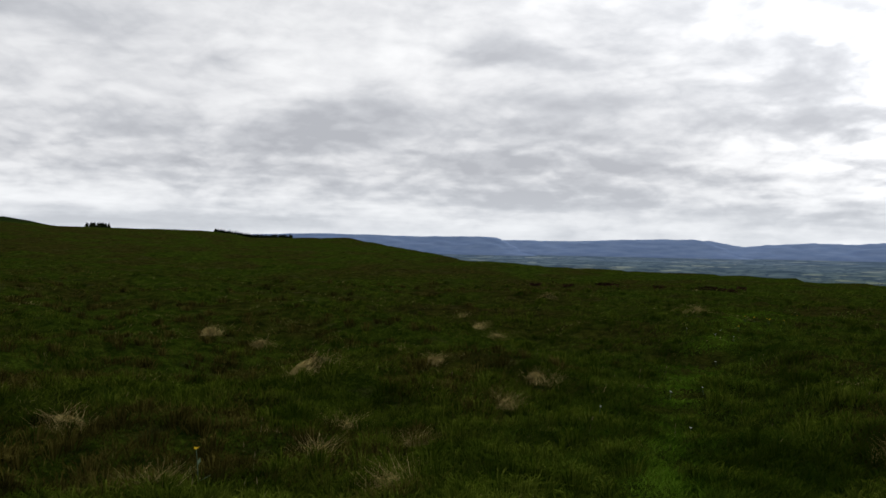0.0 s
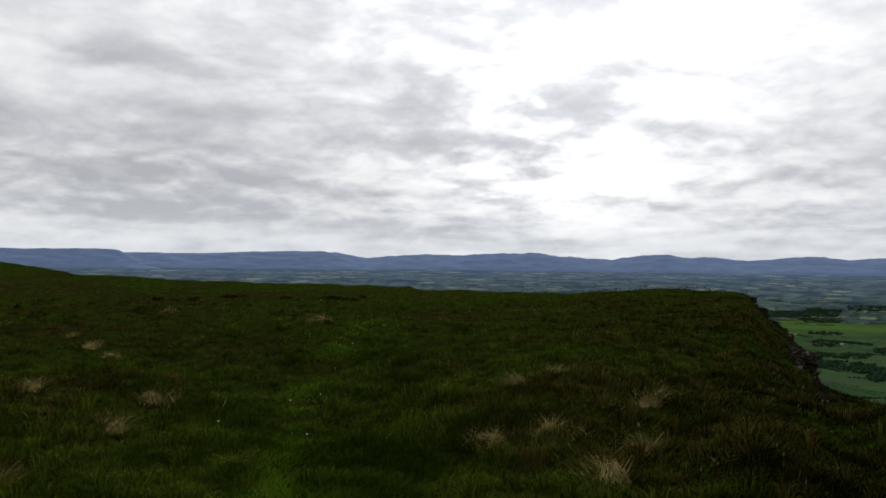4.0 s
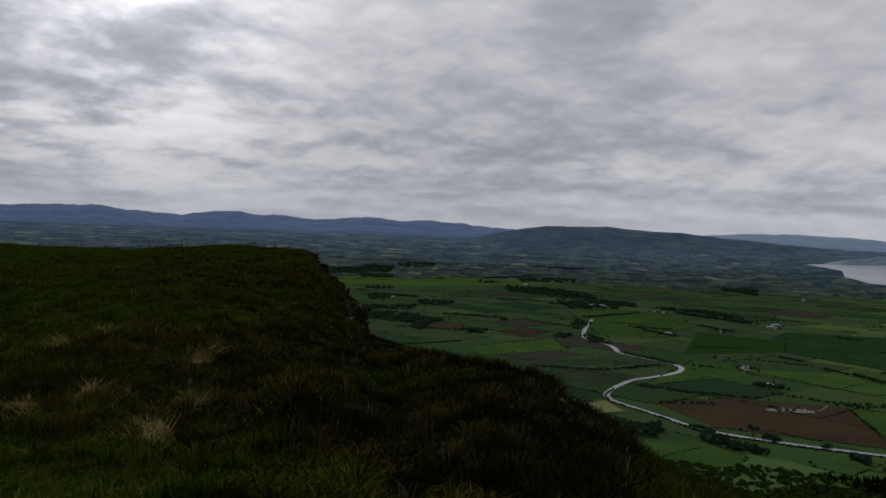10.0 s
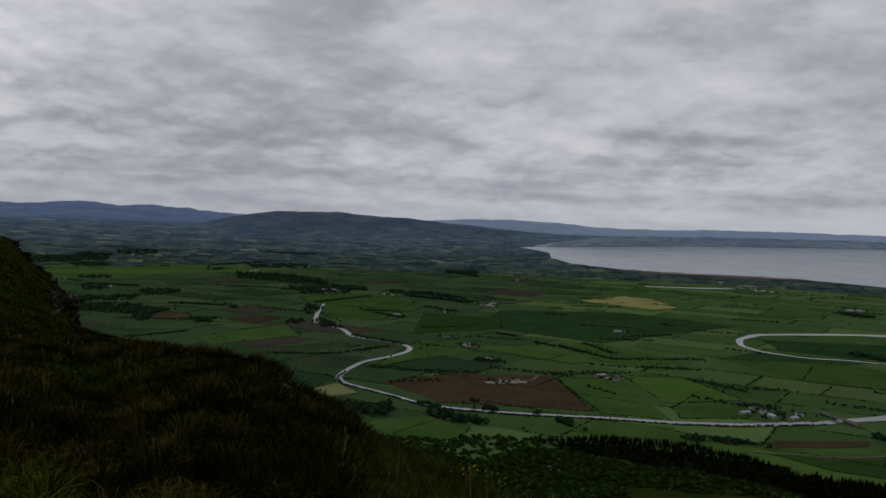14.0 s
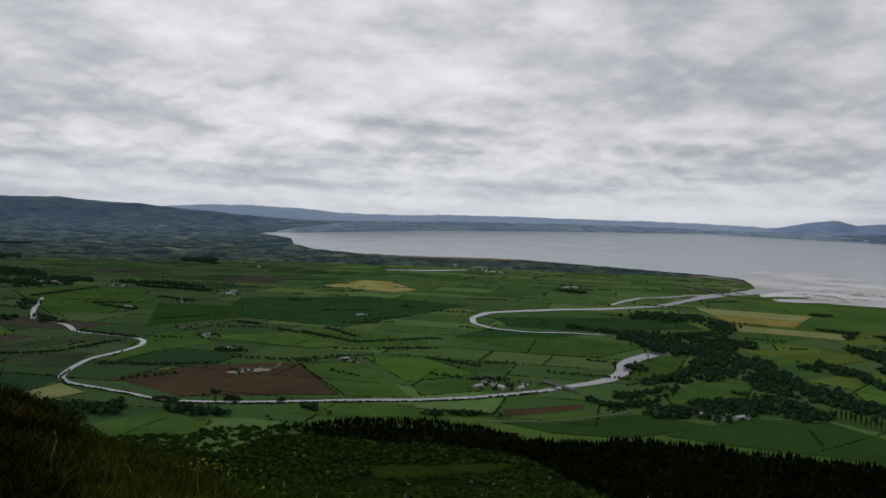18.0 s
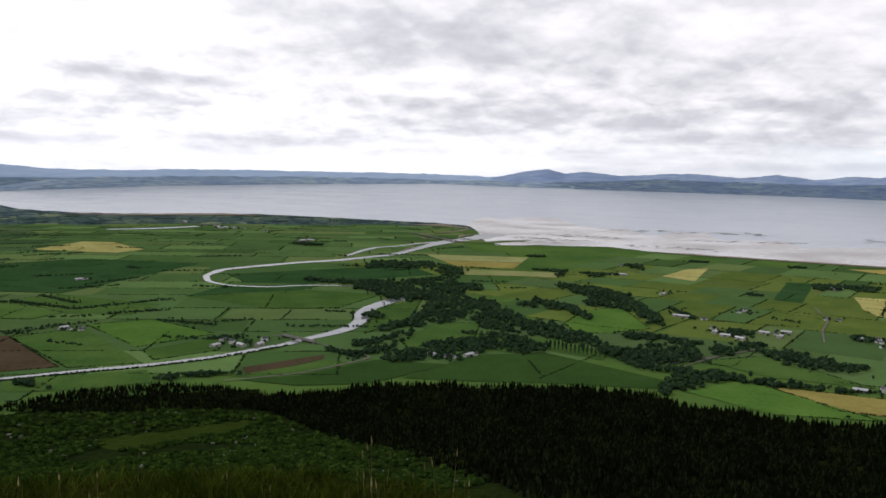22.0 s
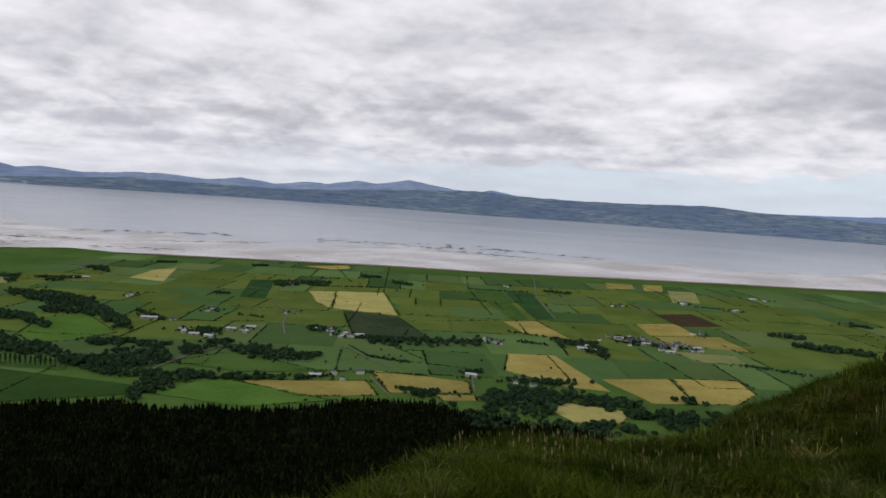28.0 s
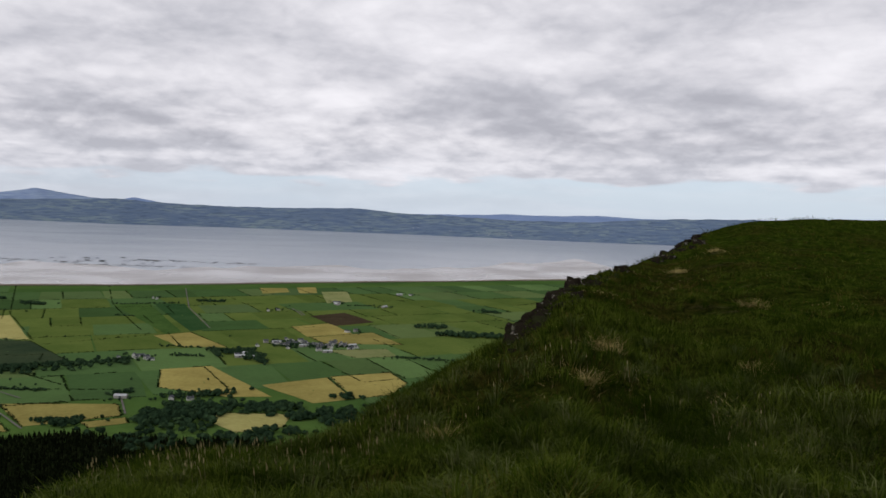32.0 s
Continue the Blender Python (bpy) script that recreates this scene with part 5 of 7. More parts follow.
tagged(ribbon("side_channel", [(3040, -660), (3264, -780), (3414, -877), (3459, -977), (3595, -1123), (3680, -1248)], (14, 26, 30, 26, 34), river_mat, 1.6), "narrow side channel by the river mouth", "river", kind="structure")
for line, wide in (([(3180, -905), (3330, -1000), (3480, -1100)], 22), ([(3840, -1290), (3900, -1268), (3973, -1247)], 46), ([(4216, -1301), (4292, -1470), (4422, -1624), (4618, -1754), (4790, -1800)], 34), ([(3950, -1450), (4080, -1520), (4200, -1640)], 40)):
    tagged(ribbon("sandbar", line, (wide * 0.2, wide, wide * 0.2), sand_mat, 2.0, 10.0), "pale sandbar in the river mouth", "sandbar", kind="structure")
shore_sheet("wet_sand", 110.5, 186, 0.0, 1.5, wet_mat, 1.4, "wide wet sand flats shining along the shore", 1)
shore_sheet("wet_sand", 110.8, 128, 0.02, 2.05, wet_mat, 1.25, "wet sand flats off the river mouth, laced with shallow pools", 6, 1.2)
tagged(ribbon("saltmarsh", [(3625, -1360), (3600, -1455), (3674, -1608), (3720, -1760)], (30, 90, 80, 12), common, 1.9, 10.0), "green saltmarsh tongue beside the river mouth", "saltmarsh", kind="structure")
tagged(ribbon("tidal_creek", [(3458, -1445), (3445, -1565), (3492, -1702), (3560, -1800)], (10, 44, 60, 60), wet_mat, 2.1, 10.0), "pale tidal creek behind the saltmarsh", "creek", kind="structure")
shore_sheet("beach", 123, 184, -0.05, 0.10, sand_mat, 1.9, "narrow pale sandy beach", 2)
shore_sheet("beach", 84, 97, -0.12, 0.16, sand_mat, 1.9, "brown saltmarsh edge along the bay", 3)
shore_sheet("beach", 106.5, 111.3, -0.2, 0.25, sand_mat, 1.9, "pale sandy spit at the river mouth", 4)


def sandbank(b0, b1, e0, e1, thick, seed, label):
    """A scatter of low ragged islets that stand out of the shallow water."""
    rg = np.random.default_rng(seed + 700)
    chunks = []
    for _ in range(int((b1 - b0) * 5)):
        s = rg.random()
        mid_b, mid_e = b0 + (b1 - b0) * s + rg.normal(0, 0.1), e0 + (e1 - e0) * s + rg.normal(0, 0.9 * thick)
        a = np.arange(12) * 2 * np.pi / 12
        rad = rg.uniform(0.5, 1.2, 12)
        half_b, half_e = rg.uniform(0.08, 0.34), thick * rg.uniform(0.06, 0.2)
        for k, scale_ in enumerate((1.0, 0.5)):
            x, y = from_sight(mid_b + half_b * scale_ * rad * np.cos(a), mid_e + half_e * scale_ * rad * np.sin(a))
            p = on_plain(x, y, 2.0 + 0.5 * k)
            ring_v = p if k == 0 else np.vstack([ring_v, p])
        chunks.append((ring_v, np.vstack([grid_faces(2, 12, True), [(12, 15, 18, 21)], [(12, 13, 14, 15)], [(15, 16, 17, 18)], [(18, 19, 20, 21)], [(21, 22, 23, 12)]])))
    me = mesh_of("sandbank", *join_parts(chunks))
    me.materials.append(bank_mat)
    return tagged(new("sandbank", me), label, "sandbank", kind="structure")


for k, row in enumerate(((120.5, 130.5, -3.30, -3.32, 0.05), (136.3, 142.8, -3.40, -3.5, 0.06), (143.2, 149.5, -3.45, -3.55, 0.12), (148.5, 156, -3.45, -3.7, 0.04),
                         (144.5, 152, -3.75, -3.95, 0.03), (114, 119, -4.0, -4.1, 0.05), (115.5, 121, -3.75, -3.85, 0.05), (121.5, 127.5, -4.35, -4.45, 0.04), (113, 117, -4.25, -4.3, 0.04), (126, 133, -3.9, -3.75, 0.03))):
    sandbank(*row, seed=k, label="dark weedy islets in the shallows")


def beam(name, a, b_, width, z0, z1, mat, parent):
    """A straight bar between two map places, z0 to z1 above the plain."""
    p, q = on_plain(np.array([a[0]]), np.array([a[1]]))[0], on_plain(np.array([b_[0]]), np.array([b_[1]]))[0]
    d = (q - p)[:2] / np.hypot(*(q - p)[:2])
    n = np.array([-d[1], d[0]]) * width / 2
    v = [(*(e[:2] + s * n), e[2] + z) for e in (p, q) for s in (-1, 1) for z in (z0, z1)]
    f = np.array([(0, 1, 3, 2), (4, 6, 7, 5), (0, 4, 5, 1), (2, 3, 7, 6), (1, 5, 7, 3), (0, 2, 6, 4)])
    me = mesh_of(name, np.array(v), f)
    return part(name, me, mat, parent)


def bridge(a, b_, width, deck, piers, label):
    root = new("bridge")
    a, b_ = np.array(a, float), np.array(b_, float)
    beam("deck", a, b_, width, deck - 1.2, deck, stone_mat, root)
    d = (b_ - a) / np.hypot(*(b_ - a))
    n = np.array([-d[1], d[0]])
    for s in (-1, 1):
        o = n * s * (width / 2 - 0.3)
        beam("parapet", a + o, b_ + o, 0.5, deck, deck + 1.1, stone_mat, root)
    for t in np.linspace(0.02, 0.98, piers):
        c = a + (b_ - a) * t
        beam("pier", c - n * width / 2, c + n * width / 2, 3.0, -1.0, deck - 1.2, stone_mat, root)
    return tagged(root, label, "bridge")


tagged(ribbon("lagoon", [(4689, 255), (4775, -3), (4945, -220)], (50, 60, 50), water_mat, 1.8, 20.0), "narrow pale strip of open water behind the bay", "water", kind="structure")
bridge((1452, -262), (1532, -216), 8, 5.5, 4, "low grey stone road bridge over the river")
bridge((3620, -1348), (4261, -1292), 7, 4.5, 12, "long low railway bridge across the river mouth")

# ---- farms and houses ----
wall_white = plain_mat("white_render", (0.533, 0.5223, 0.4904), (0.7036, 0.6929, 0.6609), 1.2)
wall_grey = plain_mat("grey_render", (0.30, 0.29, 0.27), (0.42, 0.40, 0.37), 1.2)
slate = plain_mat("slate_roof", (0.07, 0.075, 0.085), (0.13, 0.135, 0.145), 0.8)
tin = plain_mat("pale_tin_roof", (0.45, 0.47, 0.48), (0.60, 0.61, 0.62), 2.0, 0.5)
dark_glass = plain_mat("dark_window", (0.03, 0.035, 0.04), (0.05, 0.055, 0.06), 0.5, 0.2)
door_paint = plain_mat("door_paint", (0.10, 0.04, 0.03), (0.13, 0.055, 0.04), 0.5, 0.5)


def gabled(length, width, eaves, ridge):
    bm = bmesh.new()
    l, w_ = length / 2, width / 2
    rows = []
    for x in (-l, l):
        rows.append([bm.verts.new((x, y, z)) for y, z in ((-w_, -1.5), (w_, -1.5), (w_, eaves), (0, ridge - 0.15), (-w_, eaves))])
    bm.faces.new(rows[0])
    bm.faces.new(rows[1][::-1])
    for k in range(5):
        bm.faces.new((rows[0][k], rows[1][k], rows[1][(k + 1) % 5], rows[0][(k + 1) % 5]))
    bmesh.ops.recalc_face_normals(bm, faces=bm.faces)
    return bm


def gable_roof(length, width, eaves, ridge):
    bm = bmesh.new()
    l, w_ = length / 2 + 0.3, width / 2 + 0.4
    drop = (ridge - eaves) / (width / 2) * 0.4
    ends = []
    for x in (-l, l):
        ends.append([bm.verts.new((x, y, z)) for y, z in ((-w_, eaves - drop), (0, ridge), (w_, eaves - drop), (w_, eaves - drop + 0.25), (0, ridge + 0.28), (-w_, eaves - drop + 0.25))])
    for k in range(6):
        bm.faces.new((ends[0][k], ends[1][k], ends[1][(k + 1) % 6], ends[0][(k + 1) % 6]))
    for e in ends:
        bm.faces.new((e[0], e[1], e[4], e[5]))
        bm.faces.new((e[1], e[2], e[3], e[4]))
    bmesh.ops.recalc_face_normals(bm, faces=bm.faces)
    return bm


def house(length, width, eaves, ridge, wall, label):
    root = new("house")
    part("wall", gabled(length, width, eaves, ridge), wall, root)
    roof = part("roof", gable_roof(length, width, eaves, ridge), slate, root)
    for s in (-1, 1):
        part("chimney", box(s * (length / 2 - 0.9) - 0.45, s * (length / 2 - 0.9) + 0.45, -0.4, 0.4, ridge - 0.6, ridge + 1.2), wall_grey, roof)
    for side in (-1, 1):
        for x in (-0.32, 0.32):
            for z in ((1.0, 2.2), (3.5, 4.6))[: 2 if eaves > 4 else 1]:
                y = side * (width / 2 + 0.02)
                part("window", box(x * length - 0.6, x * length + 0.6, y - 0.05, y + 0.05, *z), dark_glass, root)
    y = width / 2 + 0.03
    part("door", box(-0.5, 0.5, y - 0.06, y + 0.06, 0.0, 2.1), door_paint, root)
    return tagged(root, label, "house", "houses of the plain")


def barn(length, width, eaves, ridge, wall, roof_mat, label):
    root = new("barn")
    part("wall", gabled(length, width, eaves, ridge), wall, root)
    part("roof", gable_roof(length, width, eaves, ridge), roof_mat, root)
    part("door", box(-1.8, 1.8, width / 2, width / 2 + 0.1, 0.0, 3.2), slate, root)
    return tagged(root, label, "barn", "barns of the plain")


KINDS = [house(12, 6.5, 4.8, 7.4, wall_white, "white rendered two-storey farmhouse with a slate roof"),
         house(11, 6, 2.7, 4.9, wall_white, "low white rendered cottage with a slate roof"),
         house(10.5, 6.2, 4.6, 7.0, wall_grey, "grey rendered house with a slate roof"),
         barn(20, 9, 3.6, 5.6, wall_grey, tin, "long farm shed with a pale tin roof"),
         barn(15, 7.5, 3.2, 5.0, wall_white, slate, "white farm building with a dark roof")]
used = [False] * 5


def build_at(kind, x, y, turn):
    p = lay(np.array([x]), np.array([y]), 1.0)[0]
    m = Matrix.Translation(p) @ Matrix.Rotation(turn, 4, "Z")
    if used[kind]:
        return copy_thing(KINDS[kind], m)
    used[kind] = True
    KINDS[kind].matrix_basis = m
    return KINDS[kind]


FARMS = [(728, -1580), (888, -1475), (1211, -1312), (1149, -1292), (1421, -1421), (1580, -1302), (906, -998), (880, -1034), (742, -1160), (663, -1173), (969, -2328),
         (861, -2575), (1466, -2471), (1868, -1870), (1318, -1163), (1380, -1068), (692, -2530), (617, -1984), (923, -1487), (1117, -1281), (634, -1179), (707, -2947)]
FARMS_2 = [(1467, -135), (1494, -122), (1503, -180), (1698, 163), (1702, 142), (1960, 526), (2996, 713), (1282, -465), (1292, -454), (1868, -695), (1932, -567), (2315, -1382),
           (1543, -1107), (3817, -637), (3749, -600), (3853, -684), (4789, -337), (1398, -1068), (1311, -1075), (1568, -1274), (2557, -1557), (1895, -1289)]
FARMS_3 = [(3252, 1465), (3251, 1545), (3069, 744), (3138, 727), (2104, 630), (1989, 536), (5006, -320), (4771, -414), (2702, 812), (1792, 430), (1552, 345), (1565, 319)]
FARMS_4 = [(3278, 1508), (3228, 1503), (3403, 1453), (3208, 1231), (3097, 739), (2776, 836), (2127, 626), (2011, 542), (1793, 430), (2492, 901), (4114, 2351), (3169, 956), (3187, 899), (3465, 1116),
           (2791, 2253), (2965, 2633), (3051, 772), (5016, -258), (4955, -331), (4712, -459), (4473, -544), (5398, -160), (2501, 197), (3189, 1187), (4582, 958)]
FARMS_3 += FARMS_4
yard_rng = np.random.default_rng(808)
for k, (x, y) in enumerate(FARMS + FARMS_2 + FARMS_3):
    turn = rng.uniform(-0.5, 0.5) + (1.57 if k % 3 == 0 else 0) + 0.64
    build_at(int(rng.choice([0, 1, 2, 3, 4], p=[0.3, 0.3, 0.12, 0.15, 0.13])), x, y, turn)
    if rng.random() < 0.45:
        build_at(int(rng.choice([3, 4])), x + rng.uniform(10, 20) * rng.choice([-1, 1]), y + rng.uniform(8, 18), turn + rng.choice([0, 1.57]))
for x, y in FARMS + FARMS_2:
    # byres and sheds round each yard
    for _ in range(int(yard_rng.integers(0, 3))):
        a, d = yard_rng.uniform(0, 6.28), yard_rng.uniform(24, 44)
        build_at(int(yard_rng.choice([1, 3, 3, 4])), x + d * math.cos(a), y + d * math.sin(a), 0.64 + yard_rng.choice([0, 1.57]) + yard_rng.uniform(-0.3, 0.3))
gx_, gy_ = [], []
for x, y in FARMS + FARMS_2 + FARMS_3:
    for _ in range(int(rng.integers(3, 11))):
        a, d = rng.uniform(0, 6.28), rng.uniform(12, 34)
        gx_.append(x + d * math.cos(a))
        gy_.append(y + d * math.sin(a))
tagged(trees_object("farm_trees", np.array(gx_), np.array(gy_), 7.5, 7.5, 34, 95, (leaf_mat, bark_mat)), "sheltering trees round the scattered farms", "trees", kind="stuff")
# the village: rows of houses and large sheds
for k in range(46):
    s, q = rng.random(), rng.normal(0, 32)
    x, y = 755 - 220 * s + 0.3 * q, -1745 + 10 * s + q
    build_at(int(rng.choice([0, 1, 2, 3, 4], p=[0.24, 0.28, 0.26, 0.10, 0.12])), x, y, 0.64 + rng.choice([0, 1.57]) + rng.uniform(-0.15, 0.15))
wood(9, (700, -1735), (640, -1725), (600, -1712))
wood(6, (745, -1775), (690, -1768))
wood(6, (650, -1755), (560, -1748))
wood(5, (725, -1718), (665, -1702))

# white specks of houses along the far shore
def far_houses(b0, b1, count, seed, label):
    rg = np.random.default_rng(seed)
    p, base = np.array(WEST_FRONT), FAR_SHORE
    bd = rg.uniform(b0, b1, count)
    s_ = 0.04 + 0.3 * rg.random(count) ** 1.6
    foot_, top_ = np.interp(bd, base[:, 0], base[:, 1]), np.interp(bd, p[:, 0], p[:, 1])
    d = drawn_in(DEPTH / np.tan(np.radians(-foot_))) + 90 * s_ - 1.0
    z = d * np.tan(np.radians(foot_ + (top_ - foot_) * s_ ** 0.8)) - 0.8
    a = np.radians(bd)
    wide, tall = rg.uniform(1.6, 3.6, count), rg.uniform(1.6, 2.6, count)
    along = np.stack([np.cos(a), -np.sin(a), 0 * a], -1) * wide[:, None] / 2
    deep = np.stack([np.sin(a), np.cos(a), 0 * a], -1) * 1.2
    c = np.stack([d * np.sin(a), d * np.cos(a), z], -1)
    up_ = np.stack([0 * a, 0 * a, tall], -1)
    v = np.stack([c - along - deep, c + along - deep, c + along + deep, c - along + deep,
                  c - along - deep + up_, c + along - deep + up_, c + along + deep + up_, c - along + deep + up_], 1).reshape(-1, 3)
    f = np.array([(0, 1, 5, 4), (1, 2, 6, 5), (2, 3, 7, 6), (3, 0, 4, 7), (4, 5, 6, 7)])
    me = mesh_of("far_houses", v, (f[None] + 8 * np.arange(count)[:, None, None]).reshape(-1, 4))
    me.materials.append(wall_white)
    return tagged(new("far_houses", me), label, "houses", kind="stuff")


far_houses(166, 173.5, 90, 1, "small town of pale houses on the far shore")
far_houses(116, 190, 130, 2, "scattered white houses along the far shore")

# ---- the hillside below: spruce plantation, scrub ----
def spruces(places, heights, seed):
    """Conifers: a stack of ragged, drooping whorls on a thin stem."""
    rg = np.random.default_rng(seed)
    n, tiers, k = len(places), 4, 5
    verts, faces = [], []
    a = np.arange(k) * 2 * np.pi / k
    base = 0
    vs = np.zeros((n, tiers * (k + 1), 3))
    fs = []
    for t in range(tiers):
        z0, z1 = 0.12 + 0.2 * t, 0.45 + 0.2 * t if t < tiers - 1 else 1.0
        r0 = 0.25 - 0.052 * t
        wob = rg.uniform(0.65, 1.3, (n, k))
        turn = rg.uniform(0, 6.3, (n, 1))
        ringv = np.stack([np.cos(a + turn) * r0 * wob, np.sin(a + turn) * r0 * wob, z0 + rg.uniform(-0.05, 0.05, (n, k))], -1)
        tip = np.zeros((n, 1, 3))
        tip[..., 2] = z1
        o = t * (k + 1)
        vs[:, o:o + k] = ringv
        vs[:, o + k:o + k + 1] = tip
        fs += [(o + j, o + (j + 1) % k, o + k) for j in range(k)]
    v = places[:, None, :] + vs * heights[:, None, None]
    f = np.array(fs)[None] + (tiers * (k + 1)) * np.arange(n)[:, None, None]
    return v.reshape(-1, 3), f.reshape(-1, 3)


EDGE = np.array([(94, -14.9), (98, -14.45), (103, -14.15), (109, -13.85), (112, -13.9), (120, -13.8), (124, -13.8), (125.7, -14.4), (130, -14.65), (134, -14.75), (136.5, -14.4), (139, -14.0), (142, -13.9), (144.5, -14.0), (148, -14.6), (153, -15.0), (156, -15.1)])
n = 30000
fb = rng.uniform(94, 157, n)
fr = np.sqrt(rng.uniform(300.0 ** 2, 1230.0 ** 2, n))
fx, fy = fr * np.sin(np.radians(fb)), fr * np.cos(np.radians(fb))
sight = np.degrees(np.arctan2(land(fx, fy) + 9, fr))
limit = np.interp(fb, EDGE[:, 0], EDGE[:, 1])
rides = (np.abs(grain(fx, fy, 130.0, 2)) > 0.035) | (fr > 1000)
west_side = fr > np.interp(fb, [94, 98, 103, 112, 120, 150, 157], [1100, 1030, 860, 560, 340, 300, 500])
keep = (sight < limit) & rides & west_side
fx, fy = fx[keep], fy[keep]
hh = rng.uniform(7.5, 13.0, len(fx)) * (1 + 0.3 * grain(fx, fy, 70, 4) + 0.2 * grain(fx, fy, 28, 1))
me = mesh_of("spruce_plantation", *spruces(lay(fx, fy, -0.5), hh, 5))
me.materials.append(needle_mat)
tagged(new("spruce_plantation", me), "dense dark spruce plantation on the lower slope", "forest", kind="stuff")
# a younger, darker stand beyond the scrub
n = 3600
fb, fr = rng.uniform(80, 100, n), np.sqrt(rng.uniform(1030.0 ** 2, 1250.0 ** 2, n))
fx, fy = fr * np.sin(np.radians(fb)), fr * np.cos(np.radians(fb))
keep = (fr > np.interp(fb, [80, 85, 90, 100], [1160, 1100, 1085, 1050])) & (fr < np.interp(fb, [80, 84.8, 90, 94, 97.5, 100], [1165, 1215, 1222, 1185, 1125, 1060]) + 8 * grain(fx, fy, 25, 1))
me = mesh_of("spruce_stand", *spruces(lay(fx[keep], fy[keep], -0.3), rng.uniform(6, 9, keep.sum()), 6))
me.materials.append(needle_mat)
tagged(new("spruce_stand", me), "stand of young dark spruces beside the scrub", "forest", kind="stuff")

MEADOW = [(985, 66), (985, 19), (1005, -43), (1010, -109), (965, -86), (930, 2), (900, 30), (935, 59)]
n = 8200
sb_, sr = rng.uniform(62, 112, n), np.sqrt(rng.uniform(520.0 ** 2, 1180.0 ** 2, n))
sx, sy = sr * np.sin(np.radians(sb_)), sr * np.cos(np.radians(sb_))
keep = (grain(sx, sy, 120.0, 1) + 0.5 * grain(sx, sy, 40.0, 2) > -0.85) & ~inside(sx, sy, [(1135, 467), (1227, 390), (1173, 307), (1101, 308), (1077, 417)]) & ~inside(sx, sy, MEADOW)
keep &= (sr < np.interp(sb_, [62, 72, 80, 84, 90, 97, 103, 112], [1120, 1170, 1180, 1100, 1085, 1045, 860, 700]))
sx, sy = sx[keep], sy[keep]
light = rng.random(len(sx)) < 0.03
tagged(trees_object("scrub", sx[~light], sy[~light], 7.0, 8.6, 46, 90, (scrub_mat, bark_mat), 0.22), "rounded green scrub of willow and hawthorn on the slope", "bushes", kind="stuff")
tagged(trees_object("blossoming_scrub", sx[light], sy[light], 4.6, 6.0, 60, 91, (blossom_mat, bark_mat), 0.22), "pale blossoming hawthorn bushes among the scrub", "bushes", kind="stuff")

# a clearing of paler grass in the scrub
mb, ms = np.meshgrid(np.linspace(86.1, 96.3, 60), np.linspace(0, 1, 24), indexing="ij")
r_in, r_out = np.interp(mb, [86, 88, 90, 95, 96.3], [950, 898, 930, 968, 1015]), np.interp(mb, [86, 89, 92.5, 96.3], [985, 990, 1012, 1020])
mr = r_in + 14 * grain(mb * 10, ms * 0, 7.0, 1) + (r_out - r_in) * ms + 8 * ms * grain(mb * 10, ms * 0, 5.0, 2)
mx, my = mr * np.sin(np.radians(mb)), mr * np.cos(np.radians(mb))
me = mesh_of("clearing", np.stack([mx, my, land(mx, my) + 0.5], -1).reshape(-1, 3), grid_faces(60, 24)[:, ::-1], True)
me.materials.append(plain_mat("clearing_grass", (0.016, 0.032, 0.005), (0.036, 0.056, 0.010), 8.0))
tagged(new("clearing", me), "small clearing of paler grass in the scrub", "meadow", kind="structure")

# a dark plantation far off on the moor, behind the crest
for b0, b1, d0, d1, count in ((-15.6, -10.4, 560, 640, 420), (-23.6, -22.0, 480, 520, 70)):
    fb, fr = rng.uniform(b0, b1, count), rng.uniform(d0, d1, count)
    fx, fy = fr * np.sin(np.radians(fb)), fr * np.cos(np.radians(fb))
    me = mesh_of("moor_plantation", *spruces(np.stack([fx, fy, land(fx, fy) - 0.3], -1), rng.uniform(4.0, 6.0, count), 8))
    me.materials.append(needle_mat)
    tagged(new("moor_plantation", me), "small dark conifer plantation on the moor's edge", "forest", kind="stuff")


# ---- the hilltop ----
blade_mat = leafy_mat("grass_blades", (0.01796, 0.03395, 0.00225), (0.05786, 0.08699, 0.005625), (0.1297, 0.157, 0.02025))
rank_mat = leafy_mat("rank_slope_grass", (0.01481, 0.02785, 0.001912), (0.04309, 0.0663, 0.005737), (0.09966, 0.122, 0.01912))
straw_mat = leafy_mat("dry_grass", (0.06, 0.05, 0.014), (0.22, 0.18, 0.06), (0.48, 0.40, 0.16))
rush_mat = leafy_mat("brown_moor_grass", (0.01856, 0.01756, 0.0033), (0.06334, 0.05708, 0.0099), (0.1365, 0.1142, 0.0264))
seed_mat = leafy_mat("seed_heads", (0.13, 0.105, 0.045), (0.24, 0.20, 0.09), (0.38, 0.32, 0.16))
heather_mat = leafy_mat("heather", (0.015, 0.0084, 0.0056), (0.036, 0.0182, 0.0112), (0.0675, 0.0364, 0.0196))


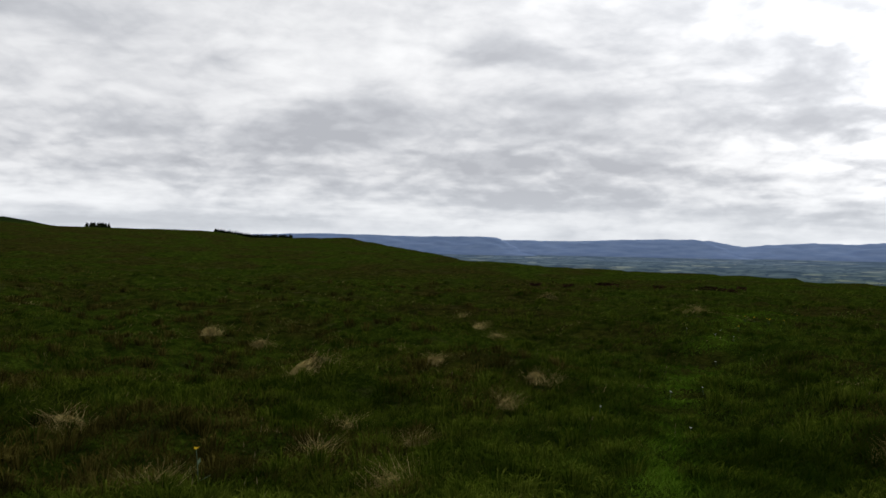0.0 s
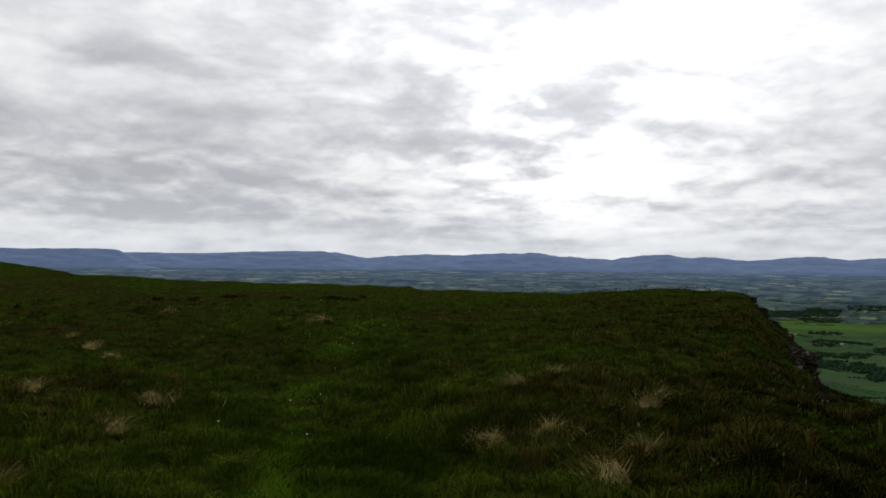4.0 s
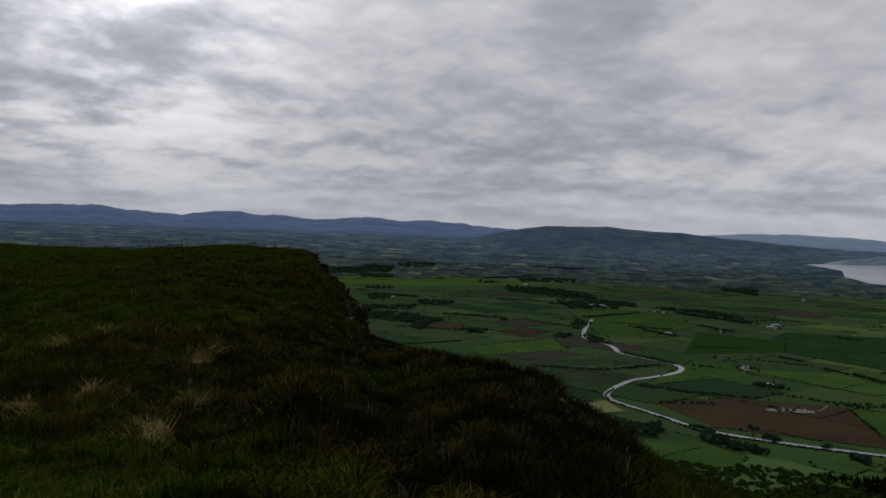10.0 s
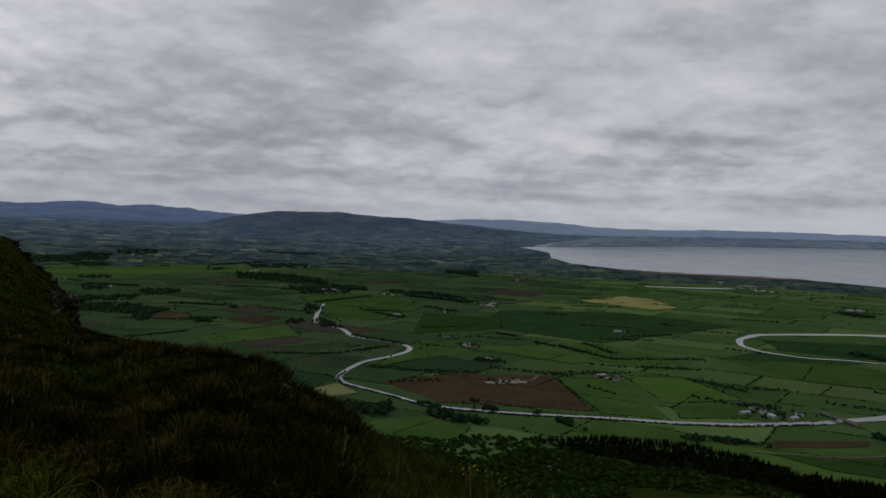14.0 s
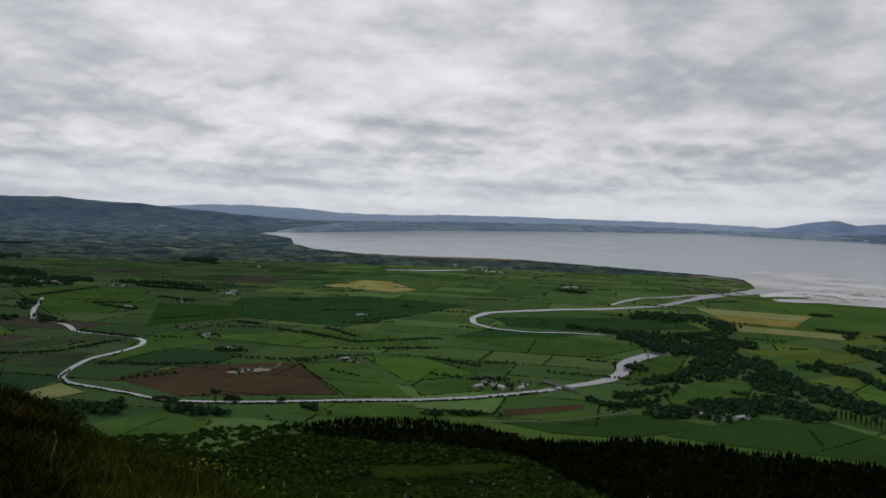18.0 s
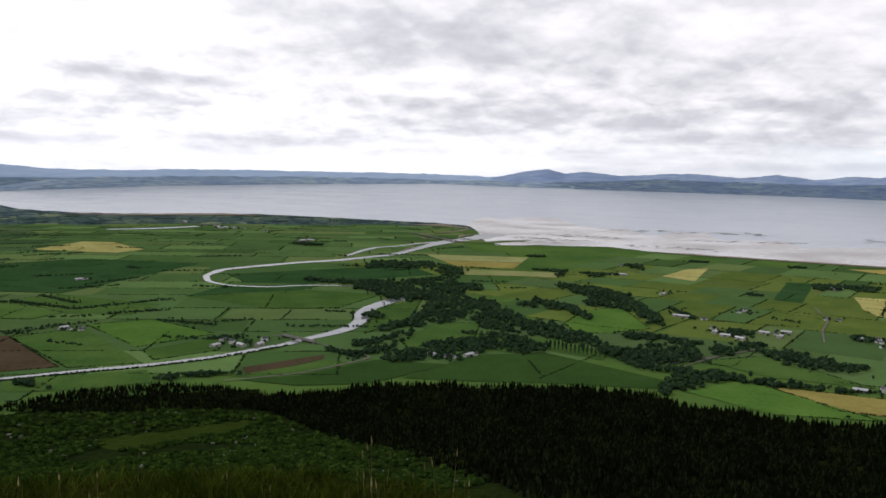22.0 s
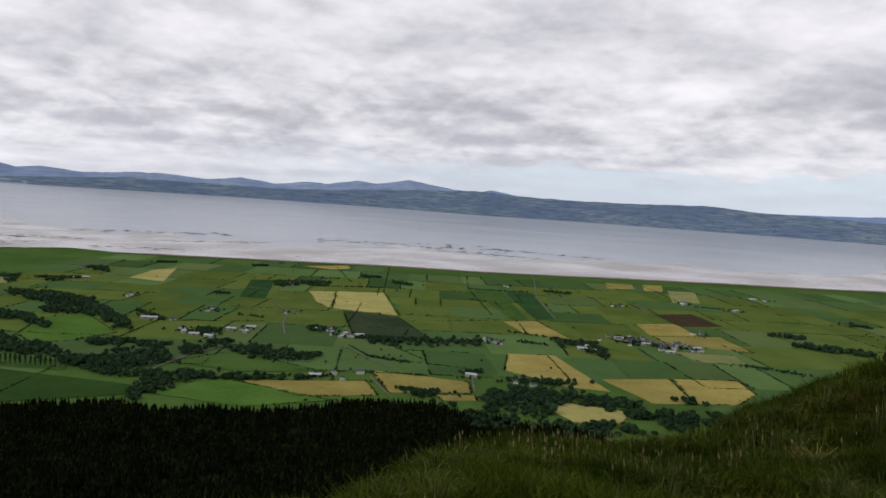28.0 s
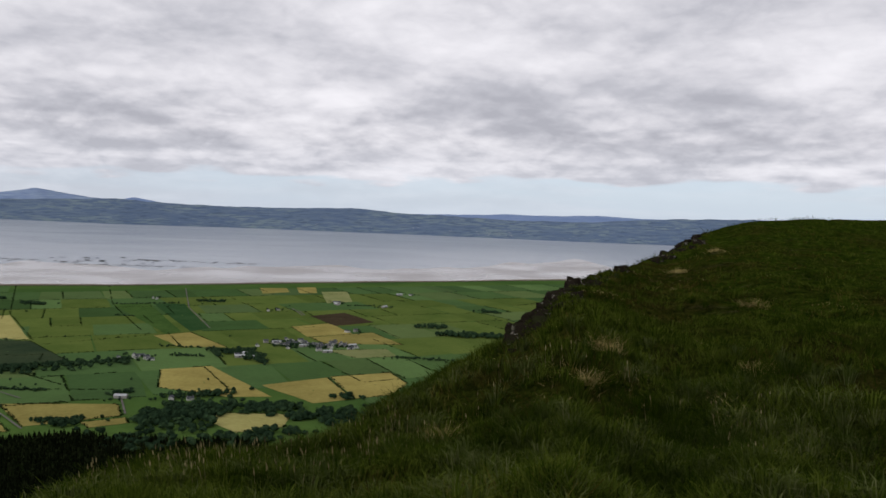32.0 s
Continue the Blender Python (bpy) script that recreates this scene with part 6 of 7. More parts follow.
def blades(places, heights, widths, lean, seed):
    """Bent, tapering grass blades, widest at the bend."""
    rg = np.random.default_rng(seed)
    n = len(places)
    a = rg.uniform(0, 2 * np.pi, n)
    side = np.stack([np.cos(a), np.sin(a), 0 * a], -1) * widths[:, None] / 2
    b_ = rg.uniform(0, 2 * np.pi, n)
    over = np.stack([np.cos(b_), np.sin(b_), 0 * b_], -1) * (lean * heights)[:, None] + np.array([0.25, -0.1, 0]) * (lean * heights)[:, None]
    mid = places + over * 0.35 + np.stack([0 * a, 0 * a, heights * 0.6], -1)
    tip = places + over + np.stack([0 * a, 0 * a, heights * 0.95], -1)
    mid = 0.7 * mid + 0.3 * places
    v = np.stack([places, mid + side * 0.95, mid - side * 0.95, tip], 1).reshape(-1, 3)
    f = (np.array([(0, 1, 2), (2, 1, 3)])[None] + 4 * np.arange(n)[:, None, None]).reshape(-1, 3)
    return v, f


def scatter(n, r0, r1, b0, b1, seed, power=1.0):
    rg = np.random.default_rng(seed)
    r = r0 * (r1 / r0) ** (rg.random(n) ** power)
    bd = rg.uniform(b0, b1, n)
    _, edge = brow(bd)
    bare = (((bd > 173.6) & (bd < 180.6)) | ((bd > 182.8) & (bd < 186.4)) | ((bd > 45.8) & (bd < 49.8))) & (r > edge - 1.0)
    keep = (r < edge + 0.8) & ~bare
    a = np.radians(bd[keep])
    return r[keep] * np.sin(a), r[keep] * np.cos(a)


def sward(name, n, r0, r1, b0, b1, per, tall, wide, mat, label, seed, lean=0.5, patch=None):
    x, y = scatter(n, r0, r1, b0, b1, seed)
    rg = np.random.default_rng(seed + 1)
    if patch is not None:
        keep = patch(x, y)
        x, y = x[keep], y[keep]
    m = len(x)
    r = np.hypot(x, y)
    spread = 0.05 + 0.006 * r
    xx = (x[:, None] + rg.normal(0, 1, (m, per)) * spread[:, None]).ravel()
    yy = (y[:, None] + rg.normal(0, 1, (m, per)) * spread[:, None]).ravel()
    h = (tall * rg.uniform(0.5, 1.2, (m, 1)) * rg.uniform(0.6, 1.15, (m, per))).ravel()
    h = h * (1 + 0.45 * grain(xx, yy, 0.8, 4))
    wd = 0.75 * wide * (1 + np.hypot(xx, yy) * 0.1) * rg.uniform(0.6, 1.3, m * per)
    p = np.stack([xx, yy, land(xx, yy) - 0.02], -1)
    me = mesh_of(name, *blades(p, h, wd, lean * rg.uniform(0.4, 1.6, m * per), seed + 2))
    me.materials.append(mat)
    return tagged(new(name, me), label, "grass", kind="stuff")


PATH = np.array([(1.6, 5.5), (2.03, 7.7), (2.66, 10), (3.9, 14.1), (5.66, 19), (7.0, 21.6), (9.35, 26.7), (12, 31)])
on_path = lambda x, y: np.abs(x - np.interp(y, PATH[:, 1], PATH[:, 0])) < 0.38 + 0.22 * grain(x, y, 1.5, 2)
off_path = lambda x, y: ~(on_path(x, y) & (y > 3) & (y < 32))
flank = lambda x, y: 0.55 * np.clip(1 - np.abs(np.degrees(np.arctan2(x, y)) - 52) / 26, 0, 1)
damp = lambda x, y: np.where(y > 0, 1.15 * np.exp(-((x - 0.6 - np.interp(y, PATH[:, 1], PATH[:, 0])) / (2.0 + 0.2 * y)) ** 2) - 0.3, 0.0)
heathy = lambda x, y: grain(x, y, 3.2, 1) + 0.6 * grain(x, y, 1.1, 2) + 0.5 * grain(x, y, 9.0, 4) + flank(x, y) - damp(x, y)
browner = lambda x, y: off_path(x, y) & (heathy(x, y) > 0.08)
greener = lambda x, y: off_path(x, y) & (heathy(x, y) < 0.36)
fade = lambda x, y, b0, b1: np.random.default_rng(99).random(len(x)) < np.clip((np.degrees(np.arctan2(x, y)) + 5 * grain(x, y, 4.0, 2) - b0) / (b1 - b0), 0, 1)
# olive-brown heath grass with the shoulder's shade put into its colour
shaded_mat = leafy_mat("shaded_heath_grass", (0.003375, 0.004488, 0.00112), (0.01238, 0.01459, 0.00336), (0.0315, 0.03029, 0.00672))
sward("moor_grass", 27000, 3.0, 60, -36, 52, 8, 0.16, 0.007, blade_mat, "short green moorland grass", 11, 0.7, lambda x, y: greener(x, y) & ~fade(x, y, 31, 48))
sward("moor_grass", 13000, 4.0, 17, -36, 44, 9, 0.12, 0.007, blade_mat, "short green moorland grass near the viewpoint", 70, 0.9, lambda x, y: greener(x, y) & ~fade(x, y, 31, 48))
sward("brown_moor_grass", 8000, 4.0, 17, -36, 44, 9, 0.12, 0.007, rush_mat, "brown-tipped moor grass near the viewpoint", 73, 0.9, browner)
sward("heath_grass", 22000, 3.0, 60, 29, 68, 7, 0.16, 0.008, shaded_mat, "olive heath grass darkened for the shaded shoulder", 12, 0.7, lambda x, y: fade(x, y, 31, 48))
sward("brown_moor_grass", 15000, 3.0, 70, -36, 50, 7, 0.17, 0.007, rush_mat, "brown-tipped moor grass in patches", 14, 0.7, browner)
sward("slope_grass", 14000, 3.0, 26, 61, 142, 9, 0.14, 0.007, rank_mat, "long green grass along the brow", 17, 0.6)
sward("slope_grass", 27000, 3.0, 56, 140, 206, 9, 0.20, 0.007, rank_mat, "long rank green grass on the slope", 20, 0.6, greener)
sward("brown_slope_grass", 19000, 3.0, 56, 62, 206, 7, 0.18, 0.007, rush_mat, "dull brown grass between the green", 23, 0.6, browner)
path_mat = leafy_mat("trodden_grass", (0.04533, 0.0973, 0.005054), (0.09065, 0.1809, 0.01011), (0.1551, 0.2619, 0.02191))
trodden = lambda x, y: np.random.default_rng(98).random(len(x)) < np.exp(-((x - np.interp(y, PATH[:, 1], PATH[:, 0])) / (0.5 + 0.012 * y)) ** 2)
sward("path_grass", 30000, 4.5, 34, 6, 28, 7, 0.08, 0.007, path_mat, "short bright grass along a trodden path", 28, 0.9, trodden)
fresh_mat = leafy_mat("fresh_moor_grass", (0.016, 0.036, 0.003), (0.052, 0.096, 0.008), (0.11, 0.165, 0.02))
verge = lambda x, y: off_path(x, y) & (np.random.default_rng(97).random(len(x)) < 0.8 * np.exp(-((x - 0.8 - np.interp(y, PATH[:, 1], PATH[:, 0])) / (1.6 + 0.11 * y)) ** 2))
sward("fresh_grass", 26000, 4.0, 46, 2, 34, 7, 0.13, 0.007, fresh_mat, "fresh green grass beside the trodden path", 128, 0.8, verge)
sward("dry_blades", 900, 5.0, 40, -36, 206, 4, 0.13, 0.005, straw_mat, "scattered dry straw-coloured blades", 26, 0.8)


sward("trodden_grass", 2600, 0.5, 3.4, -36, 206, 7, 0.06, 0.006, blade_mat, "short grass round the viewpoint", 61, 0.9)
sward("moor_grass", 3600, 0.6, 14, 206, 324, 7, 0.12, 0.007, rush_mat, "brownish moor grass", 64, 0.7)
sward("moor_grass", 3600, 0.6, 14, 206, 324, 7, 0.12, 0.007, blade_mat, "short green moorland grass", 67, 0.7)
dry_patch = lambda x, y: (grain(x, y, 2.0, 5) + 0.7 * grain(x, y, 0.8, 1) > 0.45)
sward("dry_tufts", 5200, 5.0, 55, -36, 44, 8, 0.09, 0.009, straw_mat, "thin wisps of bleached grass in the moor turf", 51, 1.3, dry_patch)
sward("dry_tufts", 2600, 4.0, 45, 142, 206, 8, 0.10, 0.009, straw_mat, "thin wisps of bleached grass on the slope", 54, 1.3, dry_patch)
pale_mat = leafy_mat("pale_rank_grass", (0.032, 0.048, 0.008), (0.068, 0.0864, 0.0208), (0.128, 0.14, 0.052))
sward("pale_tufts", 3600, 3.2, 12, 136, 204, 14, 0.17, 0.007, pale_mat, "paler tufts of soft long grass", 57, 0.7, lambda x, y: grain(x, y, 1.6, 3) + 0.5 * grain(x, y, 0.6, 2) > 0.2)


def grass_clumps(n, r0, r1, b0, b1, wide, tall, mat, label, seed, patch=None):
    """Domes of long grass, the blades arching outwards from the middle of each."""
    x, y = scatter(n, r0, r1, b0, b1, seed)
    if patch is not None:
        keep = patch(x, y)
        x, y = x[keep], y[keep]
    rg = np.random.default_rng(seed + 1)
    m, per = len(x), 46
    size = wide * rg.uniform(0.6, 1.5, (m, 1)) * (1 + 0.012 * np.hypot(x, y))[:, None]
    a, s = rg.uniform(0, 6.283, (m, per)), np.sqrt(rg.random((m, per)))
    px, py = (x[:, None] + size * s * np.cos(a) * 0.7).ravel(), (y[:, None] + size * s * np.sin(a) * 0.7).ravel()
    h = (tall * rg.uniform(0.7, 1.3, (m, 1)) * (1.1 - 0.55 * s ** 2) * rg.uniform(0.75, 1.15, (m, per))).ravel()
    foot = np.stack([px, py, land(px, py) - 0.02], -1)
    out = np.stack([np.cos(a), np.sin(a), 0 * a], -1).reshape(-1, 3) * (h * (0.25 + 0.9 * s.ravel()))[:, None]
    side = np.stack([-np.sin(a), np.cos(a), 0 * a], -1).reshape(-1, 3) * (0.0035 * (1 + 0.07 * np.hypot(px, py)))[:, None]
    rise = np.array([0.0, 0.0, 1.0]) * h[:, None]
    v = np.stack([foot - side, foot + side, foot + out * 0.35 + rise * 0.75 + side * 0.8, foot + out * 0.35 + rise * 0.75 - side * 0.8, foot + out + rise * 0.85], 1).reshape(-1, 3)
    f = (np.array([(0, 1, 2), (0, 2, 3), (3, 2, 4)])[None] + 5 * np.arange(m * per)[:, None, None]).reshape(-1, 3)
    me = mesh_of("grass_clumps", v, f)
    me.materials.append(mat)
    return tagged(new("grass_clumps", me), label, "grass", kind="stuff")


grass_clumps(2600, 3.6, 50, -36, 50, 0.17, 0.20, blade_mat, "arching clumps of green moor grass", 201, greener)
grass_clumps(2600, 3.6, 50, -36, 66, 0.18, 0.20, rush_mat, "arching clumps of brown moor grass", 203, browner)
grass_clumps(1500, 3.4, 30, 140, 206, 0.16, 0.20, rank_mat, "arching clumps of rank grass on the slope", 205)
grass_clumps(420, 3.6, 14, 140, 200, 0.13, 0.22, pale_mat, "soft pale clumps of long grass on the slope", 207)


def seed_stalks(n, r0, r1, b0, b1, tall, seed, label):
    """Tall thin stalks, each with a narrow pale seed head."""
    x, y = scatter(n, r0, r1, b0, b1, seed)
    rg = np.random.default_rng(seed + 1)
    keep = grain(x, y, 2.2, 4) > 0.05
    x, y = x[keep], y[keep]
    m = len(x)
    h = tall * rg.uniform(0.6, 1.25, m)
    p = np.stack([x, y, land(x, y)], -1)
    wd = 0.0022 * (1 + 0.05 * np.hypot(x, y))
    lean = rg.normal(0.12, 0.14, m)
    a = rg.uniform(0, 6.28, m)
    off = np.stack([np.cos(a) * lean * h + 0.1 * h, np.sin(a) * lean * h, h], -1)
    side = np.stack([np.cos(a + 1.3), np.sin(a + 1.3), 0 * a], -1)
    top = p + off
    stem_v = np.stack([p - side * wd[:, None], p + side * wd[:, None], top], 1).reshape(-1, 3)
    stem_f = np.arange(3 * m).reshape(-1, 3)
    d = off / np.linalg.norm(off, axis=1, keepdims=True)
    hl = rg.uniform(0.035, 0.07, m)[:, None]
    hw = (wd * 2.2)[:, None]
    head_v = np.stack([top - d * hl * 0.3, top + side * hw + d * hl * 0.2, top + d * hl, top - side * hw + d * hl * 0.2], 1).reshape(-1, 3)
    head_f = (np.array([(0, 1, 2), (0, 2, 3)])[None] + 4 * np.arange(m)[:, None, None]).reshape(-1, 3)
    me = mesh_of("seed_stalks", *join_parts([(stem_v, stem_f), (head_v, head_f)]))
    me.materials.append(seed_mat)
    return tagged(new("seed_stalks", me), label, "grass", kind="stuff")


seed_stalks(260, 3.8, 20, 62, 142, 0.17, 31, "thin pale flowering grass stalks on the brow")
seed_stalks(1000, 4.2, 11, 138, 190, 0.20, 34, "tall pale grass seed heads standing over the slope")
seed_stalks(160, 4.6, 7.5, 104, 150, 0.30, 35, "pale seed heads standing up at the brow")
seed_stalks(500, 3.6, 24, -36, 62, 0.17, 37, "short dry seed stalks on the moor")

# heather in dark patches near the crest
x, y = scatter(60000, 36, 66, 6, 20, 41)
ragged = 0.7 * grain(x, y, 7.0, 2) + 0.6 * grain(x, y, 2.4, 3) + 0.5 * grain(x, y, 1.0, 4) + 0.22 - np.abs(np.hypot(x, y) - 50 - 4 * grain(x, y, 11, 1)) / 7
keep = ragged > 0.05
p = np.stack([x[keep], y[keep], land(x[keep], y[keep])], -1)
m = len(p)
me = mesh_of("heather_bank", *blades(p, rng.uniform(0.10, 0.26, m), np.full(m, 0.07), np.full(m, 0.7), 42))
me.materials.append(heather_mat)
tagged(new("heather_bank", me), "dark brown heather patches near the crest", "heather", kind="stuff")


def strands(n, size, tall, stretch, sweep, rg):
    """Dead grass that hangs from a tussock's crown down its sides, each strand bent over the surface."""
    t = rg.normal(sweep, 0.9, n) + 0.35 * np.sin(np.arange(n))
    u0, u1 = rg.uniform(0.0, 0.8, n), rg.uniform(0.4, 1.3, n)
    u1 = np.maximum(u1, u0 + 0.3)
    pts = []
    for s, out in ((0.0, 0.0), (0.35, 0.05), (0.7, 0.06), (1.0, 0.02)):
        u = u0 + (u1 - u0) * s
        z = tall * np.clip(1 - np.minimum(u, 1.0) ** 2.2, 0, 1) + out * (0.3 + 1.2 * rg.random(n)) - 0.03 * np.maximum(u - 1, 0)
        a = t + 0.25 * s * rg.normal(0, 1, n)
        pts.append(np.stack([size * u * np.cos(a) * stretch, size * u * np.sin(a), z], -1))
    side = np.stack([-np.sin(t), np.cos(t), 0 * t], -1) * (rg.uniform(0.0028, 0.0065, n))[:, None]
    v = np.stack([pts[0] - side, pts[0] + side, pts[1] - side, pts[1] + side, pts[2] - side, pts[2] + side, pts[3]], 1).reshape(-1, 3)
    f = np.array([(0, 1, 3), (0, 3, 2), (2, 3, 5), (2, 5, 4), (4, 5, 6)])
    return v, (f[None] + 7 * np.arange(n)[:, None, None]).reshape(-1, 3)


def tussock(x, y, size, tall, seed, label, stretch=1.0, turn=0.0):
    """A tuft of dead grass: a ragged crown from which matted straw hangs down on one side, green blades round its foot."""
    root = new("grass_tussock")
    root.location = (x, y, float(land(x, y)) - 0.05)
    root.rotation_euler = (0, 0, turn)
    rg = np.random.default_rng(seed)
    rows, cols = 7, 16
    u, a = np.meshgrid(np.linspace(0.03, 1, rows), np.arange(cols) * 2 * np.pi / cols, indexing="ij")
    lump = 1 + 0.25 * np.sin(a * 2 + seed) + 0.2 * np.sin(a * 3 + 2 * seed)
    rad = size * u * (lump + rg.uniform(-0.16, 0.16, u.shape))
    peak = tall * (1 - u ** 2.2) * (1 + 0.5 * np.sin(a + seed)) - 0.05
    v = np.stack([rad * np.cos(a) * stretch, rad * np.sin(a), peak - 0.06 * u + rg.uniform(-0.02, 0.02, u.shape)], -1).reshape(-1, 3)
    part("mound", mesh_of("mound", v, grid_faces(rows, cols, True)[:, ::-1], True), thatch_mat, root)
    m = 260
    r, t = size * np.sqrt(rg.random(m)) * 1.25, rg.uniform(0, 6.283, m)
    p = np.stack([r * np.cos(t) * stretch, r * np.sin(t), np.maximum(tall * (1 - (r / size) ** 2.2), 0.0) - 0.03], -1)
    loose = blades(p, rg.uniform(0.08, 0.28, m), np.full(m, 0.006), rg.uniform(0.5, 1.6, m), seed + 5)
    tagged(part("thatch", mesh_of("thatch", *join_parts([strands(330, size, tall, stretch, seed * 2.4, rg), loose])), tuft_mat, root), "bleached straw thatch", kind="stuff")
    n = 230
    r = size * rg.uniform(0.5, 1.6, n)
    t = rg.normal(seed * 2.4 + 3.14, 1.35, n)
    p = np.stack([r * np.cos(t) * stretch, r * np.sin(t), np.maximum(tall * (1 - (r / size) ** 2.2), 0.0) - 0.04], -1)
    tagged(part("green_fringe", mesh_of("green_fringe", *blades(p, rg.uniform(0.10, 0.27, n), np.full(n, 0.008), rg.uniform(0.4, 1.3, n), seed + 9)), blade_mat, root), "fringe of green grass blades", kind="stuff")
    return tagged(root, label, "tussock", "tussocks of dead grass")


tuft_mat = leafy_mat("bleached_tuft", (0.1318, 0.1029, 0.0341), (0.3733, 0.294, 0.1023), (0.6368, 0.5146, 0.2132), 4.0)
thatch_mat, g, b = material("matted_dead_grass")
pos = g.node("ShaderNodeNewGeometry").outputs["Position"]
fibre = g.noise(g.vec("MULTIPLY", pos, (1.0, 1.0, 0.25)), 28.0, 6.0, 0.7, 0.5)
moss = g.noise(pos, 3.0, 4.0)
col = g.mix(g.ramp(fibre, (0.35, 0.0), (0.65, 1.0)), (0.05, 0.042, 0.014), (0.30, 0.25, 0.10))
put(g, b, Base_Color=g.mix(g.ramp(moss, (0.46, 0.95), (0.64, 0.45)), col, (0.018, 0.026, 0.006)), Roughness=0.95, Specular_IOR_Level=0.0, Normal=bumped(g, fibre, 0.03, 0.9))

PALE = "hummock of pale matted dead grass in the turf"
LONG = "long low hummock of bleached dead grass"
tussock(-2.15, 14.7, 0.30, 0.26, 1, LONG, 2.2, 1.0)
for k, (x, y, s) in enumerate(((-4.36, 9.91, 0.24), (-0.98, 20.4, 0.3), (-0.12, 15.98, 0.22), (1.68, 25.4, 0.3), (1.23, 26.9, 0.28), (0.75, 29.5, 0.3), (1.72, 14.73, 0.26), (0.92, 12.28, 0.2),
                               (-2.41, 7.33, 0.17), (-0.33, 7.71, 0.22), (-1.22, 11.23, 0.18), (-4.63, 21.7, 0.35), (-6.31, 23.0, 0.35), (-0.28, 9.88, 0.14), (-1.29, 9.01, 0.14), (9.02, 29.5, 0.3), (9.33, 33.8, 0.3))):
    tussock(x, y, s * 0.9, s * 0.46, 10 + k, PALE, 1.1 + 0.9 * rng.random(), rng.uniform(0, 3))
for k, (x, y, s) in enumerate(((7.81, 13.22, 0.2), (4.91, 9.11, 0.22), (5.51, 8.66, 0.22), (5.10, 6.98, 0.22), (8.99, 29.6, 0.3), (4.84, 38.4, 0.4), (7.88, 9.74, 0.16), (8.13, 12.63, 0.14), (6.4, 8.0, 0.14))):
    tussock(x, y, s * 0.85, s * (1.2 if k == 3 else 0.62), 40 + k, PALE, 1.1 + 0.7 * rng.random(), rng.uniform(0, 3))
for k, (x, y, s) in enumerate(((0.09, -11.8, 0.2), (0.31, -10.2, 0.13), (-4.6, -38.1, 0.4), (-2.7, -32.8, 0.36), (-3.5, -22.0, 0.22), (-2.0, -12.5, 0.13), (1.66, -8.76, 0.1), (6.1, 1.83, 0.12))):
    tussock(x, y, s, s * 0.3, 60 + k, "small dry tussock among long green grass", 1.0 + 0.6 * rng.random(), rng.uniform(0, 3))


# ---- crags ----
basalt, g, b = material("lichened_basalt")
pos = g.node("ShaderNodeNewGeometry").outputs["Position"]
cracks = g.noise(pos, 2.2, 8.0, 0.7)
lichen = g.ramp(g.noise(pos, 3.4, 7.0, 0.7), (0.585, 0.0), (0.63, 1.0))
col = g.mix(cracks, (0.008, 0.006, 0.004), (0.036, 0.030, 0.021))
col = g.mix(g.math("MULTIPLY", lichen, 0.75), col, (0.30, 0.28, 0.23))
col = g.mix(g.ramp(g.noise(pos, 0.9, 4.0), (0.55, 0.0), (0.66, 0.8)), col, (0.03, 0.04, 0.012))
put(g, b, Base_Color=col, Roughness=0.92, Specular_IOR_Level=0.0, Normal=bumped(g, cracks, 0.15, 0.9))


def rock(x, y, z, sx, sy, sz, seed, label, turn=0.0):
    """An angular boulder: the hull of a handful of points, its edges worn."""
    rg = random.Random(seed)
    bm = bmesh.new()
    for _ in range(14):
        p = Vector((rg.uniform(-1, 1), rg.uniform(-1, 1), rg.uniform(-1, 1)))
        p = p / (max(abs(p.x), abs(p.y), abs(p.z)) ** 0.7 * p.length ** 0.3) * rg.uniform(0.7, 1)
        bm.verts.new((p.x * sx / 2, p.y * sy / 2, p.z * sz / 2))
    bmesh.ops.convex_hull(bm, input=bm.verts)
    bmesh.ops.delete(bm, geom=[v for v in bm.verts if not v.link_faces], context="VERTS")
    bmesh.ops.bevel(bm, geom=list(bm.edges), offset=min(sx, sy, sz) * 0.05, segments=1, affect="EDGES")
    me = bpy.data.meshes.new("rock")
    bm.to_mesh(me)
    bm.free()
    me.materials.append(basalt)
    ob = new("rock", me)
    ob.location = (x, y, z)
    ob.rotation_euler = (rg.uniform(-0.35, 0.35), rg.uniform(-0.35, 0.35), turn + rg.uniform(-0.8, 0.8))
    return tagged(ob, label, "rock", "rocks of the crag")


def crag(b0, b1, below, count, size, seed, label):
    """Broken blocks crowded together along the brow and down the bare face in front of it."""
    rg = random.Random(seed)
    for k in range(count):
        bd = b0 + (b1 - b0) * (k + 0.5) / count + rg.uniform(-0.2, 0.2)
        e, edge = (float(q) for q in brow(np.array(bd)))
        a = math.radians(bd)
        d = np.linspace(edge * 0.45, edge + 0.2, 240)
        height = land(d * math.sin(a), d * math.cos(a))
        sight = np.degrees(np.arctan2(height, d - ARM))
        low_ = rg.random() ** 1.4
        j = int(np.argmin(np.abs(sight - (e - below * low_))))
        big = size * (1.15 - 0.5 * low_) * rg.choice((0.5, 0.7, 0.8, 1.0, 1.0, 1.2))
        sz = big * rg.uniform(0.45, 0.9)
        rock(float(d[j]) * math.sin(a), float(d[j]) * math.cos(a), float(height[j]) + sz * rg.uniform(-0.28, 0.02), big * rg.uniform(0.8, 1.5), big * rg.uniform(0.7, 1.3), sz, seed * 100 + k, label, a)


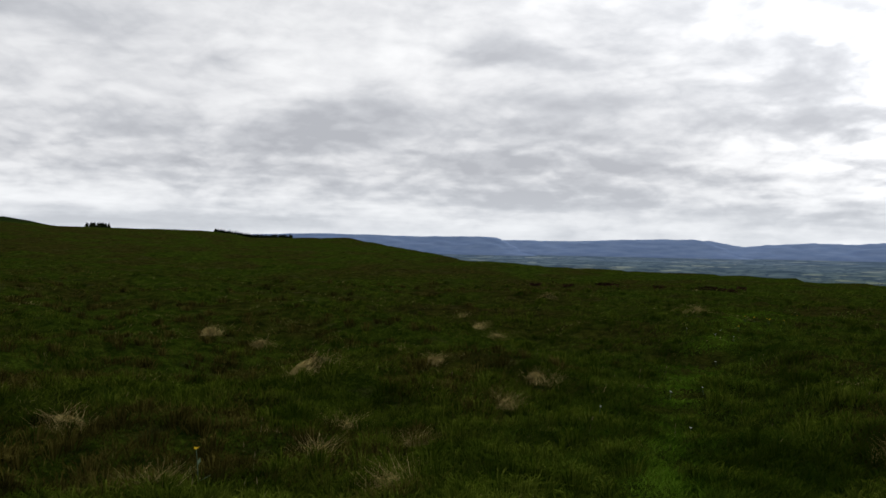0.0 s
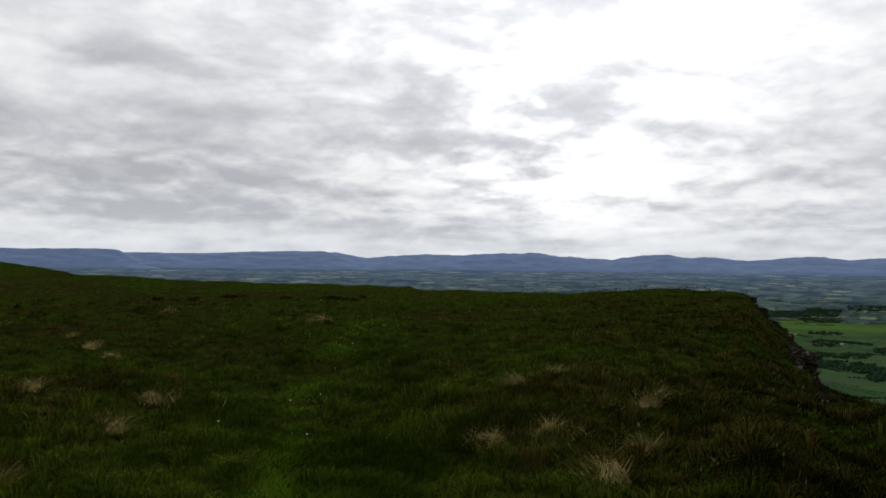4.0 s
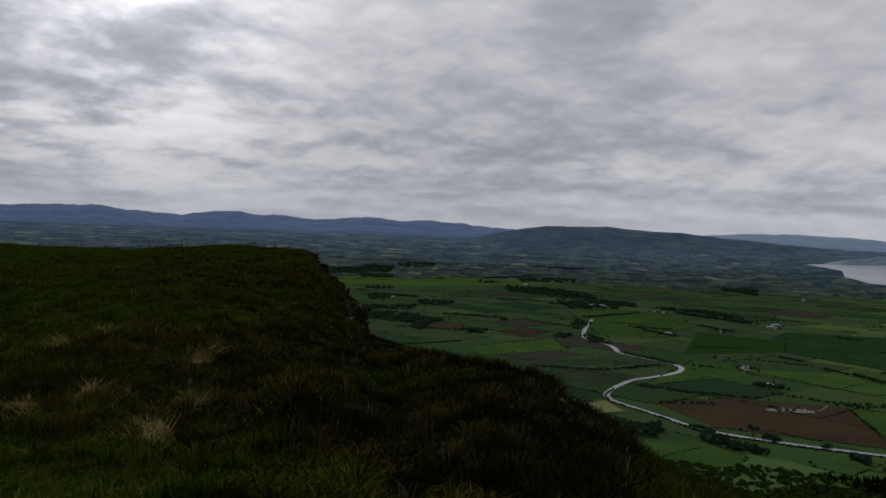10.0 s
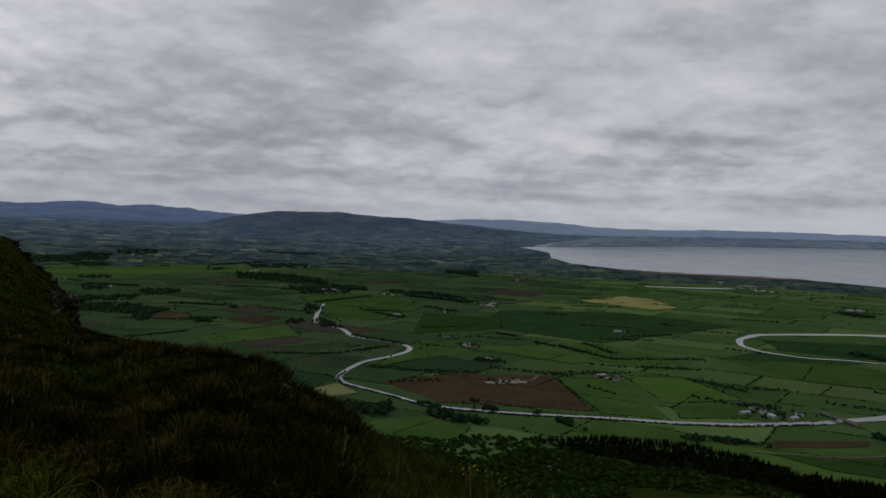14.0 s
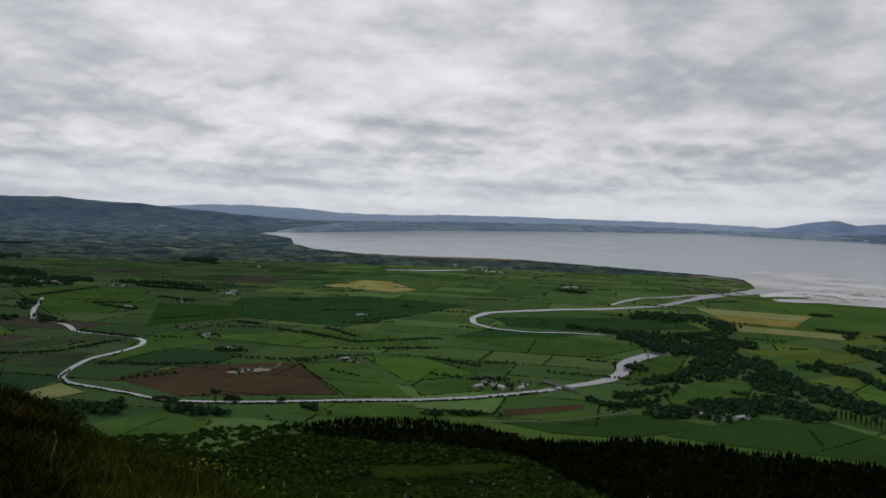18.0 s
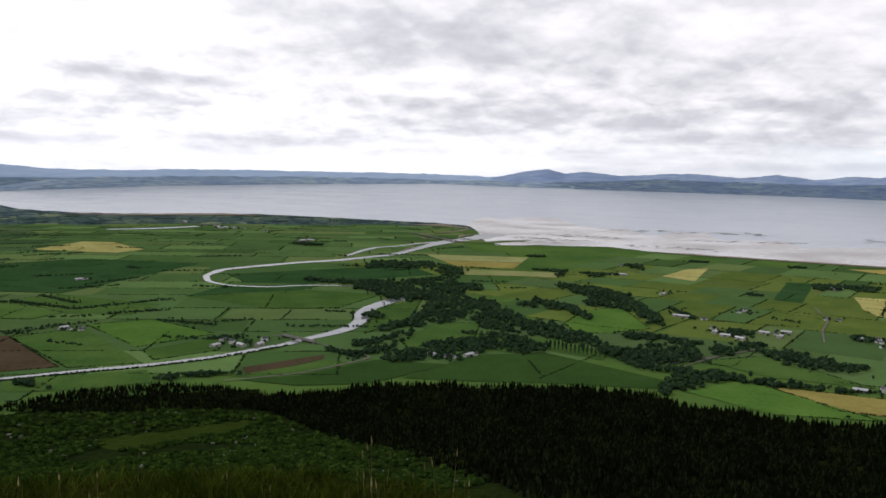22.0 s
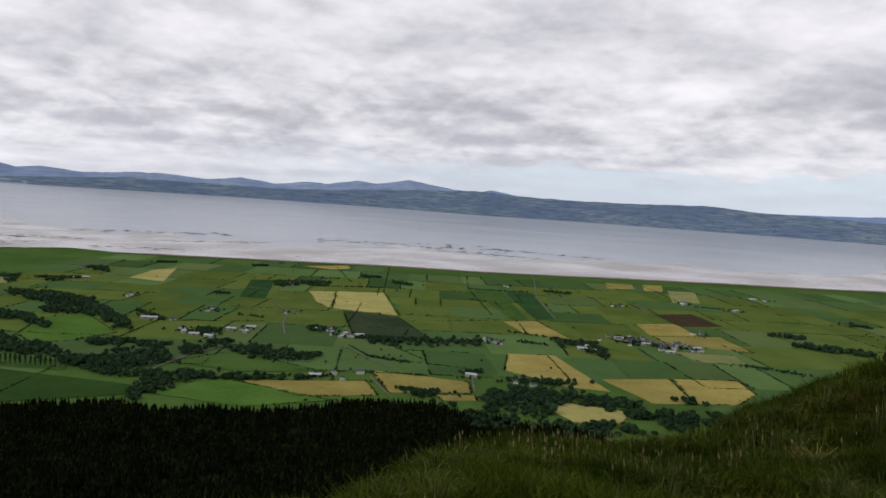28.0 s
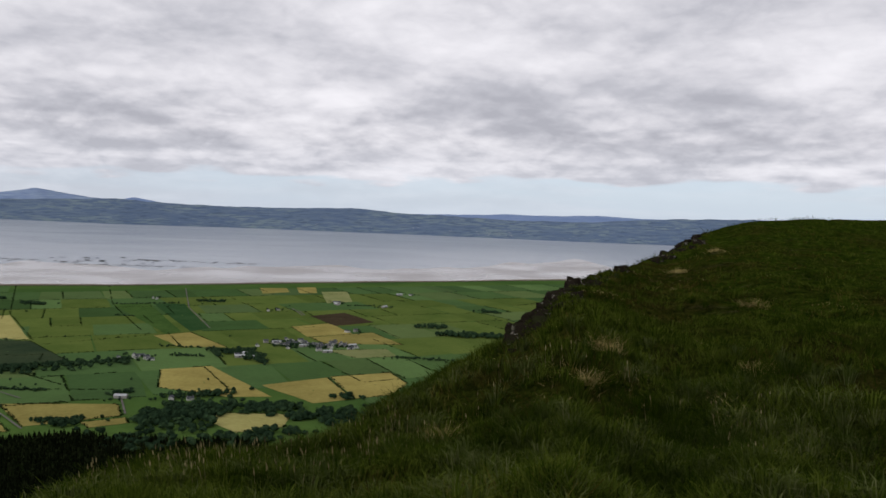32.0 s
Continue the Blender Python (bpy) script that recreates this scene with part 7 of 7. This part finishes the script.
BLOCK = "angular grey basalt block with pale lichen on the crag"
crag(173.7, 175.2, 1.4, 34, 0.52, 1, BLOCK)
crag(175.0, 178.0, 1.2, 52, 0.52, 2, BLOCK)
crag(178.0, 181.2, 0.6, 30, 0.40, 8, BLOCK)
crag(183.0, 186.2, 0.8, 34, 0.75, 3, "dark weathered basalt block on the skyline crag")
crag(45.6, 47.4, 0.3, 9, 0.8, 4, "dark basalt block in the cliff edge")
crag(47.7, 49.5, 1.5, 46, 0.85, 5, "dark basalt block with white lichen in the cliff face")
crag(62.3, 63.0, 1.2, 14, 0.5, 7, "small dark rock on the brow")

# ---- flowers ----
petal = plain_mat("yellow_petals", (0.55, 0.36, 0.01), (0.70, 0.48, 0.03), 0.02)
white_petal = plain_mat("white_petals", (0.62, 0.62, 0.58), (0.75, 0.74, 0.70), 0.02)
stem_mat = plain_mat("pale_stem", (0.07, 0.11, 0.06), (0.12, 0.17, 0.10), 0.03)


def flower(name, x, y, tall, head, petals, mat, leaves, seed, label):
    root = new(name)
    root.location = (x, y, float(land(x, y)))
    rg = random.Random(seed)
    lean = Vector((rg.uniform(-0.15, 0.15) * tall, rg.uniform(-0.15, 0.15) * tall, tall))
    bm = bmesh.new()
    lower = [bm.verts.new((math.cos(a) * 0.005, math.sin(a) * 0.005, 0)) for a in (0, 2.1, 4.2)]
    upper = [bm.verts.new(lean + Vector((math.cos(a) * 0.003, math.sin(a) * 0.003, 0))) for a in (0, 2.1, 4.2)]
    for k in range(3):
        bm.faces.new((lower[k], lower[(k + 1) % 3], upper[(k + 1) % 3], upper[k]))
    stem = part("stem", bm, stem_mat, root)
    for k in range(leaves):
        bm = bmesh.new()
        c = lean * rg.uniform(0.1, 0.7)
        a, ln = rg.uniform(0, 6.28), tall * rg.uniform(0.2, 0.35)
        d, s = Vector((math.cos(a), math.sin(a), 0.5)), Vector((-math.sin(a), math.cos(a), 0)) * ln * 0.18
        q = [bm.verts.new(p) for p in (c, c + d * ln * 0.5 + s, c + d * ln, c + d * ln * 0.5 - s)]
        bm.faces.new((q[0], q[1], q[2]))
        bm.faces.new((q[0], q[2], q[3]))
        part("leaf", bm, stem_mat, stem)
    bm = bmesh.new()
    mid = bm.verts.new(lean + Vector((0, 0, head * 0.15)))
    rim = []
    for k in range(petals * 2):
        a = k * math.pi / petals
        rr_ = head * (1.0 if k % 2 else 0.6)
        rim.append(bm.verts.new(lean + Vector((math.cos(a) * rr_, math.sin(a) * rr_ * 0.9, 0.3 * head * math.cos(a * 2)))))
    low_ = bm.verts.new(lean - Vector((0, 0, head * 0.5)))
    for k in range(len(rim)):
        bm.faces.new((mid, rim[k], rim[(k + 1) % len(rim)]))
        bm.faces.new((low_, rim[(k + 1) % len(rim)], rim[k]))
    part("flower_head", bm, mat, root)
    return tagged(root, label, "flower", "wild flowers in the turf")


flower("hawkweed", -2.1, 7.6, 0.34, 0.028, 9, petal, 4, 1, "single yellow hawkweed on a tall pale stem")
for k, (x, y) in enumerate(((3.8, 14.07), (4.4, 14.2), (2.36, 12.67), (7.8, 23.95), (7.8, 22.45), (7.43, 25.4), (8.1, 24.4), (3.4, 11.6), (6.6, 20.2))):
    flower("daisy", x, y, 0.15, 0.02, 8, white_petal, 1, 20 + k, "small white daisy by the trodden path")
for k, (x, y) in enumerate(((10.57, 28.3), (14.46, 34.0), (10.34, 26.5), (10.9, 28.0), (11.2, 27.4), (10.0, 27.6), (14.0, 33.4), (13.8, 34.2), (9.2, 26.0))):
    flower("buttercup", x, y, 0.2, 0.032, 6, petal, 1, 40 + k, "small yellow buttercup in the grass")

# yellow flowers and a bracken clump on the brow
x, y = scatter(700, 7.0, 12, 73, 84, 71)
keep = (grain(x, y, 0.6, 2) > -0.2) & (np.hypot(x, y) > 8.2 - 0.05 * (np.degrees(np.arctan2(x, y)) - 73))
p = np.stack([x[keep], y[keep], land(x[keep], y[keep]) + rng.uniform(0.1, 0.26, keep.sum())], -1)
c = rng.normal(size=(len(p), 3, 3)) * 0.010
me = mesh_of("yellow_flower_bed", (p[:, None, :] + c).reshape(-1, 3), np.arange(3 * len(p)).reshape(-1, 3))
me.materials.append(petal)
tagged(new("yellow_flower_bed", me), "patch of small yellow bedstraw flowers on the brow", "flowers", kind="stuff")
